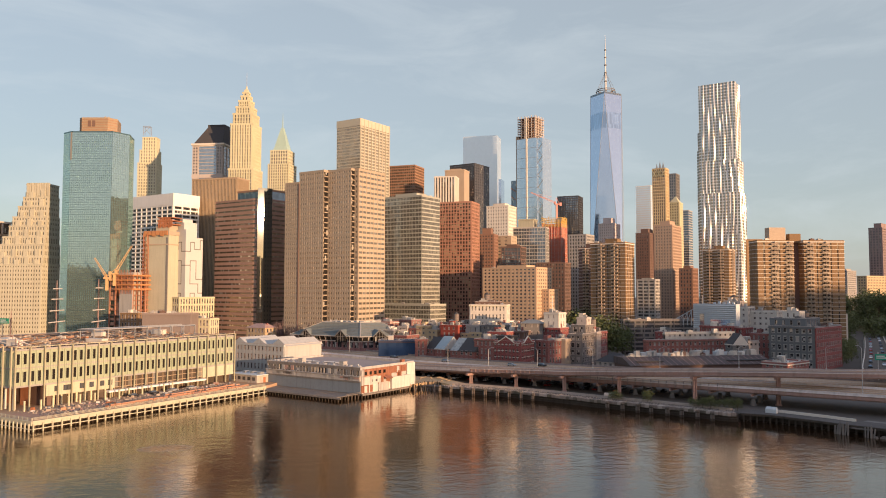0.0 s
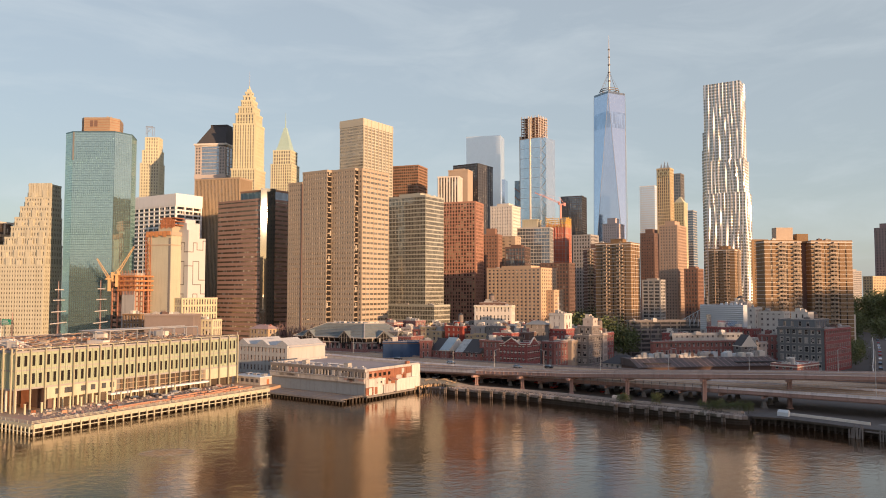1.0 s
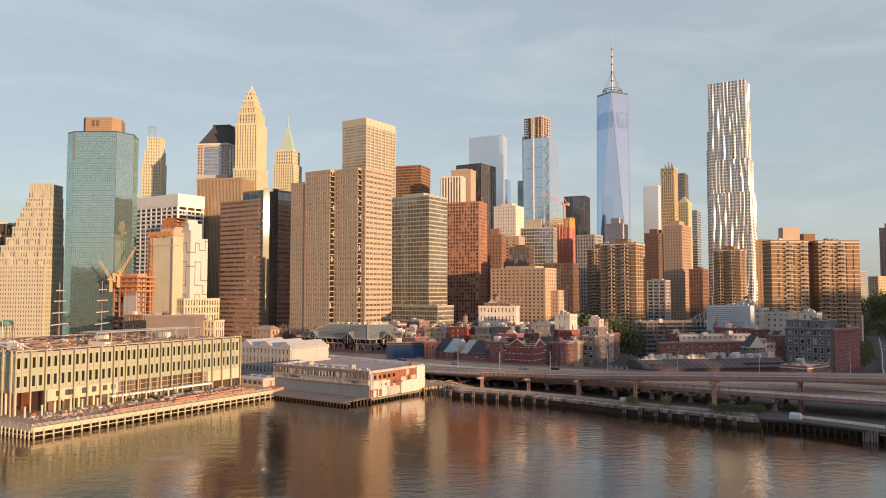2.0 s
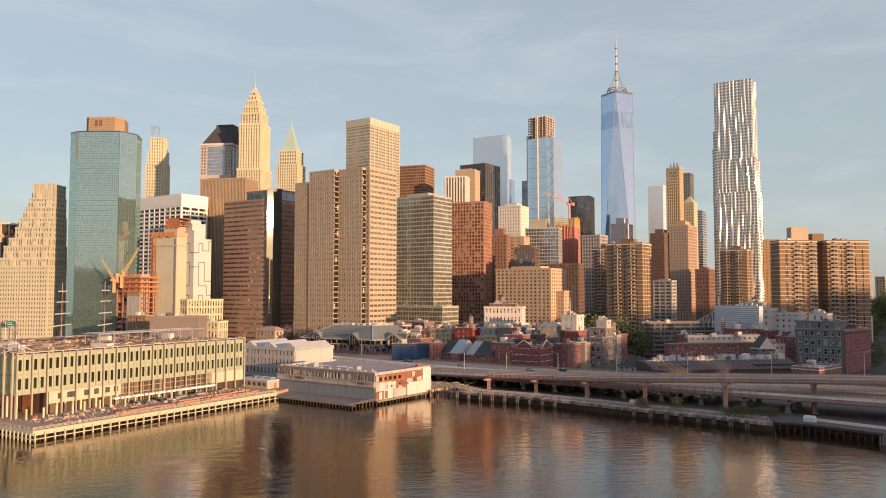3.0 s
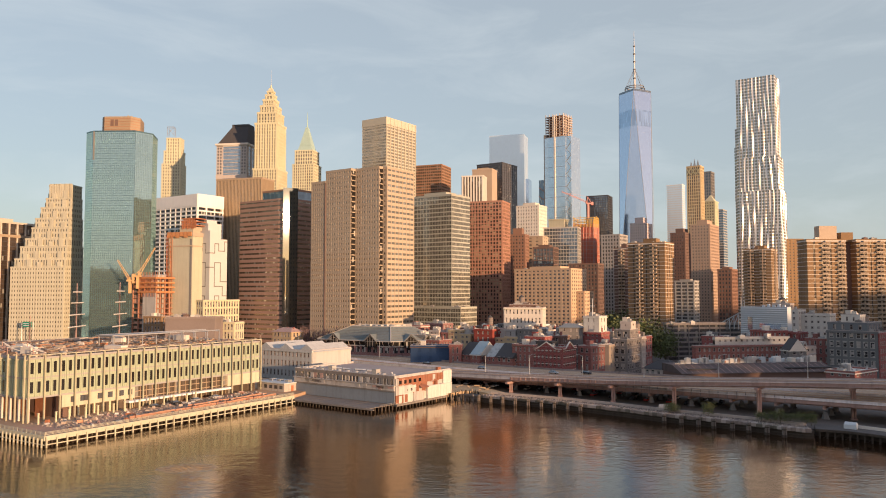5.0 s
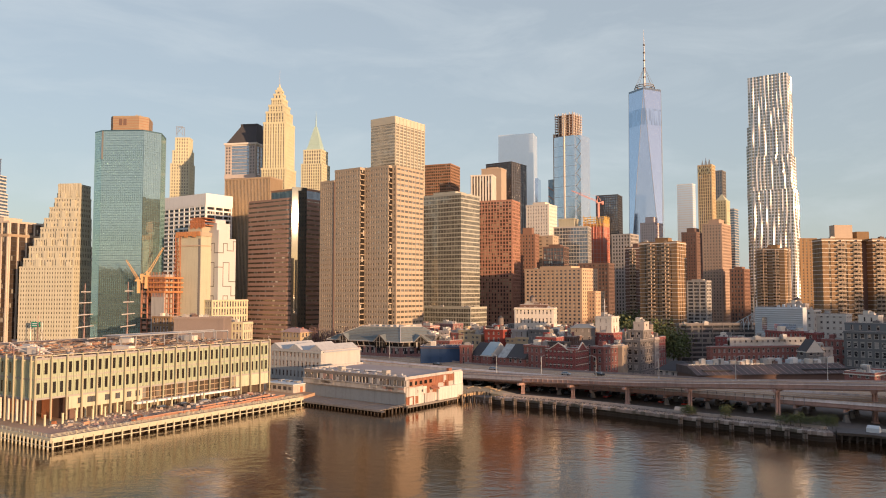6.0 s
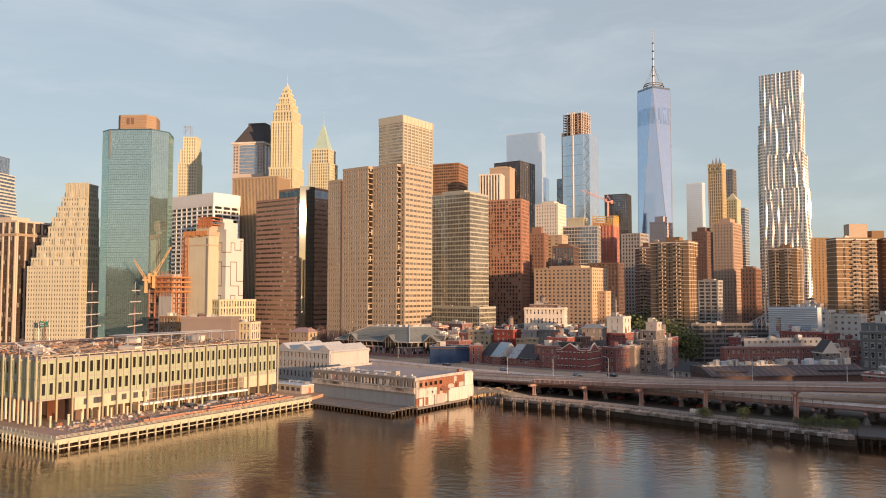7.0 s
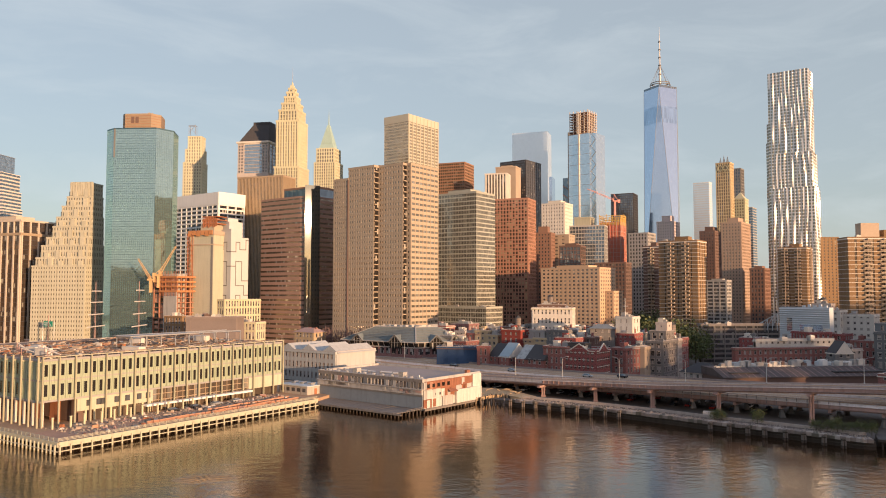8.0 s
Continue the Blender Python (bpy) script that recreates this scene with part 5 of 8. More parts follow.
house("brick_house", "narrow brown brick house", -8.9, 420.0, 6.5, 6.2, 5.0, 17.5, BRICKB, 3, 2.8, 1.5, 1.5, deep=12, clutter=1)
house("gabled_house", "dark brick house with a black tar roof", -4.4, 418.0, 40.0, 6.5, 16.0, 12.8, BRICKB, 3, 2.7, 1.5, 1.7, roof="gable", roof_mat=CHAR, trim=BRICKB, chimney=0, rise=0.4)
house("gabled_house", "brick house with a pale blue pitched roof and white gable", 0.6, 412.0, 40.0, 5.9, 16.0, 13.5, BRICKB, 3, 2.7, 1.5, 1.7, roof="gable", roof_mat=masonry("pale_blue_roof", (0.3, 0.37, 0.4)), trim=CREAMW, chimney=0, rise=0.4)
house("gabled_house", "brick house with a patchy pale grey pitched roof", 9.1, 404.5, 40.0, 6.3, 16.0, 13.0, BRICKB, 3, 2.7, 1.5, 1.7, roof="gable", roof_mat=masonry("pale_grey_roof", (0.42, 0.42, 0.4), amount=0.6, stain=0.5), trim=BRICKB, chimney=1, rise=0.4)
house("gabled_house", "brick house with a black pitched roof", 16.8, 398.0, 40.0, 10.6, 16.0, 13.3, BRICKB, 3, 2.7, 1.5, 1.7, roof="gable", roof_mat=CHAR, trim=CHAR, chimney=1, rise=0.4)
house("brick_house", "brown brick house with a plain cornice and fire escape", 26.7, 395.0, 33.0, 11.5, 14.0, 19.1, BRICKB, 4, 2.8, 1.6, 1.7, clutter=2, trim=DKBR)
fx, fy, ft, fwl, fwr, fh = 39.9, 387.0, 33.0, 16.4, 15.6, 18.5
th = house("brick_house", "dark red brick corner house with two white-edged gables", fx, fy, ft, fwl, fwr, fh, BRICKR, 5, 2.3, 1.3, 1.6, clutter=2, trim=BRICKR, frames=DKBR)
gable_tri = [(-4.6, 0, fh - 1.6), (4.6, 0, fh - 1.6), (0, 0, fh + 1.3), (-4.6, 0.6, fh - 1.6), (4.6, 0.6, fh - 1.6), (0, 0.6, fh + 1.3)]
for face in (0, 1):
    c = -fwl * 0.5 if face == 0 else fwr * 0.5
    w_ = fwl * 0.5 if face == 0 else fwr * 0.5
    def put(p, f_=face, c_=c):
        return (c_ + p[0], p[1] - 0.3, p[2]) if f_ == 0 else (0.3 - p[1], c_ + p[0], p[2])
    part("gable", Shape().add([put(p) for p in gable_tri], [(0, 1, 2), (5, 4, 3), (0, 2, 5, 3), (1, 0, 3, 4), (2, 1, 4, 5)]), BRICKR, th)
    part("gable_edge", Shape().beam(put((-4.9, -.1, fh - 1.7)), put((0, -.1, fh + 1.5)), 0.55, 0.4).beam(put((0, -.1, fh + 1.5)), put((4.9, -.1, fh - 1.7)), 0.55, 0.4).beam(put((-w_, -.1, fh - 1.7)), put((-4.8, -.1, fh - 1.7)), 0.5, 0.35).beam(put((4.8, -.1, fh - 1.7)), put((w_, -.1, fh - 1.7)), 0.5, 0.35), PALE, th, "white gable edge")
lint, lint_side = Shape().box(-0.75, -0.32, 0, 0.75, 0.05, 0.26).mesh("lintel", PALE), Shape().box(-0.05, -0.75, 0, 0.32, 0.75, 0.26).mesh("lintel", PALE)
for r_ in range(5):
    for k in range(7):
        part("lintel", lint, PALE, th, at=(-fwl + 1.8 + k * (fwl - 3.4) / 6, 0, 2.9 + (fh - 2.5) * r_ / 5))
        part("lintel", lint_side, PALE, th, at=(0, 1.6 + k * (fwr - 3.2) / 6, 2.9 + (fh - 2.5) * r_ / 5))
roof_box = thing("roof_shed", "dark felted roof shed behind the gables", "shed", fx - 4.0, fy + 7.0, ft, fh - 0.3)
part("body", Shape().box(-9, 0, 0, 0, 7, 3.0).box(-9.2, -.2, 3.0, .2, 7.2, 3.3), CHAR, roof_box)
house("brick_house", "narrow red brick house", 55.5, 398.0, 45.0, 7.6, 1.2, 18.3, BRICKB, 4, 2.8, 1.5, 1.6, deep=12, clutter=1)
house("stone_house", "pale stone house with tall windows", 59.4, 402.0, 45.0, 5.0, 2.7, 18.8, GREY, 4, 2.6, 1.2, 1.4, deep=12, clutter=2)
house("brick_house", "tan rendered house catching the sun", 65.7, 405.0, 33.0, 7.2, 3.4, 18.4, TAN, 4, 4.0, 2.6, 2.0, deep=14, clutter=2)
GREYST = masonry("weathered_grey_stone", (0.19, 0.175, 0.165), stain=0.35, amount=0.4)
house("stone_house", "grey stone corner house with tall windows", 75.3, 408.0, 33.0, 7.4, 20.0, 21.0, GREYST, 5, 2.6, 1.0, 1.2, clutter=3)
house("stone_house", "plain grey house with small windows", 69.4, 412.8, 33.0, 4.6, 12.0, 18.5, GREYST, 5, 2.4, 1.3, 1.6, clutter=2)
house("stone_house", "pale narrow house with tall white windows", 86.6, 424.6, 33.0, 9.0, 6.0, 21.3, CREAMH, 5, 2.0, 0.9, 1.3, clutter=1)
house("brick_house", "narrow red brick house with a fire escape", 89.6, 430.0, 33.0, 9.0, 11.0, 21.2, BRICKR, 5, 2.8, 1.5, 1.6, clutter=1)
house("roof_storey", "grey set-back penthouse on the corner house", 78.3, 414.4, 33.0, 8.0, 11.0, 25.6, GREYST, 1, 2.8, 1.2, 1.6, clutter=2, z=20.9, cornice=False)
house("roof_pavilion", "pale grey stair tower above the penthouse", 79.5, 417.2, 33.0, 5.5, 6.5, 29.6, CREAMH, 1, 3.5, 2.4, 2.6, clutter=3, z=25.5, cornice=False)
house("pavilion", "low pavilion with a dark hipped roof", 92.5, 384.0, 40.0, 16.0, 13.0, 8.6, CREAMH, 1, 3.2, 1.4, 1.2, roof="hip", roof_mat=CHAR, rise=0.75)
px_, py_, pt_, pwr, ph_ = 91.2, 366.0, 80.0, 75.1, 9.0
th = thing("market_shed", "long low shed with a dark sloped roof and roof machinery", "building", px_, py_, pt_, 1.5)
part("wall", Shape().box(-20, 0, 0, 0, pwr, ph_ - 1.5), DKBR, th)
part("sloped_roof", Shape().add([(0.8, -.6, ph_ - 1.5), (0.8, pwr + .6, ph_ - 1.5), (-9, pwr + .6, ph_ + 1.6), (-9, -.6, ph_ + 1.6), (-20, -.6, ph_ + 1.6), (-20, pwr + .6, ph_ + 1.6), (0.8, -.6, ph_ - 1.9), (0.8, pwr + .6, ph_ - 1.9), (-20, -.6, ph_ - 1.9), (-20, pwr + .6, ph_ - 1.9)],
     [(0, 1, 2, 3), (3, 2, 5, 4), (0, 6, 7, 1), (6, 8, 9, 7), (4, 5, 9, 8), (0, 3, 4, 8, 6), (1, 7, 9, 5, 2)]), masonry("brown_roof_felt", (0.12, 0.092, 0.085), stain=0.35, amount=0.45), th)
part("roof_light", Shape().box(-5.5, 4, ph_ - 0.2, -2.5, 18, ph_ + 0.25), CHAR, th)
part("roof_light", Shape().box(-5.0, 52, ph_ - 0.2, -2.2, 90, ph_ + 0.25), CHAR, th)
for k in range(24):
    part("roof_seam", Shape().beam((0.7, 2 + k * pwr / 24, ph_ - 1.45), (-9, 2 + k * pwr / 24, ph_ + 1.66), 0.14, 0.1), STEELP, th)
part("ridge_rail", Shape().beam((-9, 0, ph_ + 2.4), (-9, pwr, ph_ + 2.4), 0.1).beam((-9, 0, ph_ + 2.0), (-9, pwr, ph_ + 2.0), 0.08), GALV, th)
for k in range(30):
    part("roof_vent", Shape().tube((-12 - (k * 7) % 5, 3 + k * pwr / 31, ph_ + 1.5), (-12 - (k * 7) % 5, 3 + k * pwr / 31, ph_ + 2.2 + (k * 5 % 4) * .35), 0.35 + .1 * (k % 3), 0.3, 8), (GALV, RUST, GREY)[k % 3], th)
ru = random.Random(41)
v_ = 5.0
while v_ < 73:
    w_, d_, h_ = ru.uniform(1.6, 3.6), ru.uniform(1.8, 4.2), ru.uniform(0.9, 2.5)
    if not 33 < v_ < 36 and not 47 < v_ < 50:
        u_ = -16.5 + ru.uniform(0, 2)
        sh = Shape().box(u_, v_, ph_ + 1.7, u_ + d_, v_ + w_, ph_ + 1.8 + h_).box(u_ + .2, v_ + .2, ph_ + 1.8 + h_, u_ + d_ - .2, v_ + w_ - .2, ph_ + 2.0 + h_)
        for q_ in (0.1, w_ - .25):
            sh.box(u_ + d_, v_ + q_, ph_ + 1.5, u_ + d_ + .15, v_ + q_ + .15, ph_ + 2.4 + h_)
        sh.box(u_ + d_, v_ + .1, ph_ + 2.3 + h_, u_ + d_ + .15, v_ + w_ - .1, ph_ + 2.4 + h_)
        part("roof_unit", sh, ru.choice([PALE, PALEBL, WHITE, PALE, GREY, GALV, CONC]), th)
    v_ += w_ + ru.uniform(0.15, 0.8)
roof_clutter(th, [(-20, 30), (-9, 30), (-9, 52), (-20, 52)], ph_ + 1.6, 9, 8)
house("corner_house", "brick corner house with a flat grey roof and a shed", 157.0, 345.0, 50.0, 11.7, 21.5, 11.6, BRICKB, 3, 3.4, 1.9, 1.8, deep=12, clutter=3, roof_mat=PALE, trim=PALE)
house("terrace", "long red brick terrace with white window surrounds", 110.6, 410.0, 78.0, 3.3, 50.1, 17.7, BRICKB, 4, 2.7, 1.5, 1.7, clutter=0, trim=DKBR)
house("terrace_attic", "white attic storey over the brick terrace", 123.8, 420.0, 78.0, 1.9, 42.7, 21.4, CREAMW, 5, 3.2, 2.0, 2.4, clutter=3)
house("house", "grey rendered house with a white gable side", 155.0, 404.0, 78.0, 6.4, 9.5, 16.6, BRICKG, 4, 3.2, 1.9, 1.8, roof="gable", roof_mat=CHAR, trim=PALE, rise=0.6)
house("brick_house", "dark red brick house on a side street", 158.3, 440.0, 78.0, 15.2, 12.8, 23.9, BRICKR, 5, 3.0, 1.6, 1.8, clutter=4)
house("brick_house", "bright red brick house above the roofs", 9.7, 480.0, 33.0, 12.9, 15.0, 22.5, masonry("red_painted_brick", (0.27, 0.062, 0.048)), 5, 4.0, 2.4, 1.9, clutter=5)
xw, yw, hw_ = 71.0, 462.0, 31.0
simple_mast = thing("roof_mast", "thin white cross-armed mast on a roof", "mast", xw - 3.0, yw + 4.0, 33, hw_ - 0.05)
part("pole", Shape().tube((0, 0, 0), (0, 0, 11), 0.2, 0.12, 8), WHITE, simple_mast)
part("cross_arm", Shape().box(-1.6, -.1, 6.5, 1.6, .1, 6.8), WHITE, simple_mast)
house("house", "grey rendered house with few windows", 23.5, 476.0, 33.0, 10.0, 16.0, 22.5, GREY, 4, 4.2, 2.8, 2.0, clutter=3)
house("house", "low pale blue house with a slate roof", 61.4, 462.0, 10.0, 13.5, 10.0, 25.2, GREYST, 5, 3.6, 2.6, 2.4, roof="hip", roof_mat=SLATE, rise=0.5)
house("house", "white stepped house among the roofs", 71.0, 462.0, 33.0, 9.6, 11.0, 31.0, CREAMW, 6, 4.0, 2.9, 2.3, clutter=4)

# market hall with a great hipped roof and dormers
hall_eave = [(-97, 481.5), (-49.5, 454.4), (-20.3, 470), (-38, 503), (-75, 513)]
hall_top = [(-76, 479), (-51, 468.5), (-39, 477), (-45, 493), (-70, 497)]
hall_c = (-49.5, 454.4)
hall_eave, hall_top = [[(x - hall_c[0], y - hall_c[1]) for x, y in p] for p in (hall_eave, hall_top)]
H_MAUVE = brickwork("mauve_brick", (0.27, 0.125, 0.115), (0.34, 0.25, 0.23))
th = thing("market_hall", "mauve brick market hall with a great grey-green hipped roof", "building", hall_c[0], hall_c[1], 0, 1.5)
tier(th, grow(hall_eave, -1.6), 0, 12.6, G_SASH, H_MAUVE, floor=6.2, band=2.6, pier=4.2, pier_w=1.3, proud=0.3, parapet=0)
part("wall_cap", Shape().ring(grow(hall_eave, -1.6), 12.5, 13.0, 0.5, 0.4), CREAMH, th, "pale stone wall cap")
part("shop_band", Shape().ring(grow(hall_eave, -1.6), 6.6, 7.2, 0.45, 0.2), CREAMH, th)
part("clerestory", Shape().prism(grow(hall_eave, -3.6), 12.4, 16.0), G_SLOT, th, "dark clerestory glass under the eaves")
GSLATE = masonry("grey_green_slate", (0.17, 0.195, 0.19), amount=0.35, fine=1.2, stain=0.2)
part("great_roof", Shape().prism(hall_eave, 15.6, 16.0).prism(hall_eave, 16.0, 23.7, hall_top), GSLATE, th, "great grey-green slate hipped roof")
for (ex, ey), (rx_, ry_) in zip(hall_eave, hall_top):
    part("hip_cap", Shape().beam((ex, ey, 16.1), (rx_, ry_, 23.8), 0.5, 0.3), GREY, th, "pale lead hip cap")
part("gutter", Shape().ring(hall_eave, 15.5, 16.05, 0.25, 0.1), GREY, th)
part("ridge_cap", Shape().ring(hall_top, 23.6, 23.95, 0.3, 0.3), GREY, th)
for k in range(1, 9):
    v0 = k / 9
    part("slate_course", Shape().ring([(ex + (rx_ - ex) * v0, ey + (ry_ - ey) * v0) for (ex, ey), (rx_, ry_) in zip(hall_eave, hall_top)], 16.0 + 7.7 * v0 - .02, 16.1 + 7.7 * v0, 0.12, 0.1), DCONC, th)
rh_ = random.Random(15)
for a, b in zip(hall_top[:2], hall_top[1:3]):
    a, b = Vector(a), Vector(b)
    for k in range(7):
        p = a.lerp(b, (k + .5) / 7) + Vector((0, 2.0))
        w_ = rh_.uniform(0.5, 1.3)
        part("ridge_unit", Shape().box(p.x - w_, p.y - .8, 23.6, p.x + w_, p.y + .8, 24.3 + rh_.uniform(0, 1.0)), rh_.choice([GREY, PALE, GALV]), th)
for a, b, spots in ((0, 1, (0.24, 0.74)), (1, 2, (0.37, 0.73))):
    a, b = Vector(hall_eave[a]), Vector(hall_eave[b])
    d = (b - a).normalized()
    o = Vector((-d.y, d.x))
    n_ = int((b - a).length / 4.2)
    for k in range(n_):
        p = a + d * (2.0 + k * 4.2)
        q, r_ = p + o * 1.9, p + o * 0.5
        part("roof_strut", Shape().beam((q.x, q.y, 12.8), (r_.x, r_.y, 15.7), 0.22), CREAMH, th, "pale slanted roof strut")
    for c in spots:
        m_ = a.lerp(b, c)
        def put(u, v, z, m_=m_, d=d, o=o):
            return (m_.x + d.x * u + o.x * v, m_.y + d.y * u + o.y * v, z)
        dm = part("dormer", Shape().add([put(-4.4, -.5, 15.6), put(4.4, -.5, 15.6), put(0, -.5, 19.6), put(-4.4, 3.0, 15.8), put(4.4, 3.0, 15.8), put(0, 8.0, 19.9)], [(0, 1, 2), (0, 2, 5, 3), (1, 4, 5, 2)]), GSLATE, th)
        part("dormer_window", Shape().add([put(-3.6, -.8, 12.2), put(3.6, -.8, 12.2), put(3.6, -.8, 15.8), put(0, -.8, 18.9), put(-3.6, -.8, 15.8), put(-3.6, 1.5, 12.2), put(3.6, 1.5, 12.2), put(3.6, 1.5, 15.8), put(0, 1.5, 18.9), put(-3.6, 1.5, 15.8)],
             [(0, 1, 2, 3, 4), (0, 5, 6, 1), (1, 6, 7, 2), (4, 9, 5, 0)]), G_SLOT, dm, "dark glazed gable")
        part("dormer_frame", Shape().beam(put(-4.6, -.95, 15.5), put(0, -.95, 19.8), 0.4, 0.3).beam(put(0, -.95, 19.8), put(4.6, -.95, 15.5), 0.4, 0.3).beam(put(0, -.9, 12.2), put(0, -.9, 19.4), 0.25, 0.2).beam(put(-3.6, -.9, 15.6), put(3.6, -.9, 15.6), 0.25, 0.2).beam(put(-1.9, -.9, 12.2), put(-1.9, -.9, 17.2), 0.2, 0.2).beam(put(1.9, -.9, 12.2), put(1.9, -.9, 17.2), 0.2, 0.2), DCONC, dm, "grey timber gable frame")
# roofs crowded behind the market hall
house("back_house", "low pink brick house with a pale parapet", -36.3, 520.0, 33.0, 11, 10, 23.1, BRICKB, 5, 3.2, 1.9, 1.9, trim=PALE, joined=True)
house("back_house", "brown brick house with a crowded roof", -21.8, 525.0, 33.0, 14, 12, 24.1, H_MAUVE, 5, 3.2, 1.9, 1.9, clutter=9, joined=True)
house("back_house", "rose rendered house with roof huts", -23.6, 505.0, 33.0, 8, 9, 20.4, CREAMH, 4, 3.2, 1.9, 1.9, clutter=6, joined=True)
house("back_house", "brick back house with a flat tar roof", -14.5, 500.0, 33.0, 9, 10, 19.5, BRICKB, 4, 3.2, 1.9, 1.9, roof_mat=CHAR, clutter=5, joined=True)
house("back_house", "small white rendered house with dark windows", -4.3, 530.0, 33.0, 10, 7, 22.1, CREAMW, 5, 3.2, 1.9, 1.9, clutter=2, joined=True)
house("back_house", "brown back house behind the red house", 9.7, 540.0, 33.0, 12, 9, 21.5, DKBR, 5, 3.2, 1.9, 1.9, clutter=8, joined=True)
house("back_house", "dark brick house with skylights", 37.0, 440.0, 33.0, 12, 10, 20.4, BRICKR, 4, 3.2, 1.9, 1.9, roof_mat=CHAR, clutter=6, joined=True)
house("back_house", "brown tar-roofed house with chimneys", 47.5, 449.0, 33.0, 13, 10, 20.3, DKBR, 4, 3.2, 1.9, 1.9, roof_mat=CHAR, clutter=6, chimney=2, joined=True)
TINW = masonry("cream_painted_sheet_iron", (0.47, 0.465, 0.44), amount=0.2, stain=0.2)
tx, ty, tt, twl, twr, th0 = -82.9, 395.0, 33.0, 39.1, 28.7, 16.1
th = house("market_building", "long white market building with three roof gables", tx, ty, tt, twl, twr, th0, TINW, 3, 2.6, 1.5, 2.0, trim=TINW, clutter=0, roof_mat=CONC)
for c in (0.12, 0.5, 0.88):
    xx = -twl * c
    part("roof_gable", Shape().add([(xx - 6, 1, th0 - 1.6), (xx + 6, 1, th0 - 1.6), (xx, 1, th0 + 2.0), (xx - 6, twr - 1, th0 - 1.6), (xx + 6, twr - 1, th0 - 1.6), (xx, twr - 1, th0 + 2.0)],
         [(0, 1, 2), (4, 3, 5), (1, 4, 5, 2), (3, 0, 2, 5)]), TINW, th)
part("plain_side", Shape().box(0.05, 0.4, 3, 0.5, twr - 0.4, th0 - 1.9), TINW, th, "plain white rendered side wall")
house("stone_house", "old house with a mansard roof and dormers", -117.5, 500.0, 33.0, 17.2, 10.3, 20.3, masonry("ochre_stone", (0.44, 0.33, 0.2)), 4, 3.0, 1.5, 1.6, roof="hip", roof_mat=STEELP, deep=14, chimney=2)
BCLAD = masonry("brown_metal_cladding", (0.24, 0.195, 0.175))
house("office_block", "plain brown box building with a blank wall", -168.7, 505.0, 0.5, 32.3, 15.9, 29.1, BCLAD, 2, 40, 3, 6.5, deep=20, clutter=6, glass=BCLAD)
house("stone_house", "cream stone house with close windows", -160.4, 520.0, 15.5, 18.7, 11.3, 25.1, LIME, 4, 2.6, 1.2, 1.6, deep=18, clutter=4)
house("stone_house", "cream stone office row with close windows", -209.6, 600.0, 33.0, 37.3, 34.9, 39.0, LIME, 6, 2.6, 1.2, 1.6, clutter=6)
house("brick_house", "small orange brick house", -226.0, 560.0, 20.5, 16.5, 10.0, 27.7, ORBR, 4, 3.0, 1.6, 1.8, deep=12, clutter=2)

# steel frame under construction with two yellow cranes
ox, oy, ot, owl, owr, oh = -242.8, 590.0, 23.5, 31.2, 18.8, 56.8
th = thing("building_frame", "red steel and concrete frame under construction with orange netting", "building", ox, oy, ot, 1.5)
nf = 14
PRIMER = masonry("red_primer_steel", (0.42, 0.21, 0.14), rough=0.7, amount=0.5, stain=0.4)
SALMON = masonry("salmon_site_netting", (0.5, 0.31, 0.22), amount=0.6)
slab = Shape().box(-owl, 0, 0, 0, owr, 0.5).mesh("floor_slab", PRIMER)
col = Shape().box(-0.45, -0.45, 0, 0.45, 0.45, (oh - 1.5) / nf).mesh("frame_column", PRIMER)
for k in range(nf + 1):
    part("floor_slab", slab, RUST, th, at=(0, 0, (oh - 1.5) * k / nf))
for k in range(nf):
    for a in range(6):
        part("frame_column", col, RUST, th, at=(-owl * a / 5 * 0.97 - 0.5, 0.7, (oh - 1.5) * k / nf))
    for a in range(1, 4):
        part("frame_column", col, RUST, th, at=(-0.7, a * owr / 4, (oh - 1.5) * k / nf))
rfr = random.Random(19)
for k in range(nf):
    for a in range(5):
        if rfr.random() < 0.75:
            u0 = -owl * (a + 1) / 5 * .97
            part("site_netting", Shape().box(u0 + .2, 1.3, (oh - 1.5) * k / nf + .5, u0 + owl / 5 * rfr.uniform(.6, .95), 1.45, (oh - 1.5) * (k + rfr.uniform(.45, .95)) / nf), SALMON, th)
part("core", Shape().box(-owl * 0.75, 6, 0, -owl * 0.2, 16, oh + 1), CONC, th)
for k in range(4):
    zz = oh - 13 + k * 3.6
    part("scaffold_board", Shape().ring(rect(-owl * .55, 0, 0, owr), zz, zz + 1.3, 1.1, -0.8), ORANGE, th, "orange-brown safety board")
for k in range(12):
    part("scaffold_post", Shape().box(-owl * .55 + k * owl * .05 - .1, -1.1, oh - 16, -owl * .55 + k * owl * .05 + .1, -0.9, oh + 3), RUST, th)
for k in range(6):
    part("scaffold_post", Shape().box(1.0, owr * k / 5 - .1, oh - 16, 1.2, owr * k / 5 + .1, oh + 3), RUST, th)
part("plain_wall", Shape().box(-owl * 0.42, -0.5, 8, 0.3, -0.1, oh - 13), CONC, th)


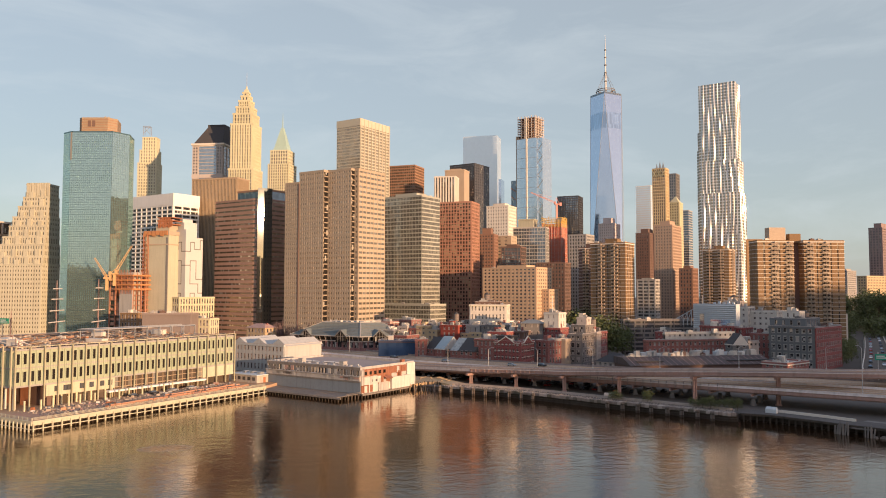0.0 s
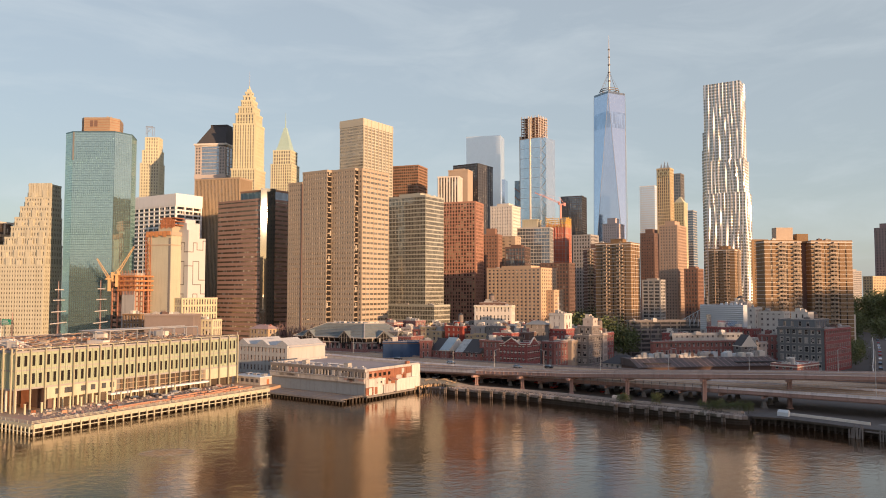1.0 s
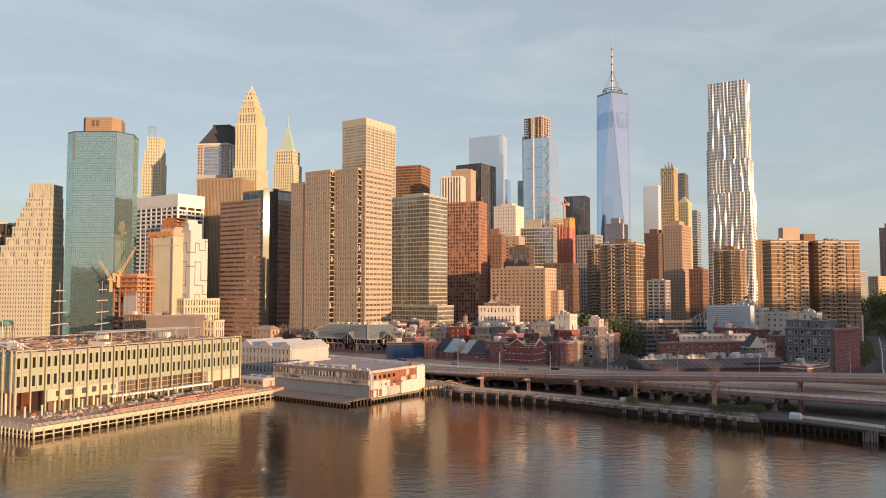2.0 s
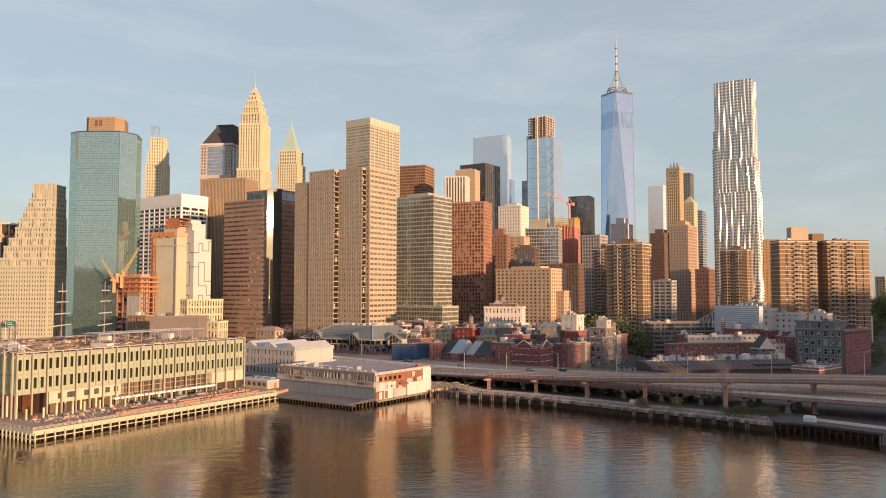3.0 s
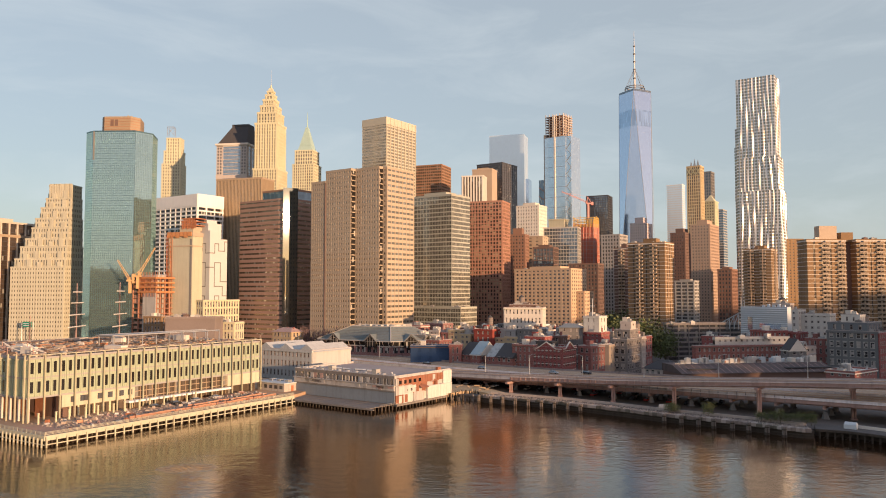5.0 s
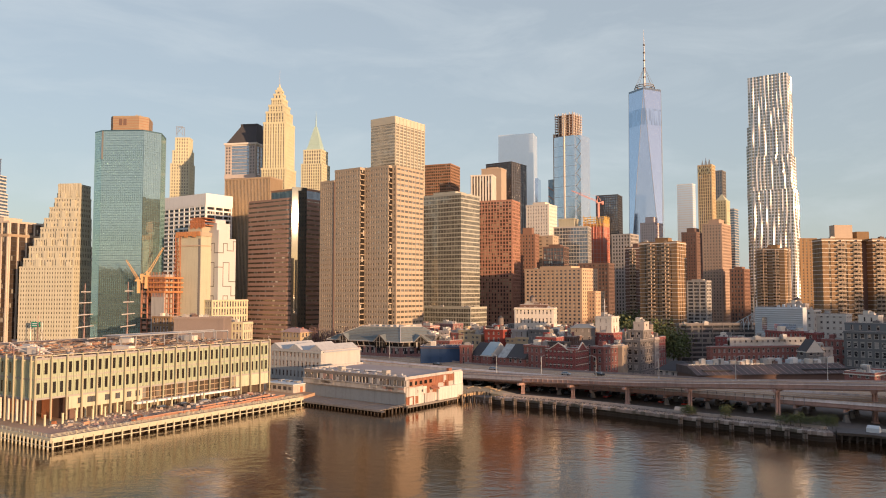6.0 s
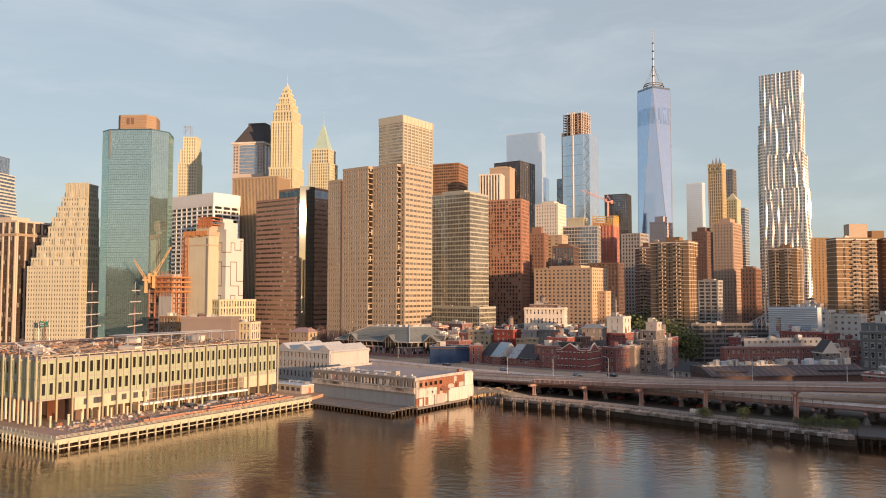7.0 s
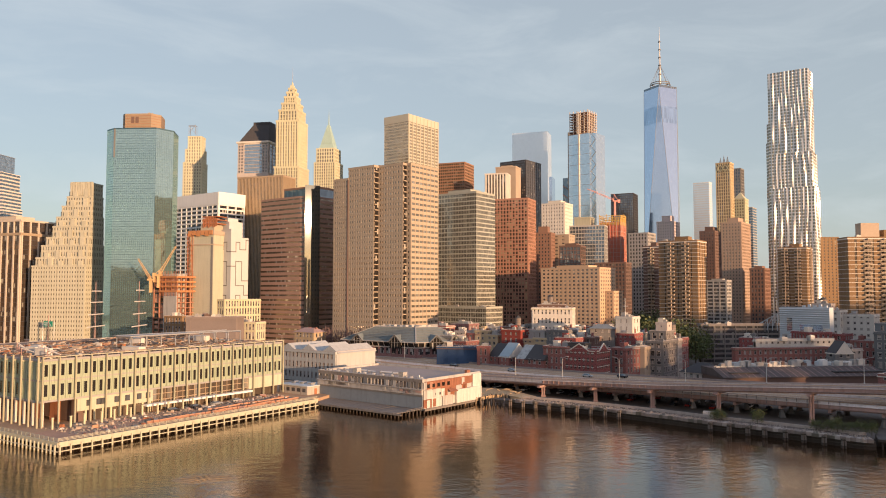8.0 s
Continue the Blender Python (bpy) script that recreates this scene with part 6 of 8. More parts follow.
def crane(x, y, z, turn, lift, size, label="yellow luffing crane on the building frame", paint=CRANE, mast=3.0):
    """A luffing tower crane: mast, cab deck, lattice jib, counterweight."""
    th = thing("tower_crane", label, "crane", x, y, turn, z, "cranes")
    part("mast", Shape().box(-1, -1, -mast, 1, 1, 6), paint, th)
    part("cab_deck", Shape().box(-6 * size, -1.6, 6, 2.5, 1.6, 7.2).box(-6 * size, -1.4, 4.6, -3.6 * size, 1.4, 8.4).box(0.5, -2.6, 7.2, 2.5, -1.2, 9.4), paint, th)
    e = Vector((math.cos(lift), 0, math.sin(lift)))
    u = Vector((-math.sin(lift), 0, math.cos(lift)))
    sh = Shape()
    n, ll = 12, 34 * size
    o = Vector((1.5, 0, 7.4))
    for s in (-0.8, 0.8):
        for t in (0.0, 1.7):
            sh.beam(o + Vector((0, s, 0)) + u * t, o + e * ll + Vector((0, s * 0.3, 0)) + u * t * 0.5, 0.2)
        for k in range(n):
            a, b = o + e * (ll * k / n) + Vector((0, s * (1 - .7 * k / n), 0)), o + e * (ll * (k + 1) / n) + Vector((0, s * (1 - .7 * (k + 1) / n), 0)) + u * 1.7 * (1 - .5 * (k + 1) / n)
            sh.beam(a, b, 0.13)
    part("jib", sh, paint, th)
    part("a_frame", Shape().beam((-4 * size, 0, 7), (0.5, 0, 15 * size), 0.4).beam((1.5, 0, 7), (0.5, 0, 15 * size), 0.4).beam((0.5, 0, 15 * size), tuple(o + e * ll), 0.12), paint, th)


crane(-258.0, 592.0, 51.5, -10, radians(62), 0.7)
crane(-262.0, 588.0, 48.0, 172, radians(60), 0.5)
crane(134.0, 880.0, 140.0, 172, radians(22), 0.95, "salmon pink crane on the netted tower", masonry("salmon_crane_paint", (0.62, 0.3, 0.26)), 22.0)


def tall_ship(x, y, turn):
    """A moored square-rigger: hull, masts with yards, bowsprit."""
    th = thing("sailing_ship", "dark old sailing ship with pale bare masts and yards", "ship", x, y, turn, 0)
    n, ll = 14, 84.0
    sec = []
    for k in range(n + 1):
        s = k / n
        w = 6.2 * (1 - abs(2 * s - 1) ** 3.2) + 0.15
        sec.append((ll * (s - .5), w, 5.2 + 2.2 * (2 * s - 1) ** 2))
    v = []
    for xx, w, zz in sec:
        v += [(xx, -w, zz), (xx, -w * 0.85, 1.5), (xx, 0, -1.5), (xx, w * 0.85, 1.5), (xx, w, zz)]
    f = [(5 * k + j, 5 * k + 5 + j, 5 * k + 6 + j, 5 * k + 1 + j) for k in range(n) for j in range(4)] + [(5 * k, 5 * k + 4, 5 * k + 9, 5 * k + 5) for k in range(n)]
    part("hull", Shape().add(v, f), BLACK, th)
    part("bowsprit", Shape().tube((41, 0, 7), (58, 0, 12), 0.4, 0.2), LIME, th)
    for xm, hm in ((-36, 34), (-13.5, 50.5), (7.7, 51)):
        mast = part("mast", Shape().tube((xm, 0, 4), (xm, 0, hm), 0.55, 0.18), STEELP, th)
        if xm > -20:
            for zf, w in ((0.42, 13), (0.56, 11.5), (0.68, 10), (0.8, 8), (0.91, 6)):
                part("yard", Shape().tube((xm + .5, -w, hm * zf), (xm + .5, w, hm * zf), 0.3, 0.3), PALE, mast)
        sh = Shape()
        for s in (-1, 1):
            for k in (-2, 0, 2):
                sh.beam((xm + k, s * 5.5, 5.5), (xm, 0, hm * 0.62), 0.14)
                sh.beam((xm + k * .4, s * 1.2, hm * .6), (xm, 0, hm * 0.93), 0.12)
            sh.beam((xm + 9, 0, 6), (xm, 0, hm * 0.9), 0.08)
        part("rigging", sh, BLACK, mast, kind="stuff")


tall_ship(-193.0, 405.0, -8)



def water_tank(x, y, z, r=2.2):
    """A wooden roof tank on steel legs with a conical lid."""
    th = thing("water_tank", "round weathered wooden water tank on steel legs", "tank", x, y, 20, z, "roof water tanks")
    for a in range(4):
        c = (r * .75 * math.cos(a * 1.57 + .8), r * .75 * math.sin(a * 1.57 + .8))
        part("leg", Shape().box(c[0] - .15, c[1] - .15, 0, c[0] + .15, c[1] + .15, 3.2), STEELP, th)
    part("platform", Shape().tube((0, 0, 3.1), (0, 0, 3.4), r * 1.05, r * 1.05, 14), STEELP, th)
    part("barrel", Shape().tube((0, 0, 3.4), (0, 0, 7.4), r, r * .95, 16), WOODG, th)
    for zz in (4.2, 5.4, 6.6):
        part("hoop", Shape().tube((0, 0, zz), (0, 0, zz + .15), r * 1.02, r * 1.02, 16), STEELP, th)
    part("lid", Shape().tube((0, 0, 7.4), (0, 0, 9.0), r * 1.06, .1, 16), CHAR, th)


for x_, y_, t_, a_, b_, h_, r_ in ((207.0, 512.0, 40.0, 21, 15, 33.5, 2.6), (43.0, 508.0, 13.5, 25.2, 15.6, 35.0, 1.9), (200.8, 408.0, 45.0, 24.1, 41.9, 25.0, 1.8), (9.7, 480.0, 33.0, 12.9, 15.0, 22.5, 1.7), (89.2, 420.0, 33.0, 18.9, 19.6, 21.1, 1.8)):
    u_, v_ = -a_ * 0.6, b_ * 0.7
    ca, sa = math.cos(radians(t_)), math.sin(radians(t_))
    water_tank(x_ + u_ * ca + v_ * sa, y_ - u_ * sa + v_ * ca, h_ - 0.02, r_)

# ---------------------------------------------------------------- more roofs of the quarter, in the street grid
rq = random.Random(11)
SILV = masonry("silver_roof_coating", (0.48, 0.46, 0.43), stain=0.35)
gu, gv = Vector((math.cos(radians(33)), -math.sin(radians(33)))), Vector((math.sin(radians(33)), math.cos(radians(33))))
o_q = Vector((-40.0, 470.0))
kinds = [("dark red brick street house with a flat roof", BRICKR), ("brown brick street house with a flat roof", BRICKB), ("pale stone street house with a flat roof", PALE),
         ("grey painted street house with a flat roof", BRICKG), ("buff brick street house with a flat roof", BUFF), ("white painted street house with a flat roof", WHITE)]
for b in range(5):
    u = 2.0
    while u < 190:
        w = rq.uniform(7, 13)
        c = o_q + gu * (u + w) + gv * (b * 25 + (14 if b % 2 else 0) + rq.uniform(-1, 1))
        lab, m_ = kinds[rq.randrange(6)]
        hgt = rq.uniform(16.5, 24.0) if c.x < 90 else rq.uniform(13, 20)
        if c.y > 455 + max(0.0, c.x - 60) * 0.02 and c.x < 250 and not (60 < c.x < 130 and c.y > 585) and not (c.x > 150 and c.y > 520) and not (96 < c.x < 142 and c.y < 530):
            house("row_house", lab, c.x, c.y, 33, w, 12.5, hgt, m_, int(hgt / 3.4), 2.9, 1.7, 1.8, clutter=7, joined=True, chimney=rq.randrange(2), roof_mat=rq.choice([ROOF, SILV, CHAR, CONC, TAN, SILV]))
        u += w + (9 if rq.random() < 0.12 else 0.05)

# ---------------------------------------------------------------- pier with the long glass building
PX, PY, PT = -150.0, 265.0, 31.0
deck = thing("pier", "concrete pier with cream steel edge on many piles", "pier", PX, PY, PT, 0, kind="structure")
part("deck", Shape().box(-95, -9.0, 2.2, 27.5, 95, 3.2), ROADC, deck)
part("edge_beam", Shape().box(27.3, -9.3, 1.95, 27.9, 95, 3.4), CREAMP, deck)
part("edge_beam", Shape().box(-95, -9.6, 1.95, 27.9, -9.0, 3.4), CREAMP, deck)
part("fender_beam", Shape().box(28.0, -9.3, 0.75, 28.3, 95, 1.0), CREAMP, deck)
part("fender_beam", Shape().box(-95, -10.0, 0.75, 28.3, -9.7, 1.0), CREAMP, deck)
post = Shape().box(-0.2, -0.2, -1.5, 0.2, 0.2, 2.6).mesh("fender_post", CREAMP)
pile = Shape().tube((0, 0, -2.5), (0, 0, 2.25), 0.32, 0.32, 7).mesh("pile", WOODD)
for k in range(48):
    if k < 33:
        part("fender_post", post, CREAMP, deck, at=(28.15, -9.0 + k * 3.2, 0))
    part("pile", pile, WOODD, deck, at=(25.6, -8.0 + k * 2.15, 0))
for k in range(54):
    part("fender_post", post, CREAMP, deck, at=(27.0 - k * 2.2, -9.85, 0))
    part("pile", pile, WOODD, deck, at=(26.0 - k * 2.15, -7.2, 0))
part("inner_piles_wall", Shape().box(-94, -3, -3, 20, 94, 2.2), WOODD, deck)
rail_posts = Shape()
for k in range(42):
    rail_posts.box(27.45, -9.05 + k * 2.5, 3.3, 27.55, -8.95 + k * 2.5, 4.4)
for k in range(48):
    rail_posts.box(27.35 - k * 2.5, -9.25, 3.3, 27.45 - k * 2.5, -9.15, 4.4)
part("rail_post_row", rail_posts, CREAMP, deck, kind="stuff")
for zz in (3.7, 4.05, 4.35):
    part("rail", Shape().box(27.45, -9.2, zz, 27.55, 95, zz + 0.1).box(-95, -9.25, zz, 27.5, -9.15, zz + 0.1), CREAMP, deck)
part("paving_strip", Shape().box(7, -8, 3.2, 25, 94, 3.23), masonry("orange_brown_planks", (0.45, 0.27, 0.19), amount=0.6, fine=1.5), deck, "rust-brown boarded promenade strip")

PAN = masonry("greenish_channel_glass", (0.36, 0.4, 0.29), rough=0.3, amount=0.12, bump=0.03)
bld = thing("pier_building", "long pale glass pier building with narrow dark window slots", "building", PX, PY, PT, 3.2)
Z0, Z1, ZT, LR, LF = 0.0, 8.2, 20.8, 102.0, 90.0
part("upper_box", Shape().box(-LF, 0, Z1, 0, LR, ZT), PAN, bld)
part("roof", Shape().box(-LF + 0.4, 0.4, ZT, -0.4, LR - 0.4, ZT + 0.25), masonry("brown_roof_boards", (0.25, 0.17, 0.125), amount=0.6, stain=0.3), bld)
part("upper_floor_edge", Shape().ring(rect(-LF, 0, 0, LR), Z1 - 0.5, Z1 + 0.1, 0.35), GREY, bld)
part("middle_band", Shape().ring(rect(-LF, 0, 0, LR), Z1 + 6.0, Z1 + 6.5, 0.14), GREY, bld)
part("top_band", Shape().ring(rect(-LF, 0, 0, LR), ZT - 0.3, ZT + 0.4, 0.2), GREY, bld)
POSTM = masonry("olive_cream_posts", (0.38, 0.36, 0.25), amount=0.3, stain=0.3)
bays_n = 19
bay = LR / bays_n
frame_post = Shape().box(0, -0.22, 0, 0.5, 0.22, ZT + 1.3).box(-0.9, -0.15, ZT - 0.6, 0, 0.15, ZT - 0.2).mesh("frame_post", POSTM)
slot = Shape().box(-0.25, -0.55, 0, 0.12, 0.55, 3.7).mesh("window_slot", G_SLOT)
surround = Shape().box(0, -0.75, -0.2, 0.22, -0.55, 3.9).box(0, 0.55, -0.2, 0.22, 0.75, 3.9).box(0, -0.55, 3.7, 0.22, 0.55, 3.9).box(0, -0.55, -0.2, 0.22, 0.55, 0).mesh("slot_surround", PAN)
fin = Shape().box(0, -0.1, Z1 + 0.1, 0.3, 0.1, ZT - 0.3).mesh("glass_fin", PAN)
for k in range(bays_n + 1):
    part("frame_post", frame_post, CREAMP, bld, at=(0.7, bay * k, 0))
    if k < bays_n:
        part("glass_fin", fin, PAN, bld, at=(0, bay * (k + 0.5), 0))
        for c in (0.27, 0.73):
            for zz in (Z1 + 1.3, Z1 + 7.6):
                w_ = part("window", slot, G_DARK, bld, at=(0, bay * (k + c), zz))
                part("surround", surround, PAN, w_)
ribs = Shape()
for k in range(int(LR / 0.85)):
    for za, zb in ((Z1 + .2, Z1 + 1.0), (Z1 + 5.3, Z1 + 7.3), (Z1 + 11.7, ZT - .35)):
        ribs.box(0, k * .85, za, 0.1 + .04 * (k % 2), k * .85 + .12, zb)
for k in range(int(LF / 0.85)):
    ribs.box(-k * .85 - .12, -0.12, Z1 + .2, -k * .85, 0, ZT - .35)
part("channel_rib_grid", ribs, PAN, bld, kind="stuff")
part("top_rail", Shape().box(1.0, 0, ZT + 1.0, 1.2, LR, ZT + 1.25), CREAMP, bld)
for k in range(17):
    ob = part("frame_post", frame_post, CREAMP, bld, at=(-5.2 * k, -0.7, 0))
    ob.rotation_euler = (0, 0, radians(-90))
    ob = part("glass_fin", fin, PAN, bld, at=(-5.2 * k - 2.6, 0, 0))
    ob.rotation_euler = (0, 0, radians(-90))
    if k > 1:
        for zz in (Z1 + 1.3, Z1 + 7.6):
            for c in (1.4, 3.8):
                w_ = part("window", slot, G_DARK, bld, at=(-5.2 * k - c, 0, zz))
                w_.rotation_euler = (0, 0, radians(-90))
# lower storeys: open corner, panelled stretch with square windows, brown glazing with a canopy, plain panel
part("rear_wall", Shape().box(-LF, 14, Z0, -12, LR - 1, Z1), DKBR, bld)
part("side_wall", Shape().box(-12, 12, Z0, -1.5, LR - 1, Z1 - 0.5), DKBR, bld)
part("panel_wall", Shape().box(-1.5, 12, 3.6, 0.1, 40, Z1 - 0.5), CREAMP, bld)
part("panel_wall", Shape().box(-1.4, 84, 3.2, 0.2, LR, Z1 - 0.4), CREAMP, bld)
part("ground_glazing", Shape().box(-1.3, 18, 0, -0.6, LR - 2, 3.6), G_WARM, bld)
part("brown_glazing", Shape().box(-1.0, 40, 3.6, -0.2, 84, Z1 - 0.5), G_WARM, bld, "brown glazed curtain wall")
sq = Shape().box(-0.1, -0.9, 0, 0.16, 0.9, 2.0).mesh("square_window", G_DARK)
for s in (16, 19.5, 20.6, 26, 30, 34.5, 38):
    part("window", sq, G_DARK, bld, at=(0.05, s, 5.0))
for k in range(18):
    part("mullion", Shape().box(-0.3, 40 + k * 2.55 - 0.1, 0.2, 0.0, 40 + k * 2.55 + 0.1, Z1 - 0.5), BRONZE, bld)
for zz in (3.7, 5.8):
    part("transom", Shape().box(-0.3, 40, zz, -0.05, 84, zz + 0.25), BRONZE, bld)
part("canopy", Shape().box(0, 36, 2.3, 2.6, 84, 3.0), WHITE, bld, "white fascia canopy")
for k in range(9):
    part("ground_post", Shape().box(-0.9, 15 + k * 3.0, 0, -0.3, 15.6 + k * 3.0, 3.6), LIME, bld)
cc = Shape().box(-0.4, -0.4, 0, 0.4, 0.4, Z1 - 0.5).mesh("ground_column", PALE)
for k in range(16):
    part("ground_column", cc, PALE, bld, at=(-1.2 - k * 5.4, 1.2, 0))
for a, b in ((6, 12), (17, 22), (28, 36)):
    part("hoarding", Shape().box(-b, 9.5, 0, -a, 9.8, Z1 - 1.2), RUST, bld, "rust-red hoarding panel")

# roof of the pier building
def simple(name, label, category, shape, mat, x, y, turn, z, group=""):
    ob = new(name, shape.mesh(name, mat))
    ob.matrix_world = pose(x, y, z, 0, 0, -turn)
    return tagged(ob, label, category, group)


def on_pier(u, v):
    a = radians(PT)
    return PX + u * math.cos(a) + v * math.sin(a), PY - u * math.sin(a) + v * math.cos(a)


rp = random.Random(4)
ZR = 3.2 + ZT + 0.25
for u, v, w, d, h in ((-14, 8, 6, 2.5, 2.6), (-24, 10, 5, 2.5, 2.6), (-33, 16, 5, 2.5, 2.4), (-9, 38, 9, 3, 1.6), (-40, 60, 6, 2.5, 2.6), (-30, 84, 7, 3, 2.6)):
    x, y = on_pier(u, v)
    simple("site_cabin", "white metal site cabin on the pier roof", "cabin", Shape().box(-w / 2, -d / 2, 0, w / 2, d / 2, h).box(-w / 2 - .1, -d / 2 - .1, h, w / 2 + .1, d / 2 + .1, h + .12), PALE, x, y, PT + rp.uniform(-8, 8), ZR, "site cabins")
for k in range(95):
    u, v = rp.uniform(-60, -3), rp.uniform(4, 98)
    x, y = on_pier(u, v)
    w, d, h = rp.uniform(0.8, 5), rp.uniform(0.6, 1.6), rp.uniform(0.3, 1.3)
    sh = Shape().prism(rect(-w / 2, -d / 2, w / 2, d / 2), 0, h, rect(-w / 2 + .15, -d / 2 + .1, w / 2 - rp.uniform(.1, .5), d / 2 - .1))
    simple("pallet_load", "pallet load of building boards lying on the roof", "pallet load", sh, rp.choice([WOODG, WOODG, STEELP, TAN, GREY, PALE, ROSE, RUST, CONC]), x, y, PT + rp.uniform(-20, 20), ZR, "pallet loads")
def board_mat():
    """Loose boards, each with its own tone."""
    m, n, l, p = nodes_of("loose_boards")
    isl = n.new("ShaderNodeNewGeometry").outputs["Random Per Island"]
    ramp = n.new("ShaderNodeValToRGB")
    ramp.color_ramp.interpolation = "CONSTANT"
    for k, (q, c) in enumerate(((0.0, (0.3, 0.2, 0.13)), (0.25, (0.17, 0.13, 0.11)), (0.45, (0.45, 0.33, 0.22)), (0.6, (0.36, 0.18, 0.1)), (0.75, (0.22, 0.2, 0.19)), (0.92, (0.5, 0.44, 0.37)))):
        e = ramp.color_ramp.elements[k] if k < 2 else ramp.color_ramp.elements.new(q)
        e.position, e.color = q, (*c, 1)
    l.new(isl, ramp.inputs[0])
    l.new(ramp.outputs[0], p.inputs["Base Color"])
    p.inputs["Roughness"].default_value = 0.85
    return m


LOOSE = board_mat()
bd = Shape()
for k in range(1500):
    u, v = rp.uniform(-75, -2.5), rp.uniform(2.5, 99)
    t0, ln, z0_ = rp.choice((0, 0, 1.57, rp.uniform(0, 3))), rp.uniform(1.2, 6.5), rp.uniform(0, 0.5)
    c, d_ = Vector((u, v, z0_)), Vector((math.cos(t0), math.sin(t0), 0)) * ln / 2
    bd.beam(c - d_ + Vector((0, 0, .1)), c + d_ + Vector((0, 0, .1 + rp.choice((0, 0, 0, .5)))), rp.uniform(.2, .7), rp.uniform(.1, .4))
bd_ob = part("loose_boards", bd, LOOSE, None)
bd_ob.matrix_world = pose(PX, PY, ZR, 0, 0, -PT)
tagged(bd_ob, "loose timber boards and joists strewn over the pier roof", "boards", kind="stuff")
for k in range(7):
    trs = thing("roof_truss", "brown steel roof truss frame standing on the pier roof", "frame", *on_pier(-6 - 5.5 * k, 5 + (k % 3) * 2.0), PT, ZR, "roof trusses")
    part("post", Shape().box(-.12, -.12, 0, .12, .12, 2.6 + (k % 3) * .6), STEELP, trs)
    part("rafter", Shape().beam((0, 0, 2.5 + (k % 3) * .6), (5.2, 1.5, 1.4), 0.22), PALE, trs)
    part("brace", Shape().beam((0, 0, 1.0), (2.4, 0.6, 2.0), 0.16), STEELP, trs)
gal = thing("roof_pergola", "grey steel frame standing on the pier roof", "frame", *on_pier(-26, 42), PT, ZR)
for k in range(9):
    for u in (0, 9):
        part("post", Shape().box(u - .15, k * 6.5 - .15, 0, u + .15, k * 6.5 + .15, 4.2), GALV, gal)
    part("beam", Shape().box(-0.4, k * 6.5 - .15, 4.2, 9.4, k * 6.5 + .15, 4.6), GALV, gal)
part("roof_sheet", Shape().box(-1, -1, 4.6, 10, 30, 4.85), GREY, gal)
part("edge_beam", Shape().box(-.2, 0, 4.6, .2, 52, 5.0).box(8.8, 0, 4.6, 9.2, 52, 5.0), GALV, gal)
rail = thing("roof_rail", "thin steel safety rail round the pier roof", "rail", PX, PY, PT, ZR)
for k in range(42):
    part("post", Shape().box(-1.05, k * 2.45, 0, -0.98, k * 2.45 + .07, 1.2), GALV, rail)
for zz in (0.6, 1.15):
    part("bar", Shape().box(-1.05, 0, zz, -0.98, LR, zz + .06), GALV, rail)

tagged(part("esplanade", Shape().prism([(-122, 345), (-95, 322), (-78, 338), (-70, 372), (-110, 400), (-140, 372)], 1.2, 2.95), ROADC, None), "worn concrete esplanade beside the pier", "pavement", kind="structure")
kio = thing("kiosk", "low white kiosk with a flat grey-blue roof", "building", -84.5, 345.0, 33, 2.95)
part("wall", Shape().box(-17, 0, 0, 0, 11, 3.4), WHITEM, kio)
part("roof", Shape().box(-17.5, -.5, 3.4, .5, 11.5, 3.75), PALEBL, kio)
for k in range(5):
    part("window", Shape().box(-15.6 + k * 3.2, -0.12, 1.1, -13.8 + k * 3.2, 0.1, 2.6), G_DARK, kio)
part("door", Shape().box(-0.1, 4, 0, 0.12, 5.4, 2.4), RUST, kio)
for k in range(3):
    part("roof_box", Shape().box(-14 + k * 5, 4, 3.7, -12 + k * 5, 6.5, 4.6), GALV, kio)

# things on the promenade
barrier = thing("road_barrier", "orange and white plastic barrier on the promenade", "barrier", *on_pier(14, 10), PT, 3.2, "promenade barriers")
part("body", Shape().prism([(-0.3, -1), (0.3, -1), (0.3, 1), (-0.3, 1)], 0, 0.3).prism([(-0.15, -1), (0.15, -1), (0.15, 1), (-0.15, 1)], 0.3, 1.0), masonry("faded_orange_plastic", (0.5, 0.27, 0.17), amount=0.4), barrier)
part("foot", Shape().box(-0.4, -0.9, 0, 0.4, 0.9, 0.08), RUBBER, barrier)
for u, v0, n_r in ((21.5, 24, 34), (16.5, 52, 19)):
    for k in range(n_r):
        if rp.random() < 0.12:
            continue
        x, y = on_pier(u + rp.uniform(-.2, .2) + 0.6 * math.sin(k * 0.7), v0 + k * 2.06)
        copy_thing(barrier, pose(x, y, 3.2, 0, 0, -PT + rp.uniform(-4, 4)))
for m_, lab in ((TAN, "tan rubble and sand heaps on the promenade"), (ROSE, "rose-brown gravel heaps on the promenade"), (WOODG, "grey broken boards strewn on the promenade")):
    heap = Shape()
    for k in range(420):
        u, v = rp.uniform(2.5, 25), rp.uniform(0, 94)
        s_ = rp.uniform(0.15, 0.7)
        t0 = rp.uniform(0, 6.3)
        ring_ = [(u + s_ * math.cos(a + t0), v + s_ * rp.uniform(.5, 1) * math.sin(a + t0)) for a in (0, 1.3, 2.5, 3.8, 5.1)]
        heap.prism(ring_, -.02, s_ * rp.uniform(.2, .8), [(u + (a - u) * .4, v + (b - v) * .4) for a, b in ring_])
    heap_ob = part("rubble", heap, m_, None)
    heap_ob.matrix_world = pose(PX, PY, 3.23, 0, 0, -PT)
    tagged(heap_ob, lab, "rubble", kind="stuff")
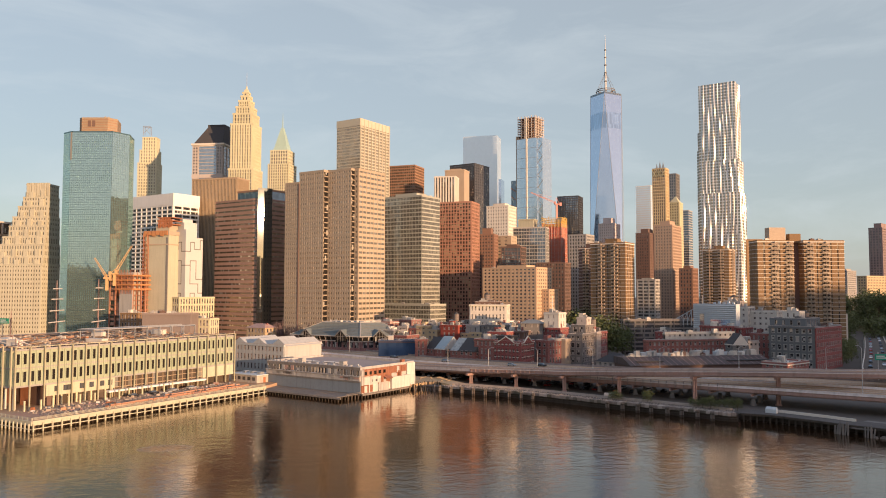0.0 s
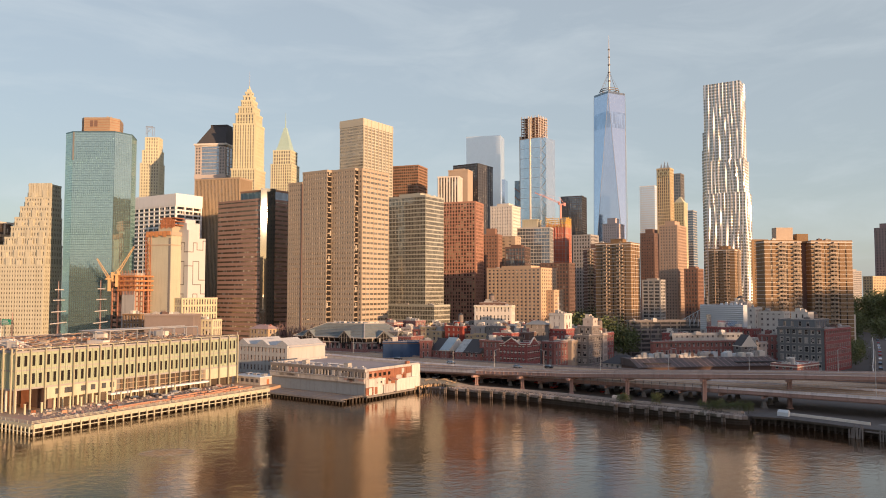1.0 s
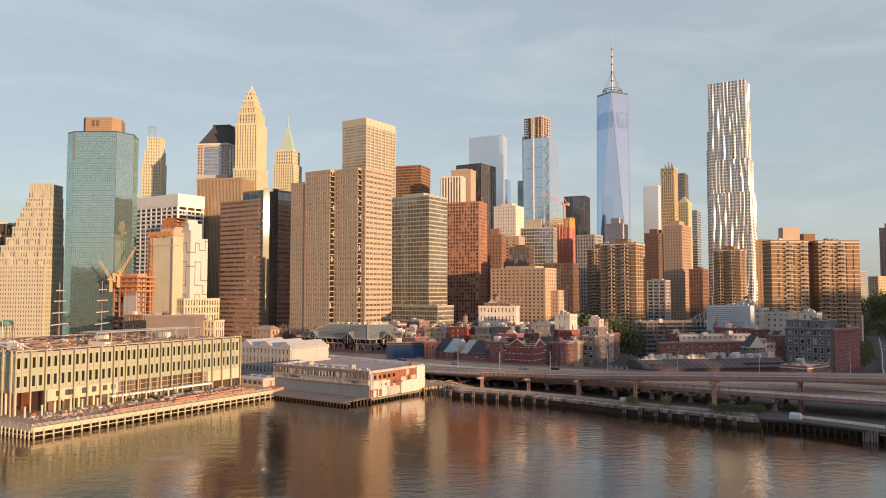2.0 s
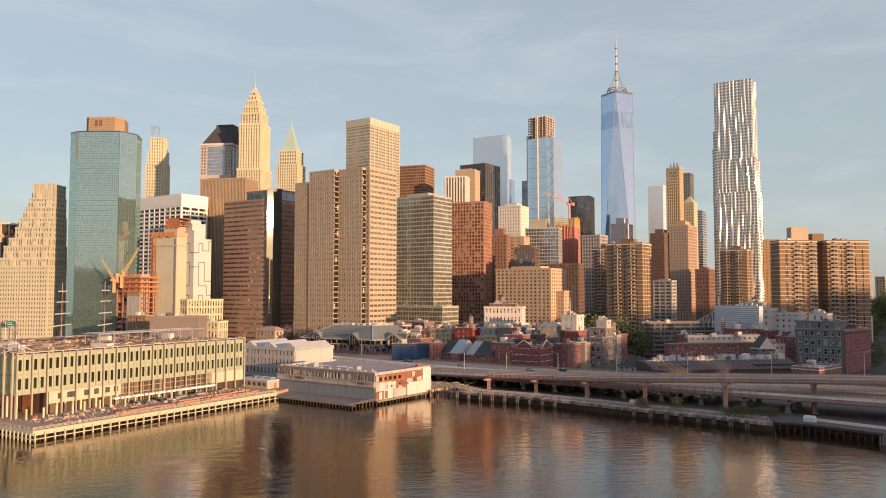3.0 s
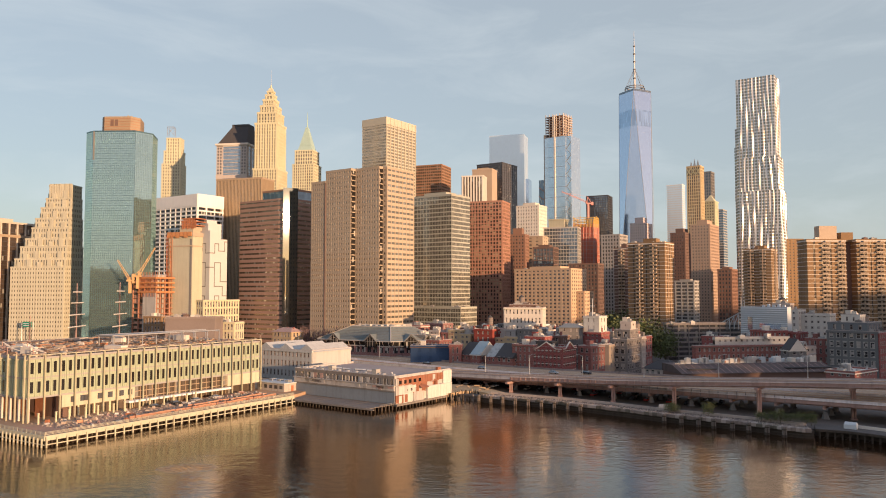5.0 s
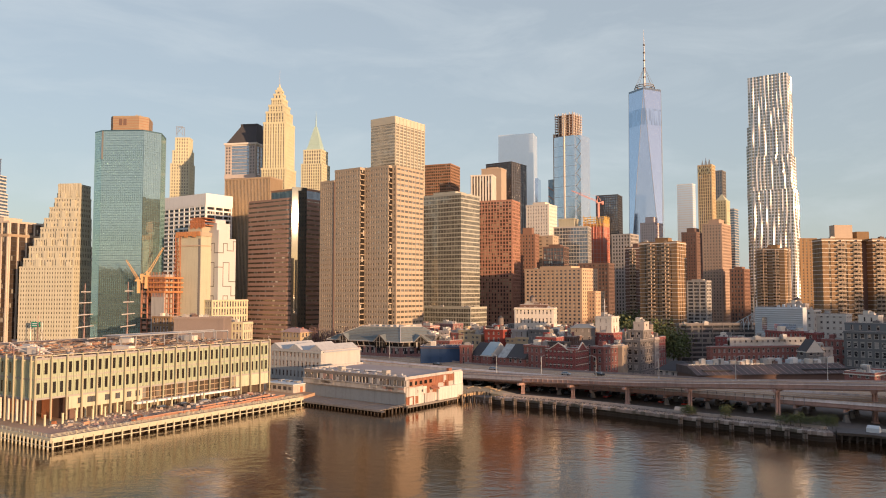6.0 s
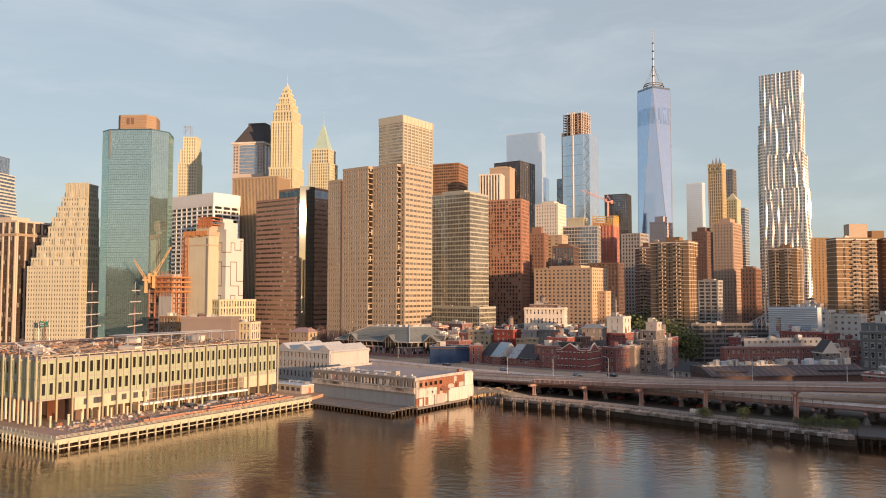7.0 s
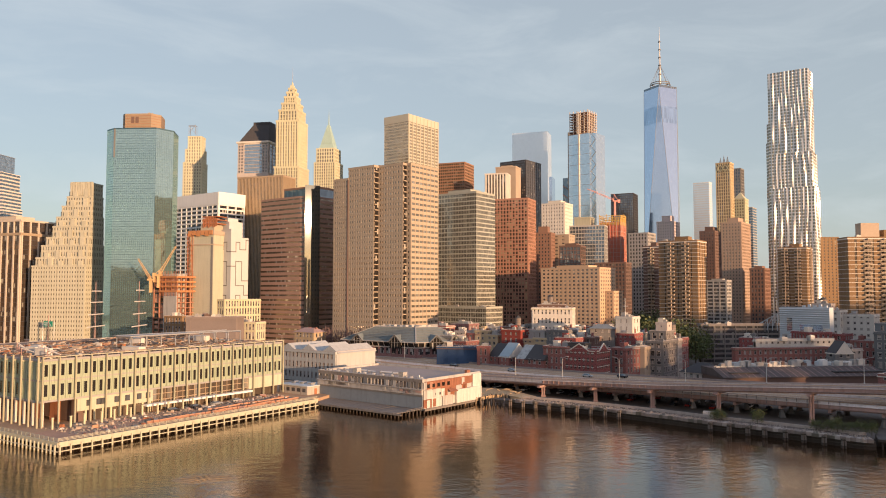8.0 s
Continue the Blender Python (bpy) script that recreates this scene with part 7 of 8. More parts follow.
for k in range(130):
    u, v = rp.uniform(3.5, 23), rp.uniform(2, 93)
    x, y = on_pier(u, v)
    w, d, h = rp.uniform(0.6, 3.2), rp.uniform(0.5, 1.5), rp.uniform(0.2, 1.0)
    sh = Shape().prism(rect(-w / 2, -d / 2, w / 2, d / 2), 0, h, rect(-w / 2 + .2, -d / 2 + .15, w / 2 - rp.uniform(.1, .6), d / 2 - .15))
    simple("pallet_load", "pallet load of building material on the promenade", "pallet load", sh, rp.choice([WOODG, WOODG, TAN, RUST, STEELP, STEELP, PALE, TAN, GREY, ROSE, CONC]), x, y, PT + rp.uniform(-40, 40), 3.2, "pallet loads")
for k in range(13):
    x, y = on_pier(5.5 + (k % 2) * 1.2, 1 + k * 5.2)
    simple("bollard_post", "pale square timber post on the promenade", "post", Shape().prism(rect(-.25, -.25, .25, .25), 0, 3.4).prism(rect(-.32, -.32, .32, .32), 3.4, 3.6), LIME, x, y, PT, 3.2, "promenade posts")


def car(label, x, y, turn, z, paint, group="cars"):
    """A saloon or estate: body, glasshouse, four wheels, lamps."""
    th = thing("car", label, "car", x, y, turn, z, group)
    body = Shape()
    prof = [(-2.2, 0.35), (2.2, 0.35), (2.25, 0.7), (1.9, 0.95), (-2.1, 1.0), (-2.25, 0.75)]
    n = len(prof)
    body.add([(a, -0.88, b) for a, b in prof] + [(a, 0.88, b) for a, b in prof], [tuple(range(n)), tuple(range(n, 2 * n))[::-1]] + [(i, n + i, n + (i + 1) % n, (i + 1) % n) for i in range(n)])
    part("body", body, paint, th)
    part("glasshouse", Shape().add([(-1.9, -.8, .97), (1.15, -.8, .95), (1.15, .8, .95), (-1.9, .8, .97), (-1.5, -.65, 1.45), (0.4, -.65, 1.45), (0.4, .65, 1.45), (-1.5, .65, 1.45)],
         [(0, 1, 5, 4), (1, 2, 6, 5), (2, 3, 7, 6), (3, 0, 4, 7), (4, 5, 6, 7)]), G_GREY, th)
    part("roof", Shape().box(-1.5, -.66, 1.44, 0.42, .66, 1.5), paint, th)
    for a in (-1.4, 1.4):
        for b in (-0.85, 0.85):
            part("wheel", Shape().tube((a, b - .1, 0.32), (a, b + .1, 0.32), 0.32, 0.32, 10), RUBBER, th)
    return th


def cars_along(spots, z, seed):
    r = random.Random(seed)
    for x, y, turn, *up in spots:
        lab, m_ = r.choice([("white saloon car", CARW), ("dark saloon car", CARD), ("silver grey saloon car", GALV), ("dark red saloon car", CARR), ("black estate car", CARD)])
        car(lab + " on the road", x, y, turn, z + sum(up), m_)


rc = random.Random(8)
for k in range(4):
    x, y = on_pier(7 + rc.uniform(-1, 1), 44 + k * 9.5)
    car(rc.choice(["white car parked by the pier building", "silver car parked by the pier building"]), x, y, PT - 90 + rc.uniform(-8, 8), 3.2, rc.choice([CARW, GALV, CARD]))

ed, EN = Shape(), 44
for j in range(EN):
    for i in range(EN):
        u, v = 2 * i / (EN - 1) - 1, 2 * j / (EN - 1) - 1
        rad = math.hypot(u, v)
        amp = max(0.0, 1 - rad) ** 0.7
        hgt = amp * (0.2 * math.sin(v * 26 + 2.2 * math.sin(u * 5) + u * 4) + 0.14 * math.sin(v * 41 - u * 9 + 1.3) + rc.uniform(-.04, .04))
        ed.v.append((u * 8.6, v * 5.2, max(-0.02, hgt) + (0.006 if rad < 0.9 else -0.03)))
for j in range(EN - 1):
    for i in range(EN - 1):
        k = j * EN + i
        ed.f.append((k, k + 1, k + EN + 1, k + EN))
# the eddy's golden sheen is put into its base colour
eddy = part("water_eddy", ed, masonry("gold_tinted_eddy_water", (0.26, 0.19, 0.11), rough=0.3, amount=0.9), None, at=(-79.5, 218.2, 0.0))
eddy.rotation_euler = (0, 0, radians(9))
tagged(eddy, "churned patch of river water with golden sheen in its colour", "water", kind="structure")

# ---------------------------------------------------------------- weathered market shed on piles
rs_end = random.Random(17)
RUSTD = masonry("dark_rusty_sheet", (0.27, 0.115, 0.07), rough=0.75, amount=0.6, stain=0.45)
RUST2 = masonry("faded_rust_sheet", (0.36, 0.2, 0.135), amount=0.5, stain=0.4)
SHEDW = masonry("dirty_white_sheeting", (0.56, 0.53, 0.48), amount=0.3, stain=0.4)
SHEDG = masonry("grey_white_weathered_boards", (0.43, 0.4, 0.37), amount=0.4, stain=0.4)
SX, SY, ST, SL, SR = -34.6, 318.6, 35.0, 57.0, 37.0
th = thing("pier_shed", "long weathered white market shed on timber piles with a rusty end", "building", SX, SY, ST, 1.8)
# the lower wall's dark blue-grey holds the shade of the long side
part("lower_wall", Shape().box(-SL, 0, 0, 0, SR, 5.0), masonry("shade_blue_sheeting", (0.2, 0.235, 0.27), stain=0.2), th)
# dark strip painted in for the shade below the ledge
part("shade_band", Shape().box(-SL - .2, -0.25, 4.6, 0.2, SR + .2, 5.2), DCONC, th, "dark strip painted as the shade below the ledge")
part("ledge_wall", Shape().box(-SL, -0.5, 5.2, 0.1, SR, 7.2), SHEDG, th)
part("ledge", Shape().box(-SL - .3, -0.9, 7.1, 0.4, 0.2, 7.4), SHEDG, th)
tier(th, rect(-SL, 0.3, -0.2, SR), 7.2, 10.2, G_DARK, SHEDG, floor=0, pier=1.9, pier_w=0.5, proud=0.2, parapet=0.9, roof=masonry("rose_tan_gravel_roof", (0.4, 0.32, 0.28), amount=0.35))
board = Shape().box(-0.85, 0, 0, 0.85, 0.2, 2.2)
boards = [board.mesh("boarded_window", m_) for m_ in (WOODG, STEELP, SHEDG, DCONC)]
rsw = random.Random(44)
for k in range(29):
    if rsw.random() < 0.62:
        kind_ = rsw.choice((0, 0, 1, 2, 3, 3))
        ob = part("boarded_window", boards[kind_], (WOODG, STEELP, SHEDG, DCONC)[kind_], th, at=(-SL + 1.2 + k * 1.9, 0.05 - 0.04 * (k % 3), 7.6))
        ob.scale = (1.0, 1.0, rsw.choice((0.55, 0.8, 1.0, 1.0)))
for k in range(16):
    u_ = -SL + rsw.uniform(1, SL - 4)
    part("wall_board", Shape().box(u_, -0.62, 5.3 + rsw.uniform(0, 1.0), u_ + rsw.uniform(1.5, 5), -0.48, 6.5 + rsw.uniform(0, .6)), rsw.choice([CONC, STEELP, WOODG, SHEDG, GREY]), th)
part("fascia_board", Shape().box(-SL, -0.05, 9.7, 0, 0.12, 10.9), WOODG, th, "weathered grey fascia board")
part("rust_wall", Shape().box(-0.1, 1.5, 7.0, 0.35, SR * 0.78, 10.0), RUSTD, th, "rusty orange sheet wall")
part("white_wall", Shape().box(-0.1, 0.6, 0, 0.45, SR * 0.3, 6.6), SHEDW, th)
part("white_wall", Shape().box(-0.1, SR * 0.32, 0, 0.5, SR * 0.5, 5.6), SHEDG, th)
part("white_wall", Shape().box(-0.1, SR * 0.52, 0.2, 1.6, SR * 0.98, 5.4), SHEDW, th)
part("white_wall", Shape().box(-0.1, SR * 0.84, 5.4, 0.9, SR, 10.6), SHEDW, th)
part("rust_wall", Shape().box(-0.05, SR * 0.3, 3.2, 0.3, SR * 0.56, 7.2), RUSTD, th)
for k in range(20):
    for row, (za, zb) in enumerate(((0.1, 3.4), (3.4, 6.9), (6.9, 10.1))):
        if k > 13 and row < 2 or rs_end.random() < 0.1:
            continue
        m_ = rs_end.choice(((SHEDW, SHEDW, SHEDG, SHEDG, SHEDW, SHEDW, RUSTD), (SHEDW, SHEDG, SHEDW, RUSTD, SHEDG) if k < 8 else (RUSTD, RUSTD, SHEDG), (RUSTD, RUSTD, RUSTD, RUST2, RUST2, SHEDG))[row])
        o_ = rs_end.uniform(0.48, 0.62)
        part("wall_sheet", Shape().box(0.2, SR * k / 20.3 + .3, za + rs_end.uniform(0, .3), o_, SR * (k + 1) / 20.3 + .28, zb - rs_end.uniform(0, .4)), m_, th)
for k in range(5):
    part("end_window", Shape().box(0.55, 2.2 + k * 3.1, 7.6, 0.72, 3.6 + k * 3.1, 9.0), G_SLOT, th)
part("canopy", Shape().add([(0.6, SR * .4, 6.2), (2.4, SR * .4, 5.2), (2.4, SR * .52, 5.2), (0.6, SR * .52, 6.2), (0.6, SR * .4, 5.9), (2.3, SR * .4, 5.0), (2.3, SR * .52, 5.0), (0.6, SR * .52, 5.9)], [(0, 1, 2, 3), (7, 6, 5, 4), (0, 4, 5, 1), (1, 5, 6, 2), (2, 6, 7, 3), (3, 7, 4, 0)]), RUSTD, th, "rusted lean-to canopy")
part("rust_door", Shape().box(0.3, 1.6, 0.1, 0.6, 5.0, 3.4), RUSTD, th, "dark red rusted door")
for yy in (7.2, 8.6, 9.8):
    part("window", Shape().box(0.35, yy, 4.4, 0.5, yy + 0.9, 5.4), G_DARK, th)
part("duct", Shape().tube((0.9, SR * 0.7, 5.4), (0.9, SR * 0.7, 7.2), 0.7).tube((0.9, SR * 0.7, 7.0), (-0.2, SR * 0.66, 7.6), 0.6), RUSTD, th)
for k in range(30):
    part("rail_post", Shape().box(-SL + 1 + k * 1.9, 0.5, 11.0, -SL + 1.08 + k * 1.9, 0.58, 12.0), GALV, th)
part("roof_rail", Shape().box(-SL + 1, 0.5, 11.9, -1, 0.58, 12.0), GALV, th)
part("chimney", Shape().box(-1.6, SR * 0.78, 10, -0.4, SR * 0.84, 12.2), RUSTD, th)
rs = random.Random(3)
for k in range(11):
    x = -SL + 4 + k * 5.0
    if k in (3, 8):
        part("roof_cabin", Shape().box(x - 1.2, 2.5, 10, x + 1.2, 5, 12.6).box(x - 1.3, 2.4, 12.6, x + 1.3, 5.1, 12.75), CONC, th)
    else:
        part("roof_vent", Shape().tube((x, 3, 10.1), (x, 3, 10.9), 0.9, 0.9, 10).tube((x, 3, 10.9), (x, 3, 11.5), 1.3, 0.5, 10), CONC, th)
for k in range(7):
    part("roof_vent", Shape().tube((-SL + 5 + k * 7, 10 + rs.uniform(0, 12), 10.1), (-SL + 5 + k * 7, 10, 11.0), 0.5, 0.4, 8), GALV, th)
apron = thing("timber_apron", "grey weathered timber wharf deck on piles", "wharf", SX, SY, ST, 0, kind="structure")
for k in range(38):
    part("plank", Shape().box(-SL - 2 + k * 1.52, -13.0 + rs.uniform(-.3, .2), 1.45, -SL - 0.55 + k * 1.52, 0.3, 1.7 + rs.uniform(-.04, .04)), WOODG, apron)
part("edge_timber", Shape().box(-SL - 2, -13.3, 1.0, 1, -12.9, 1.55), WOODG, apron)
part("shed_floor", Shape().box(-SL - 1, 0.3, 1.0, 1.2, SR + 1, 1.8), WOODG, apron)
wp = Shape().tube((0, 0, -2.5), (0.05, 0, 1.3), 0.26, 0.3, 7).mesh("pile", WOODD)
for k in range(34):
    for yy in (-12.6, -6.5):
        part("pile", wp, WOODD, apron, at=(-SL - 1.5 + k * 1.75, yy, rs.uniform(-.1, .3)))
for k in range(19):
    part("pile", wp, WOODD, apron, at=(0.6 + rs.uniform(-.3, .3), -8 + k * 2.1, rs.uniform(-.1, .5)))
    part("pile", wp, WOODD, apron, at=(-3, -8 + k * 2.1, 0))
rp2 = Shape().box(-.06, -.06, 0, .06, .06, 1.1).mesh("rail_post", WOODG)
for k in range(8):
    part("rail_post", rp2, WOODG, apron, at=(0.8, -9.5 + k * 1.35, 1.6))
part("rail", Shape().box(0.75, -9.6, 2.6, 0.87, 0, 2.72).box(0.75, -9.6, 2.1, 0.87, 0, 2.2), WOODG, apron)
for k in range(26):
    x_, y_ = SX + 30 * math.sin(radians(ST)) + 4 + k * 0.95 + rs.uniform(-.4, .4), SY + 30 * math.cos(radians(ST)) - 0.2 * k + rs.uniform(-1.5, 1.5)
    simple("old_timber_post", "broken old timber post standing in the river", "post", Shape().tube((0, 0, -2.5), (rs.uniform(-.3, .3), rs.uniform(-.3, .3), rs.uniform(1.0, 3.2)), 0.28, 0.22, 7), WOODG if k % 3 else WOODD, x_, y_, 0, 0, "old timber posts")

# ---------------------------------------------------------------- quay


def along(pts, s):
    """A place and direction at distance s along a line of points."""
    for a, b in zip(pts, pts[1:]):
        d = (Vector(b) - Vector(a))
        if s <= d.length or b is pts[-1]:
            return Vector(a) + d.normalized() * s, d.normalized()
        s -= d.length


def sweep(pts, profile, wide=None):
    """A profile of (inland offset, height) carried along a level or sloping line of points."""
    sh, n, rows = Shape(), len(profile), []
    for i, p in enumerate(pts):
        p, m_ = Vector(p), wide[i] if wide else 1.0
        a, b = Vector(pts[max(0, i - 1)]), Vector(pts[min(len(pts) - 1, i + 1)])
        d = (b - a).to_2d().normalized()
        o = Vector((-d.y, d.x))
        rows.append([(p.x + o.x * u * m_, p.y + o.y * u * m_, p.z + h) for u, h in profile])
    v = [q for r_ in rows for q in r_]
    f = [(k * n + i, k * n + (i + 1) % n, (k + 1) * n + (i + 1) % n, (k + 1) * n + i) for k in range(len(pts) - 1) for i in range(n)]
    return sh.add(v, f + [tuple(range(n)), tuple(range(len(v) - n, len(v)))])


quay_line = [(-1, 337.3, 0), (8.3, 331.6, 0), (28.4, 319.6, 0), (46.8, 305, 0), (61.9, 291.2, 0), (76.5, 281, 0), (89.5, 270.6, 0), (94.6, 265.1, 0), (98.7, 262.3, 0), (102.1, 261.7, 0)]
STONE = masonry("old_quay_stone", (0.26, 0.21, 0.18), amount=0.6, stain=0.45)
STONE2 = masonry("dark_weedy_stone", (0.15, 0.13, 0.1), amount=0.6, stain=0.4)
LEDGE_STONE = masonry("pale_broken_stone", (0.42, 0.35, 0.3), amount=0.5, stain=0.3)
quay = thing("quay", "old stone quay wall with a rough cap and timber fenders", "quay", 0, 0, 0, 0, kind="structure")
total = sum((Vector(b) - Vector(a)).length for a, b in zip(quay_line, quay_line[1:]))
part("bulkhead", sweep(quay_line, [(0.9, -3), (10, -3), (10, 2.3), (0.9, 2.3)]), WOODD, quay)
part("fill", sweep(quay_line, [(3, 2.3), (10.2, 1.4), (10.2, 2.5), (3, 2.7)]), masonry("trodden_earth", (0.13, 0.1, 0.08), amount=0.5), quay, "trodden brown earth behind the quay stones")
part("wale", sweep(quay_line, [(0.45, 0.8), (0.9, 0.8), (0.9, 1.15), (0.45, 1.15)]), WOODD, quay)
k = 0.0
rqy = random.Random(6)
while k < total - 1.8:
    w = rqy.uniform(1.1, 2.2)
    a, d = along(quay_line, k)
    b, _ = along(quay_line, k + w - 0.05)
    u = rqy.uniform(-.1, .1)
    part("cap_stone", sweep([a, b], [(u, 2.05 + rqy.uniform(-.15, .05)), (3.2, 2.05), (3.2, 3.05 + rqy.uniform(-.12, .12)), (u, 3.05 + rqy.uniform(-.12, .12))]), rqy.choice([STONE, STONE, LEDGE_STONE, STONE2]), quay)
    k += w
part("rear_wall", sweep([p for p in quay_line], [(9.9, 2.3), (10.3, 2.3), (10.3, 3.4), (9.9, 3.4)]), LEDGE_STONE, quay)
dol = Shape()
# pile feet: tidal wet and shade put into one dark colour
wet = Shape()
for a, b in ((-.5, 0), (.5, 0), (0, -.5)):
    dol.tube((a * 1.08, b * .9 - .14, 0.7), (a * .9, b * .8, 3.15 + a * .4), 0.28, 0.26, 7)
    wet.tube((a * 1.3, b - .3, -2.5), (a * 1.08, b * .9 - .14, 0.8), 0.31, 0.3, 7)
wet_me = wet.mesh("wet_foot", WOODD)
FENDW = masonry("weathered_fender_timber", (0.2, 0.165, 0.14), amount=0.6, stain=0.3)
dol_me = dol.mesh("fender_pile", FENDW)
band_me = Shape().tube((0, -0.1, 2.3), (0, -0.1, 2.6), 0.75, 0.75, 8).mesh("iron_band", WOODD)
for k in [*range(9), *range(14, 22)]:
    p, d = along(quay_line, 0.2 + k * 5.72 + rqy.uniform(-.3, .3))
    f_ = part("fender_pile", dol_me, FENDW, quay, at=(p.x - 0.62 * 0.9, p.y - 0.78 * 0.9, 0))
    f_.rotation_euler = (0, 0, math.atan2(d.y, d.x))
    part("iron_band", band_me, WOODD, f_)
    part("wet_foot", wet_me, WOODD, f_, "dark pile foot, tide wet and shade in one colour")
# golden light on the wharf is put into these two colours
SAND = masonry("gold_lit_rubble", (0.5, 0.35, 0.2), amount=0.6)
TIMG = masonry("gold_lit_weathered_timber", (0.36, 0.27, 0.18), amount=0.5, stain=0.3)
# remains of a timber wharf between the shed and the quay
wharf = thing("old_wharf", "ruined grey timber wharf on leaning piles, golden light coloured in", "wharf", 0, 0, 0, 0, kind="structure")
w_edge = [(-19, 343, 0), (-13, 345.5, 0), (-8, 353, 0), (-3, 354, 0), (1.5, 349, 0)]
part("deck", Shape().prism([(-19, 343), (-13, 345.5), (-8, 353), (-3, 354), (1.5, 349), (4, 343), (10, 350), (-2, 374), (-16, 378), (-30, 362)], 1.3, 2.6), SAND, wharf, "rubble and earth surface with golden light in its colour")
for k in range(34):
    p, d = along(w_edge, k * 0.75)
    part("pile", Shape().tube((p.x - .3, p.y - .4, -2.5), (p.x + rqy.uniform(-.3, .3), p.y + rqy.uniform(-.3, .3), rqy.uniform(2.2, 3.3)), 0.27, 0.23, 7), WOODD if k % 3 else TIMG, wharf)
for k in range(14):
    x_, y_ = rqy.uniform(-14, 6), rqy.uniform(356, 372)
    part("timber", Shape().beam((x_, y_, 2.75), (x_ + rqy.uniform(-4, 4), y_ + rqy.uniform(-3, 3), 2.8 + rqy.uniform(0, .8)), 0.35), TIMG, wharf)
for k in range(12):
    p, d = along(w_edge, 1 + k * 2.0)
    part("rail_post", Shape().box(p.x + .5, p.y + .6, 2.5, p.x + .65, p.y + .75, 3.8), WOODG, wharf)

# broken stones and weeds lying on the quay
crumbs = Shape()
for k in range(1500):
    p, d = along(quay_line, rqy.uniform(1, total - 1))
    o = Vector((-d.y, d.x, 0))
    c = p + o * rqy.choice((rqy.uniform(0.3, 3), rqy.uniform(3, 9)))
    s = rqy.uniform(0.1, 0.34)
    t0 = rqy.uniform(0, 6)
    ring_ = [(c.x + s * math.cos(a + t0), c.y + s * math.sin(a + t0)) for a in (0.2, 1.5, 2.9, 4.4)]
    crumbs.prism(ring_, 2.2, (3.0 if (c - p).length < 3 else 2.6) + s * .8, [(c.x + (x - c.x) * .5, c.y + (y - c.y) * .5) for x, y in ring_])
tagged(part("rubble", crumbs, LEDGE_STONE, None), "pale broken stones scattered on the quay", "rubble", kind="stuff")
# timber platform further along the shore
plat = thing("timber_platform", "dark timber river platform with leaning piles", "wharf", 0, 0, 0, 0, kind="structure")
p_line = [(103, 263, 0), (111.4, 259.5, 0), (116.4, 254.3, 0), (122.6, 247.7, 0), (127.9, 241, 0), (142, 228, 0), (168, 206, 0), (240, 150, 0)]
part("deck", sweep(p_line, [(0, 2.55), (9.5, 2.55), (9.5, 3.0), (0, 3.0)]), masonry("dark_weathered_planks", (0.115, 0.1, 0.09), amount=0.6, stain=0.3), plat)
part("edge_beam", sweep(p_line, [(-.25, 2.2), (0.1, 2.2), (0.1, 2.9), (-.25, 2.9)]), WOODD, plat)
part("back_wall", sweep(p_line, [(5, -2), (9.4, -2), (9.4, 2.55), (5, 2.55)]), WOODD, plat)
part("kerb_rail", sweep(p_line[1:5], [(7.0, 3.0), (7.4, 3.0), (7.4, 3.9), (7.0, 3.9)]), PALE, plat)
for k in range(46):
    p, d = along(p_line, 1 + k * 2.1)
    part("pile", wp, WOODD, plat, at=(p.x + .3, p.y + .3, 1.1 + rqy.uniform(-.1, .1)))
for k in range(16):
    p, d = along(p_line, 2 + k * 3.1)
    part("cross_brace", Shape().beam((p.x + .1, p.y + .1, 0.2), (p.x + d.x * 2.6 + .1, p.y + d.y * 2.6 + .1, 2.3), 0.18), WOODD, plat)
for s0 in (31, 33.5, 40, 47):
    for k in range(6):
        p, d = along(p_line, s0 + rqy.uniform(0, 2.2))
        part("leaning_pile", Shape().tube((p.x - 2, p.y - 2.2, -2.5), (p.x - 1.2 + rqy.uniform(-.6, .6), p.y - 1.6 + rqy.uniform(-.6, .6), rqy.uniform(2.6, 4.2)), 0.25, 0.22, 7), WOODG, plat)
part("landing", Shape().prism([(128, 243), (129, 239), (133, 235.5), (147, 247), (141, 252)], 1.9, 2.3), WOODG, plat)
# rock slope at the water's edge
rock = Shape()
for k in range(150):
    p, d = along([(132, 234, 0), (145, 224, 0), (170, 203, 0)], rqy.uniform(0, 48))
    s = rqy.uniform(0.3, 0.9)
    c = p + Vector((rqy.uniform(-.5, 1.8), rqy.uniform(-.5, 1.8), rqy.uniform(-0.2, 0.4)))
    rock.prism([(c.x + s * math.cos(a), c.y + s * math.sin(a)) for a in (0.2, 1.4, 2.4, 3.6, 5.0)], c.z - 0.8, c.z + s * 0.6, [(c.x + s * .5 * math.cos(a), c.y + s * .5 * math.sin(a)) for a in (0.2, 1.4, 2.4, 3.6, 5.0)])
tagged(part("shore_rocks", rock, STONE, None), "dark broken rocks along the water's edge", "rocks", kind="stuff")

# ---------------------------------------------------------------- elevated road and ramp
road_line = [(-430, 660, 6.3), (-200, 512, 6.3), (-130, 464, 6.3), (-80, 431, 6.3), (-50, 410, 6.3), (-19, 388.5, 6.3), (20, 360, 6.4), (76, 320, 7.3), (112, 291.5, 8.0), (154, 262, 8.3), (240, 200, 8.5), (420, 70, 8.5)]
fdr = thing("elevated_road", "elevated concrete river road on stone-faced piers", "road", 0, 0, 0, 0, kind="structure")
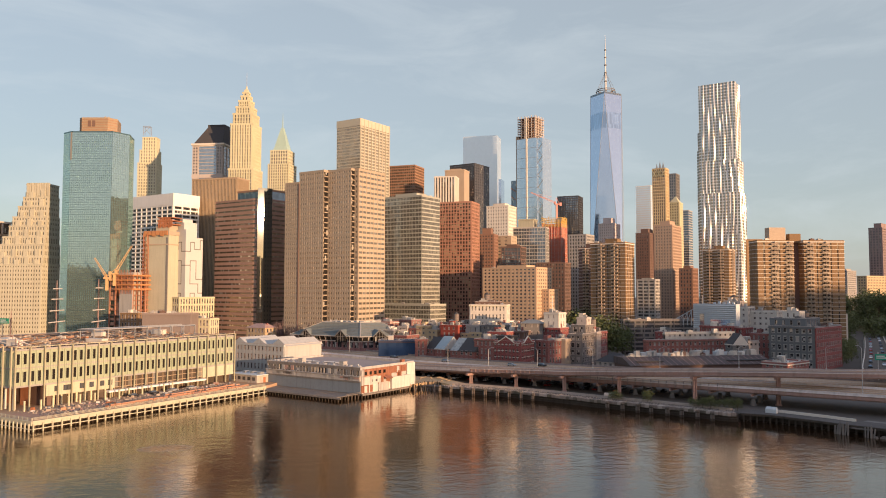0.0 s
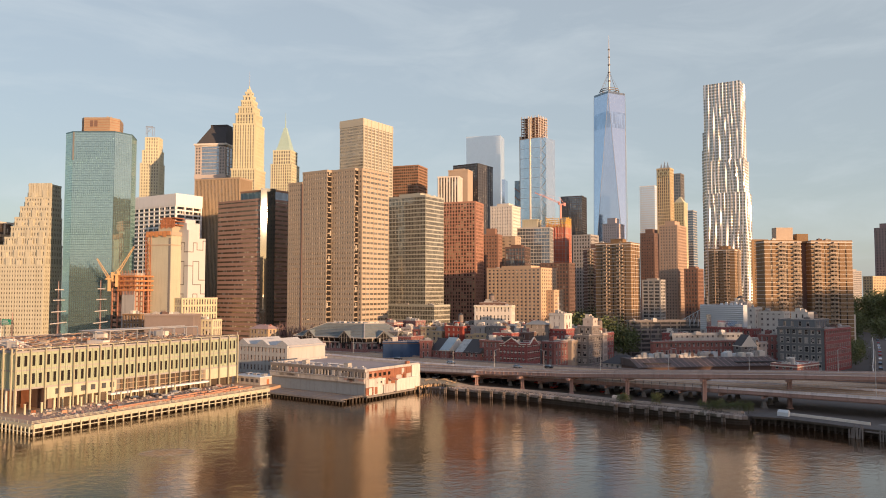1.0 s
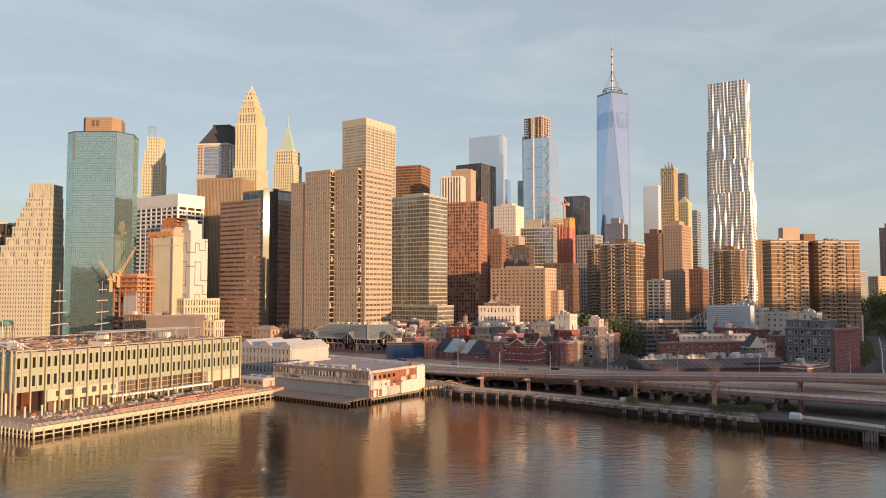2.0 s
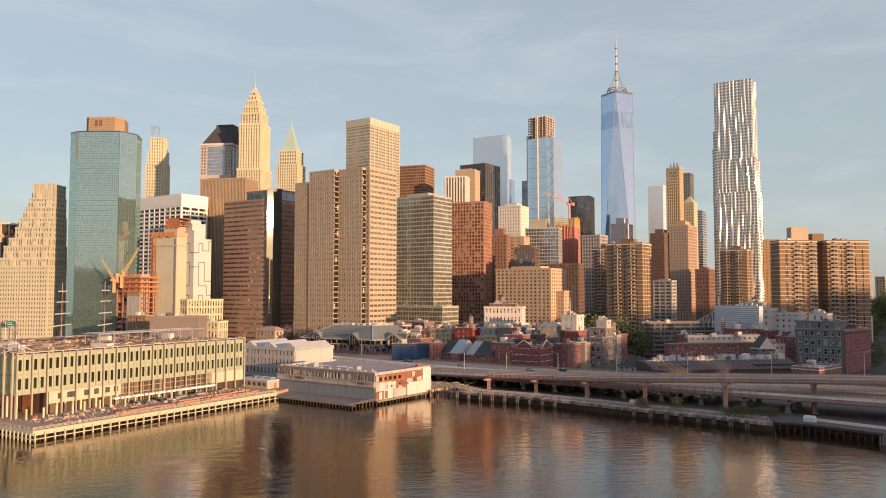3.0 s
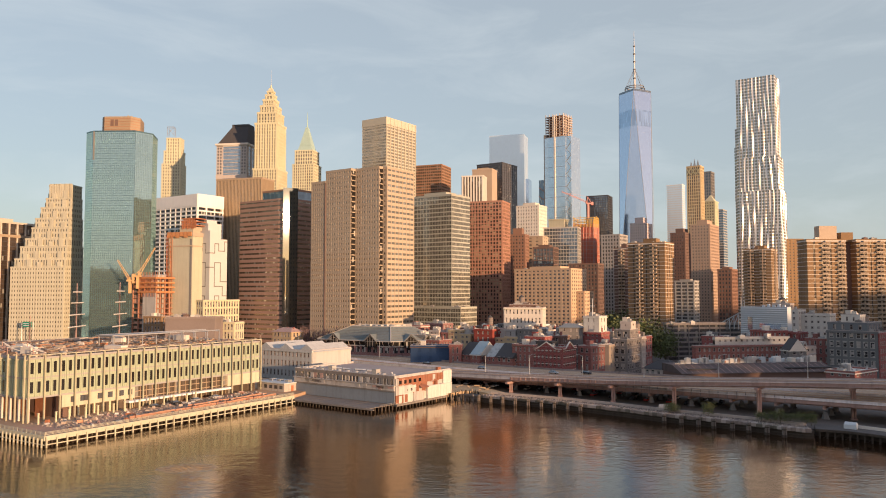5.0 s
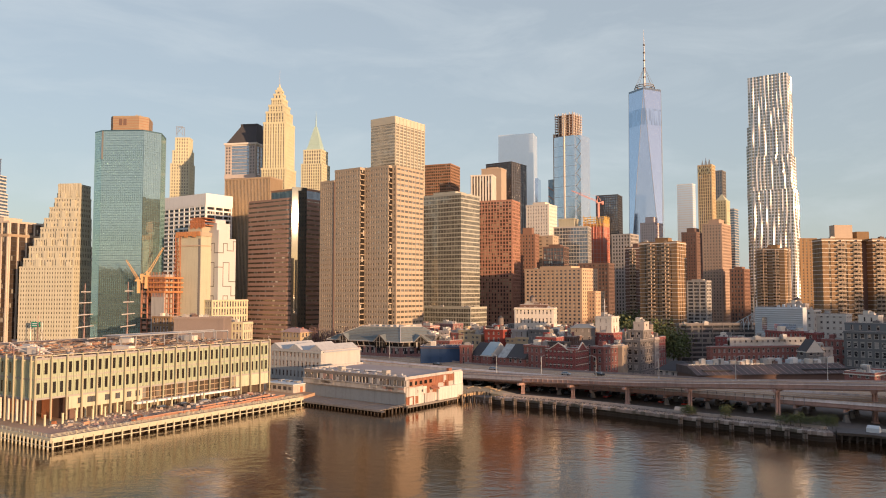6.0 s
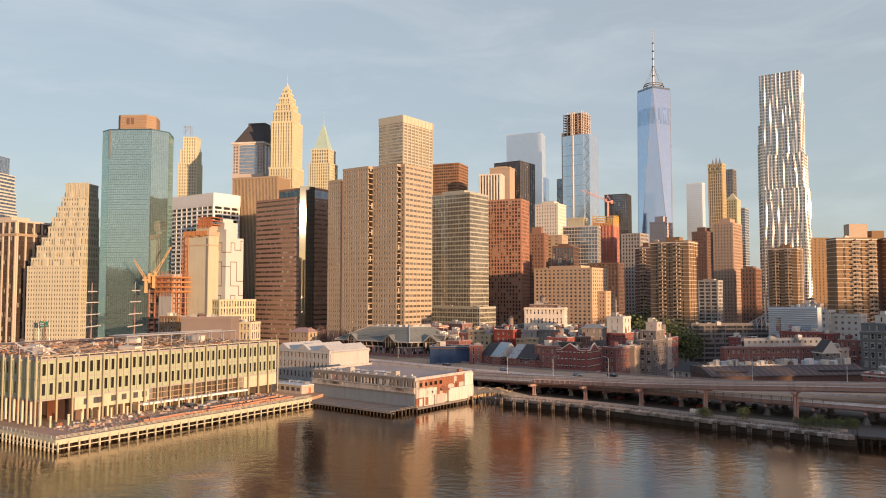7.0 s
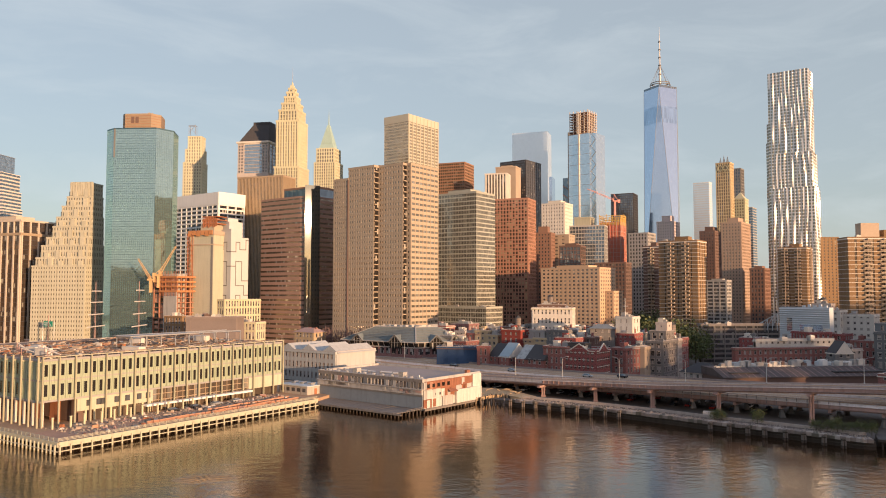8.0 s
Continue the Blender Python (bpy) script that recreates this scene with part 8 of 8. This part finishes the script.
RW, BANK = 27.0, 2.4      # the carriageway is banked towards the river
R_WIDE = [1.85, 1.85, 1.85, 1.65, 1.3, 1.0, 1.0, 1.0, 1.0, 1.0, 1.0, 1.0]
part("deck", sweep(road_line, [(0, -0.9), (RW, BANK - 0.9), (RW, BANK), (0, 0)], R_WIDE), ROADC, fdr, "worn brownish concrete carriageway")
MAUVE = masonry("mauve_brown_concrete", (0.3, 0.245, 0.23), stain=0.35, amount=0.4)
LEDGE = masonry("pale_rose_concrete_ledge", (0.7, 0.63, 0.6), stain=0.3, amount=0.35)
part("fascia", sweep(road_line, [(-0.1, -1.35), (0.15, -1.35), (0.15, -0.1), (-0.1, -0.1)]), STEELP, fdr, "dark brown steel fascia")
part("deck_edge", sweep(road_line, [(-0.45, -0.1), (0.15, -0.1), (0.15, 0.14), (-0.45, 0.14)]), LEDGE, fdr)
part("parapet", sweep(road_line, [(-0.2, 0.14), (0.15, 0.14), (0.15, 0.7), (-0.2, 0.7)]), LEDGE, fdr)
part("parapet_cap", sweep(road_line, [(-0.28, 0.7), (0.2, 0.7), (0.2, 0.84), (-0.28, 0.84)]), LEDGE, fdr)
part("parapet", sweep(road_line, [(RW - .15, BANK - 1.3), (RW + .25, BANK - 1.3), (RW + .25, BANK + 0.8), (RW - .15, BANK + 0.8)], R_WIDE), MAUVE, fdr)
part("median", sweep(road_line, [(RW / 2 - .25, BANK / 2 - .1), (RW / 2 + .25, BANK / 2), (RW / 2 + .1, BANK / 2 + 0.8), (RW / 2 - .1, BANK / 2 + 0.8)], R_WIDE), LEDGE, fdr)
for u in (3.8, 7.2, 10.4, 16.6, 19.8, 23.2):
    part("lane_line", sweep(road_line, [(u, BANK * u / RW + 0.004), (u + .16, BANK * (u + .16) / RW + 0.004), (u + .16, BANK * (u + .16) / RW + 0.012), (u, BANK * u / RW + 0.012)], R_WIDE), PALE, fdr)
for u in (2.0, 8, 14, 20, 25):
    part("girder", sweep(road_line, [(u, -2.0), (u + .5, -2.0), (u + .5, -0.9), (u, -0.9)]), STEELP, fdr)
for k in range(33):
    p, d = along(road_line, 150 + k * 16.0)
    o = Vector((-d.y, d.x, 0))
    part("crossbeam", Shape().beam(p + o * 1 + Vector((0, 0, -2.5)), p + o * 26 + Vector((0, 0, -2.5)), 0.9, 1.0), STEELP, fdr)
    for u in (3, 13, 23):
        c = p + o * u
        part("pier", Shape().prism(rect(c.x - .75, c.y - .75, c.x + .75, c.y + .75), 1.2, 4.1 - 1.0).prism(rect(c.x - 1.0, c.y - 1.0, c.x + 1.0, c.y + 1.0), 1.2, 2.0).prism(rect(c.x - .55, c.y - .55, c.x + .55, c.y + .55), 3.0, 4.0), DCONC, fdr)
fpost = Shape().box(-.1, -.42, -.2, .1, -.22, 1.4).box(-.16, -.2, -1.3, .16, -.08, -.1).mesh("parapet_post", MAUVE)
for k in range(95):
    p, d = along(road_line, 330 + k * 3.4)
    ob = part("parapet_post", fpost, MAUVE, fdr, at=tuple(p))
    ob.rotation_euler = (0, 0, math.atan2(d.y, d.x))
part("parapet_bar", sweep(road_line, [(-.4, 1.3), (-.3, 1.3), (-.3, 1.4), (-.4, 1.4)]), MAUVE, fdr)
ramp_line = [(-60, 415, 6.5), (-16, 382, 7.0), (13, 357, 8.4), (33, 343, 9.3), (52.5, 328, 10.3), (73, 313.5, 11.7), (99, 297, 13.5), (125, 285, 14.6), (150, 277, 15.0), (185, 273, 15.2), (240, 276, 15.2), (340, 290, 15.2)]
ramp = thing("road_ramp", "rising brown steel road ramp on single columns", "road", 0, 0, 0, 0, kind="structure")
part("deck", sweep(ramp_line, [(0, -0.8), (9, -0.8), (9, 0), (0, 0)]), ROADC, ramp)
RAMPC = masonry("rose_brown_ramp_concrete", (0.38, 0.31, 0.285), stain=0.3)
part("fascia", sweep(ramp_line[2:], [(-0.1, -1.3), (0.15, -1.3), (0.15, -0.15), (-0.1, -0.15)]), STEELP, ramp, "brown painted steel fascia girder")
part("fascia", sweep(ramp_line[:3], [(-0.1, -1.1), (0.15, -1.1), (0.15, -0.15), (-0.1, -0.15)]), LEDGE, ramp, "pale concrete fascia")
part("bottom_flange", sweep(ramp_line, [(-0.4, -1.45), (0.3, -1.45), (0.3, -1.3), (-0.4, -1.3)]), RAMPC, ramp)
part("deck_edge", sweep(ramp_line, [(-0.4, -0.15), (0.15, -0.15), (0.15, 0.1), (-0.4, 0.1)]), LEDGE, ramp)
part("parapet", sweep(ramp_line, [(-0.2, 0.1), (0.15, 0.1), (0.15, 0.62), (-0.2, 0.62)]), RAMPC, ramp)
part("parapet", sweep(ramp_line, [(8.85, -1.1), (9.2, -1.1), (9.2, 0.75), (8.85, 0.75)]), RAMPC, ramp)
stiff = Shape().box(-.09, -.3, -1.3, .09, -.08, -.15).mesh("stiffener", STEELP)
for k in range(95):
    p, d = along(ramp_line, 94 + k * 2.4)
    ob = part("stiffener", stiff, STEELP, ramp, at=tuple(p))
    ob.rotation_euler = (0, 0, math.atan2(d.y, d.x))
for u in (0.8, 7.6):
    part("girder", sweep(ramp_line[1:], [(u, -2.1), (u + .4, -2.1), (u + .4, -0.8), (u, -0.8)]), STEELP, ramp)
for x, y, zt in ((13.5, 358, 8.4), (33.5, 345, 9.3), (53, 330, 10.3), (73.5, 315.5, 11.7), (99.5, 299, 13.5), (128, 289, 14.65), (172, 279, 15.1)):
    c_ = part("column", Shape().prism(rect(x - .72, y - .5, x - .18, y + .5), 1.3, zt - 2.4).prism(rect(x + .18, y - .5, x + .72, y + .5), 1.3, zt - 2.4).prism(rect(x - .2, y - .1, x + .2, y + .1), 1.3, zt - 2.4).prism(rect(x - .95, y - .95, x + .95, y + .95), 1.3, 2.0), STEELP, ramp)
    part("column_head", Shape().beam((x - 2.2, y - 3.0, zt - 2.5), (x + 4.0, y + 5.4, zt - 2.5), 1.2, 0.9), STEELP, c_)
rr = random.Random(12)
studs = Shape()
for k in range(90):
    p, d = along(ramp_line, 60 + k * 3.0)
    studs.box(p.x - .07, p.y - .07, p.z + .55, p.x + .07, p.y + .07, p.z + 1.15)
part("rail_stud_row", studs, STEELP, ramp, kind="stuff")
part("hand_rail", sweep(ramp_line, [(-0.12, 1.08), (0.0, 1.08), (0.0, 1.18), (-0.12, 1.18)]), LEDGE, ramp)


def street_lamp(x, y, z, turn, h=9.5, arm=2.4):
    th = thing("street_lamp", "tall grey steel street lamp with a curved arm", "street lamp", x, y, turn, z, "street lamps")
    part("pole", Shape().tube((0, 0, 0), (0, 0, h - 1), 0.14, 0.09, 8).tube((0, 0, 0), (0, 0, 0.5), 0.24, 0.2, 8), GALV, th)
    sh = Shape()
    for k in range(4):
        a, b = k / 4, (k + 1) / 4
        sh.tube((arm * a, 0, h - 1 + math.sin(a * 1.57)), (arm * b, 0, h - 1 + math.sin(b * 1.57)), 0.07, 0.07, 6)
    arm_ = part("arm", sh, GALV, th)
    part("lantern", Shape().prism(rect(arm - .1, -.18, arm + .75, .18), h - .12, h + .08, rect(arm, -.1, arm + .6, .1)), GREY, arm_)


for s0, side in ((72, 0), (98, 0), (124, 0), (152, 0), (182, 0), (214, 0), (246, 0)):
    p, d = along(ramp_line, s0)
    o = Vector((-d.y, d.x, 0))
    q_ = p + o * 8.9
    street_lamp(q_.x, q_.y, p.z + 0.6, 33 + 180 * (s0 % 4 == 0), 9.0)
for s0 in (366, 398, 430, 300, 330):
    p, d = along(road_line, s0)
    o = Vector((-d.y, d.x, 0))
    q_ = p + o * (RW - 0.1)
    street_lamp(q_.x, q_.y, p.z + BANK + 0.5, 120, 10.0)

street_lamp(148.5, 268.0, 6.9, 200, 19.0, 1.3)
# cars on the roads and parked beneath
spots = []
for k, (s0, u) in enumerate(((352, 20), (380, 6), (402, 22), (425, 10), (470, 19), (505, 18), (545, 18.5), (560, 22), (590, 5.5), (610, 20), (310, 21), (340, 9))):
    p, d = along(road_line, s0)
    o = Vector((-d.y, d.x, 0))
    q_ = p + o * u
    spots.append((q_.x, q_.y, -math.degrees(math.atan2(d.y, d.x)), p.z - 6.3 + BANK * u / RW))
cars_along(spots, 6.31, 2)
spots = []
for k in range(46):
    p, d = along(road_line, 440 + (k % 23) * 8.2 + rc.uniform(-2, 2))
    o = Vector((-d.y, d.x, 0))
    q_ = p + o * ((5.5 if k < 23 else 17.5) + rc.uniform(-.4, .4))
    spots.append((q_.x, q_.y, 33 + 90 + rc.uniform(-4, 4)))
cars_along(spots, 1.5, 3)
spots = [(180 + k * 3.1, 405 + (k % 5) * 6.0 + k * 4, rc.uniform(20, 40)) for k in range(26)]
cars_along(spots, 1.5, 4)
spots = [(98 + k * 3.0, 424 + k * 4.6, 33 + 90 + rc.uniform(-4, 4)) for k in range(7)] + [(105 + k * 3.0, 420 + k * 4.6, 33 + 90 + rc.uniform(-4, 4)) for k in range(6)]
cars_along(spots, 1.5, 6)
jb = thing("concrete_barrier", "pale concrete road barrier beside the quay", "barrier", 88, 278, 33, 1.5, "concrete barriers")
part("body", Shape().add([(-1.9, -.3, 0), (1.9, -.3, 0), (1.9, .3, 0), (-1.9, .3, 0), (-1.9, -.12, .85), (1.9, -.12, .85), (1.9, .12, .85), (-1.9, .12, .85)], [(3, 2, 1, 0), (4, 5, 6, 7), (0, 1, 5, 4), (1, 2, 6, 5), (2, 3, 7, 6), (3, 0, 4, 7)]), LEDGE, jb)
for k in range(22):
    p, d = along([(4, 352, 0), (21, 339, 0), (42, 322, 0), (64, 304, 0), (98, 281, 0), (160, 234, 0)], 4 + k * 6.4)
    copy_thing(jb, pose(p.x, p.y, 1.5, 0, 0, math.degrees(math.atan2(d.y, d.x)) + rc.uniform(-2, 2)))
simple("utility_hut", "small white rounded utility hut", "hut", Shape().prism(rect(-1.8, -1.1, 1.8, 1.1), 0, 1.3).prism(rect(-1.8, -1.1, 1.8, 1.1), 1.3, 2.0, rect(-1.6, -.5, 1.6, .5)), PALEBL, 114.2, 263.5, 40, 3.0)
simple("utility_hut", "white cylindrical tank beside the quay", "tank", Shape().tube((-1.8, 0, 1.4), (1.8, 0, 1.4), 1.3, 1.3, 12).box(-1.6, -.8, 0, -1.2, .8, 1), WHITEM, 67.0, 305.0, 33, 1.5)

# road to the north-west between the trees, with a green sign on a gantry
tagged(part("street", Shape().add([(150, 330, 1.54), (205, 330, 1.54), (640, 1100, 1.54), (560, 1100, 1.54)], [(0, 1, 2, 3)]), ASPH, None), "grey street leading inland between trees", "road", kind="structure")
up = [(196, 352, 5.0), (222, 400, 5.0), (268, 480, 5.0), (330, 590, 5.0), (380, 680, 5.0)]
via = thing("street_viaduct", "curved approach road with low pale parapets", "road", 0, 0, 0, 0, kind="structure")
part("deck", sweep(up[::-1], [(0, -1), (14, -1), (14, 0), (0, 0)]), ASPH, via)
part("parapet", sweep(up[::-1], [(13.8, -1), (14.2, -1), (14.2, 1), (13.8, 1)]), PALE, via)
part("parapet", sweep(up[::-1], [(-.2, -1), (.2, -1), (.2, 1), (-.2, 1)]), PALE, via)
for k in range(9):
    p, d = along(up, 8 + k * 40)
    part("pier", Shape().prism(rect(p.x - 1, p.y - 1, p.x + 1, p.y + 1), 1.4, p.z - .9), CONC, via)
spots = []
for k in range(20):
    p, d = along(up[::-1], 20 + k * 16.0)
    o = Vector((-d.y, d.x, 0))
    q_ = p + o * (3.5 if k % 2 else 10)
    spots.append((q_.x, q_.y, -math.degrees(math.atan2(d.y, d.x))))
cars_along(spots, 5.01, 5)
sg = thing("road_sign", "green motorway sign on a steel post", "road sign", 190.0, 330.0, 0, 1.5)
part("post", Shape().tube((0, 0, 0), (0, 0, 17), 0.25, 0.2), GALV, sg)
part("arm", Shape().beam((0, 0, 15.5), (5, 0, 15.5), 0.25), GALV, sg)
face = part("sign_face", Shape().box(-1.5, -0.35, 13.6, 4.2, -0.15, 16.2), SIGNG, sg)
part("writing_bar", Shape().box(-1.0, -0.38, 15.1, 2.6, -0.36, 15.5).box(-1.0, -0.38, 14.3, 3.4, -0.36, 14.7), WHITE, face)

sgl = thing("road_sign", "green overhead road sign on a steel gantry", "road sign", -353.0, 608.0, 25, 6.3)
part("post", Shape().tube((-7, 0.6, 0), (-7, 0.6, 16), 0.3, 0.25).tube((7, 0.6, 0), (7, 0.6, 16), 0.3, 0.25), GALV, sgl)
part("beam", Shape().box(-7.2, 0.4, 15.2, 7.2, 0.8, 15.7).box(-7.2, 0.4, 12.6, 7.2, 0.8, 12.9), GALV, sgl)
fc = part("sign_face", Shape().box(-5.4, 0.05, 12, 5.4, 0.25, 16.2), SIGNG, sgl)
part("writing_bar", Shape().box(-4.4, 0.0, 14.4, 2.0, 0.04, 15.1).box(-4.4, 0.0, 12.9, 3.8, 0.04, 13.6), WHITE, fc)

# ---------------------------------------------------------------- trees


def tree(x, y, z, h, r, seed, label):
    """Tapered trunk with limbs and a crown of many small leaf clumps, uneven and open."""
    rt = random.Random(seed)
    th = thing("tree", label, "tree", x, y, 0, z, "trees")
    tr = Shape().tube((0, 0, 0), (0.1, 0.05, h * 0.45), 0.32, 0.2, 8)
    tips = []
    for k in range(9):
        a, e = rt.uniform(0, 6.28), rt.uniform(0.35, 0.95)
        b = Vector((0.1, 0.05, h * rt.uniform(0.28, 0.45)))
        t = b + Vector((math.cos(a) * r * e, math.sin(a) * r * e, h * rt.uniform(0.2, 0.45)))
        tr.tube(b, t, 0.13, 0.04, 6)
        tips.append(t)
    part("trunk", tr, BARK, th)
    cr = Shape()
    for k in range(900):
        if k % 3:
            c = rt.choice(tips) + Vector((rt.gauss(0, r * .28), rt.gauss(0, r * .28), rt.gauss(0, h * .13)))
        else:
            a, e = rt.uniform(0, 6.28), r * math.sqrt(rt.random())
            c = Vector((math.cos(a) * e, math.sin(a) * e, h * (0.2 + 0.77 * rt.random() * (1 - (e / r) ** 2 * .55))))
        s = rt.uniform(0.3, 0.62) * (r / 4.5) ** 0.5
        n1 = Vector((rt.gauss(0, 1), rt.gauss(0, 1), rt.gauss(0, 1))).normalized()
        n2 = n1.orthogonal().normalized()
        n3 = n1.cross(n2)
        cr.add([c + n2 * s, c + n3 * s * .7, c - n2 * s, c - n3 * s * .7 + n1 * s * .3], [(0, 1, 2, 3)])
    part("crown", cr, LEAF, th)
    return th


def bare_tree(x, y, h, seed):
    """A leafless street tree: trunk, limbs and fine upright twigs."""
    rt = random.Random(seed)
    th = thing("bare_tree", "leafless mauve-brown street tree", "tree", x, y, 0, 1.5, "leafless trees")
    tr, tw = Shape().tube((0, 0, 0), (0.1, 0.1, h * 0.4), 0.35, 0.22, 7), Shape()
    for k in range(11):
        a = rt.uniform(0, 6.28)
        b = Vector((0.1, 0.1, h * rt.uniform(0.25, 0.4)))
        t = b + Vector((math.cos(a), math.sin(a), 0)) * rt.uniform(1.5, h * .24) + Vector((0, 0, h * rt.uniform(0.25, 0.45)))
        tr.tube(b, t, 0.14, 0.05, 5)
        for m_ in range(16):
            q = b.lerp(t, rt.uniform(0.3, 1.0))
            tw.beam(q, q + Vector((rt.gauss(0, 1.0), rt.gauss(0, 1.0), rt.uniform(0.6, h * .2))), 0.09)
    part("trunk", tr, BARK, th)
    part("twigs", tw, TWIG, th)


TWIG = masonry("mauve_twigs", (0.2, 0.13, 0.12))
for k in range(9):
    bare_tree(-118 + 4.6 * k, 508 - 0.9 * k + 3 * (k % 2), 22.5 + 1.5 * (k % 3), 60 + k)
tagged(part("park_ground", Shape().prism([(430, 740), (640, 740), (760, 1010), (500, 1010)], 1.2, 13.0, [(450, 775), (640, 775), (740, 990), (520, 990)]), masonry("park_soil", (0.1, 0.09, 0.05)), None),
              "raised ground of a park beside the road", "ground", kind="structure")
base_trees = [tree(95 + 6 * k, 618 - 5 * k, 1.5, 15 + k, 6 + k * .3, 20 + k, "broad green street tree in spring leaf") for k in range(4)]
rtt = random.Random(33)
tree_spots = [(106, 492, 1.5), (113, 489, 1.35), (101, 500, 1.55), (118, 497, 1.2), (92, 545, 1.7), (100, 538, 1.5), (84, 556, 1.4), (112, 545, 1.35), (106, 560, 1.5), (110, 668, 1.35), (118, 676, 1.5), (126, 672, 1.55), (134, 680, 1.5), (141, 672, 1.4), (112, 612, 1.0), (122, 606, 1.1), (140, 590, .9), (148, 560, .9), (158, 552, .9), (132, 540, .8), (168, 560, .8), (196, 640, .9), (208, 640, .9), (176, 600, .8), (140, 566, .8)]
tree_spots += [((440 + k * 14) * (0.528 + 0.006 * (k % 3)), 440 + k * 14, rtt.uniform(.5, .65)) for k in range(13)]
tree_spots += [(rtt.uniform(350, 520), rtt.uniform(640, 800), rtt.uniform(1.0, 1.4)) for k in range(42)]
park_spots = [(rtt.uniform(448, 640), rtt.uniform(780, 900), rtt.uniform(1.4, 1.9)) for k in range(52)]
tree_spots += [(rtt.uniform(410, 600), rtt.uniform(800, 950), rtt.uniform(1.1, 1.5)) for k in range(20)]
for k, (x, y, s) in enumerate(park_spots):
    t_ = copy_thing(base_trees[k % 4], pose(x, y, 12.9, 0, 0, rtt.uniform(0, 360)))
    t_.scale = (s, s, s)
for k, (x, y, s) in enumerate(tree_spots):
    t_ = copy_thing(base_trees[k % 4], pose(x, y, 1.5, 0, 0, rtt.uniform(0, 360)))
    t_.scale = (s, s, s)
for k, (x, y) in enumerate(((66.5, 297), (68.5, 296), (78, 289), (92.5, 279), (95, 277.5), (97.5, 276), (100, 274.5), (103, 273), (105.5, 271.5))):
    t_ = copy_thing(base_trees[k % 4], pose(x, y, 2.4, 0, 0, k * 70))
    t_.scale = (0.3, 0.3, 0.2 + 0.04 * (k % 3))
    tagged(t_, "low green shrub growing beside the quay", "shrub", "shrubs")
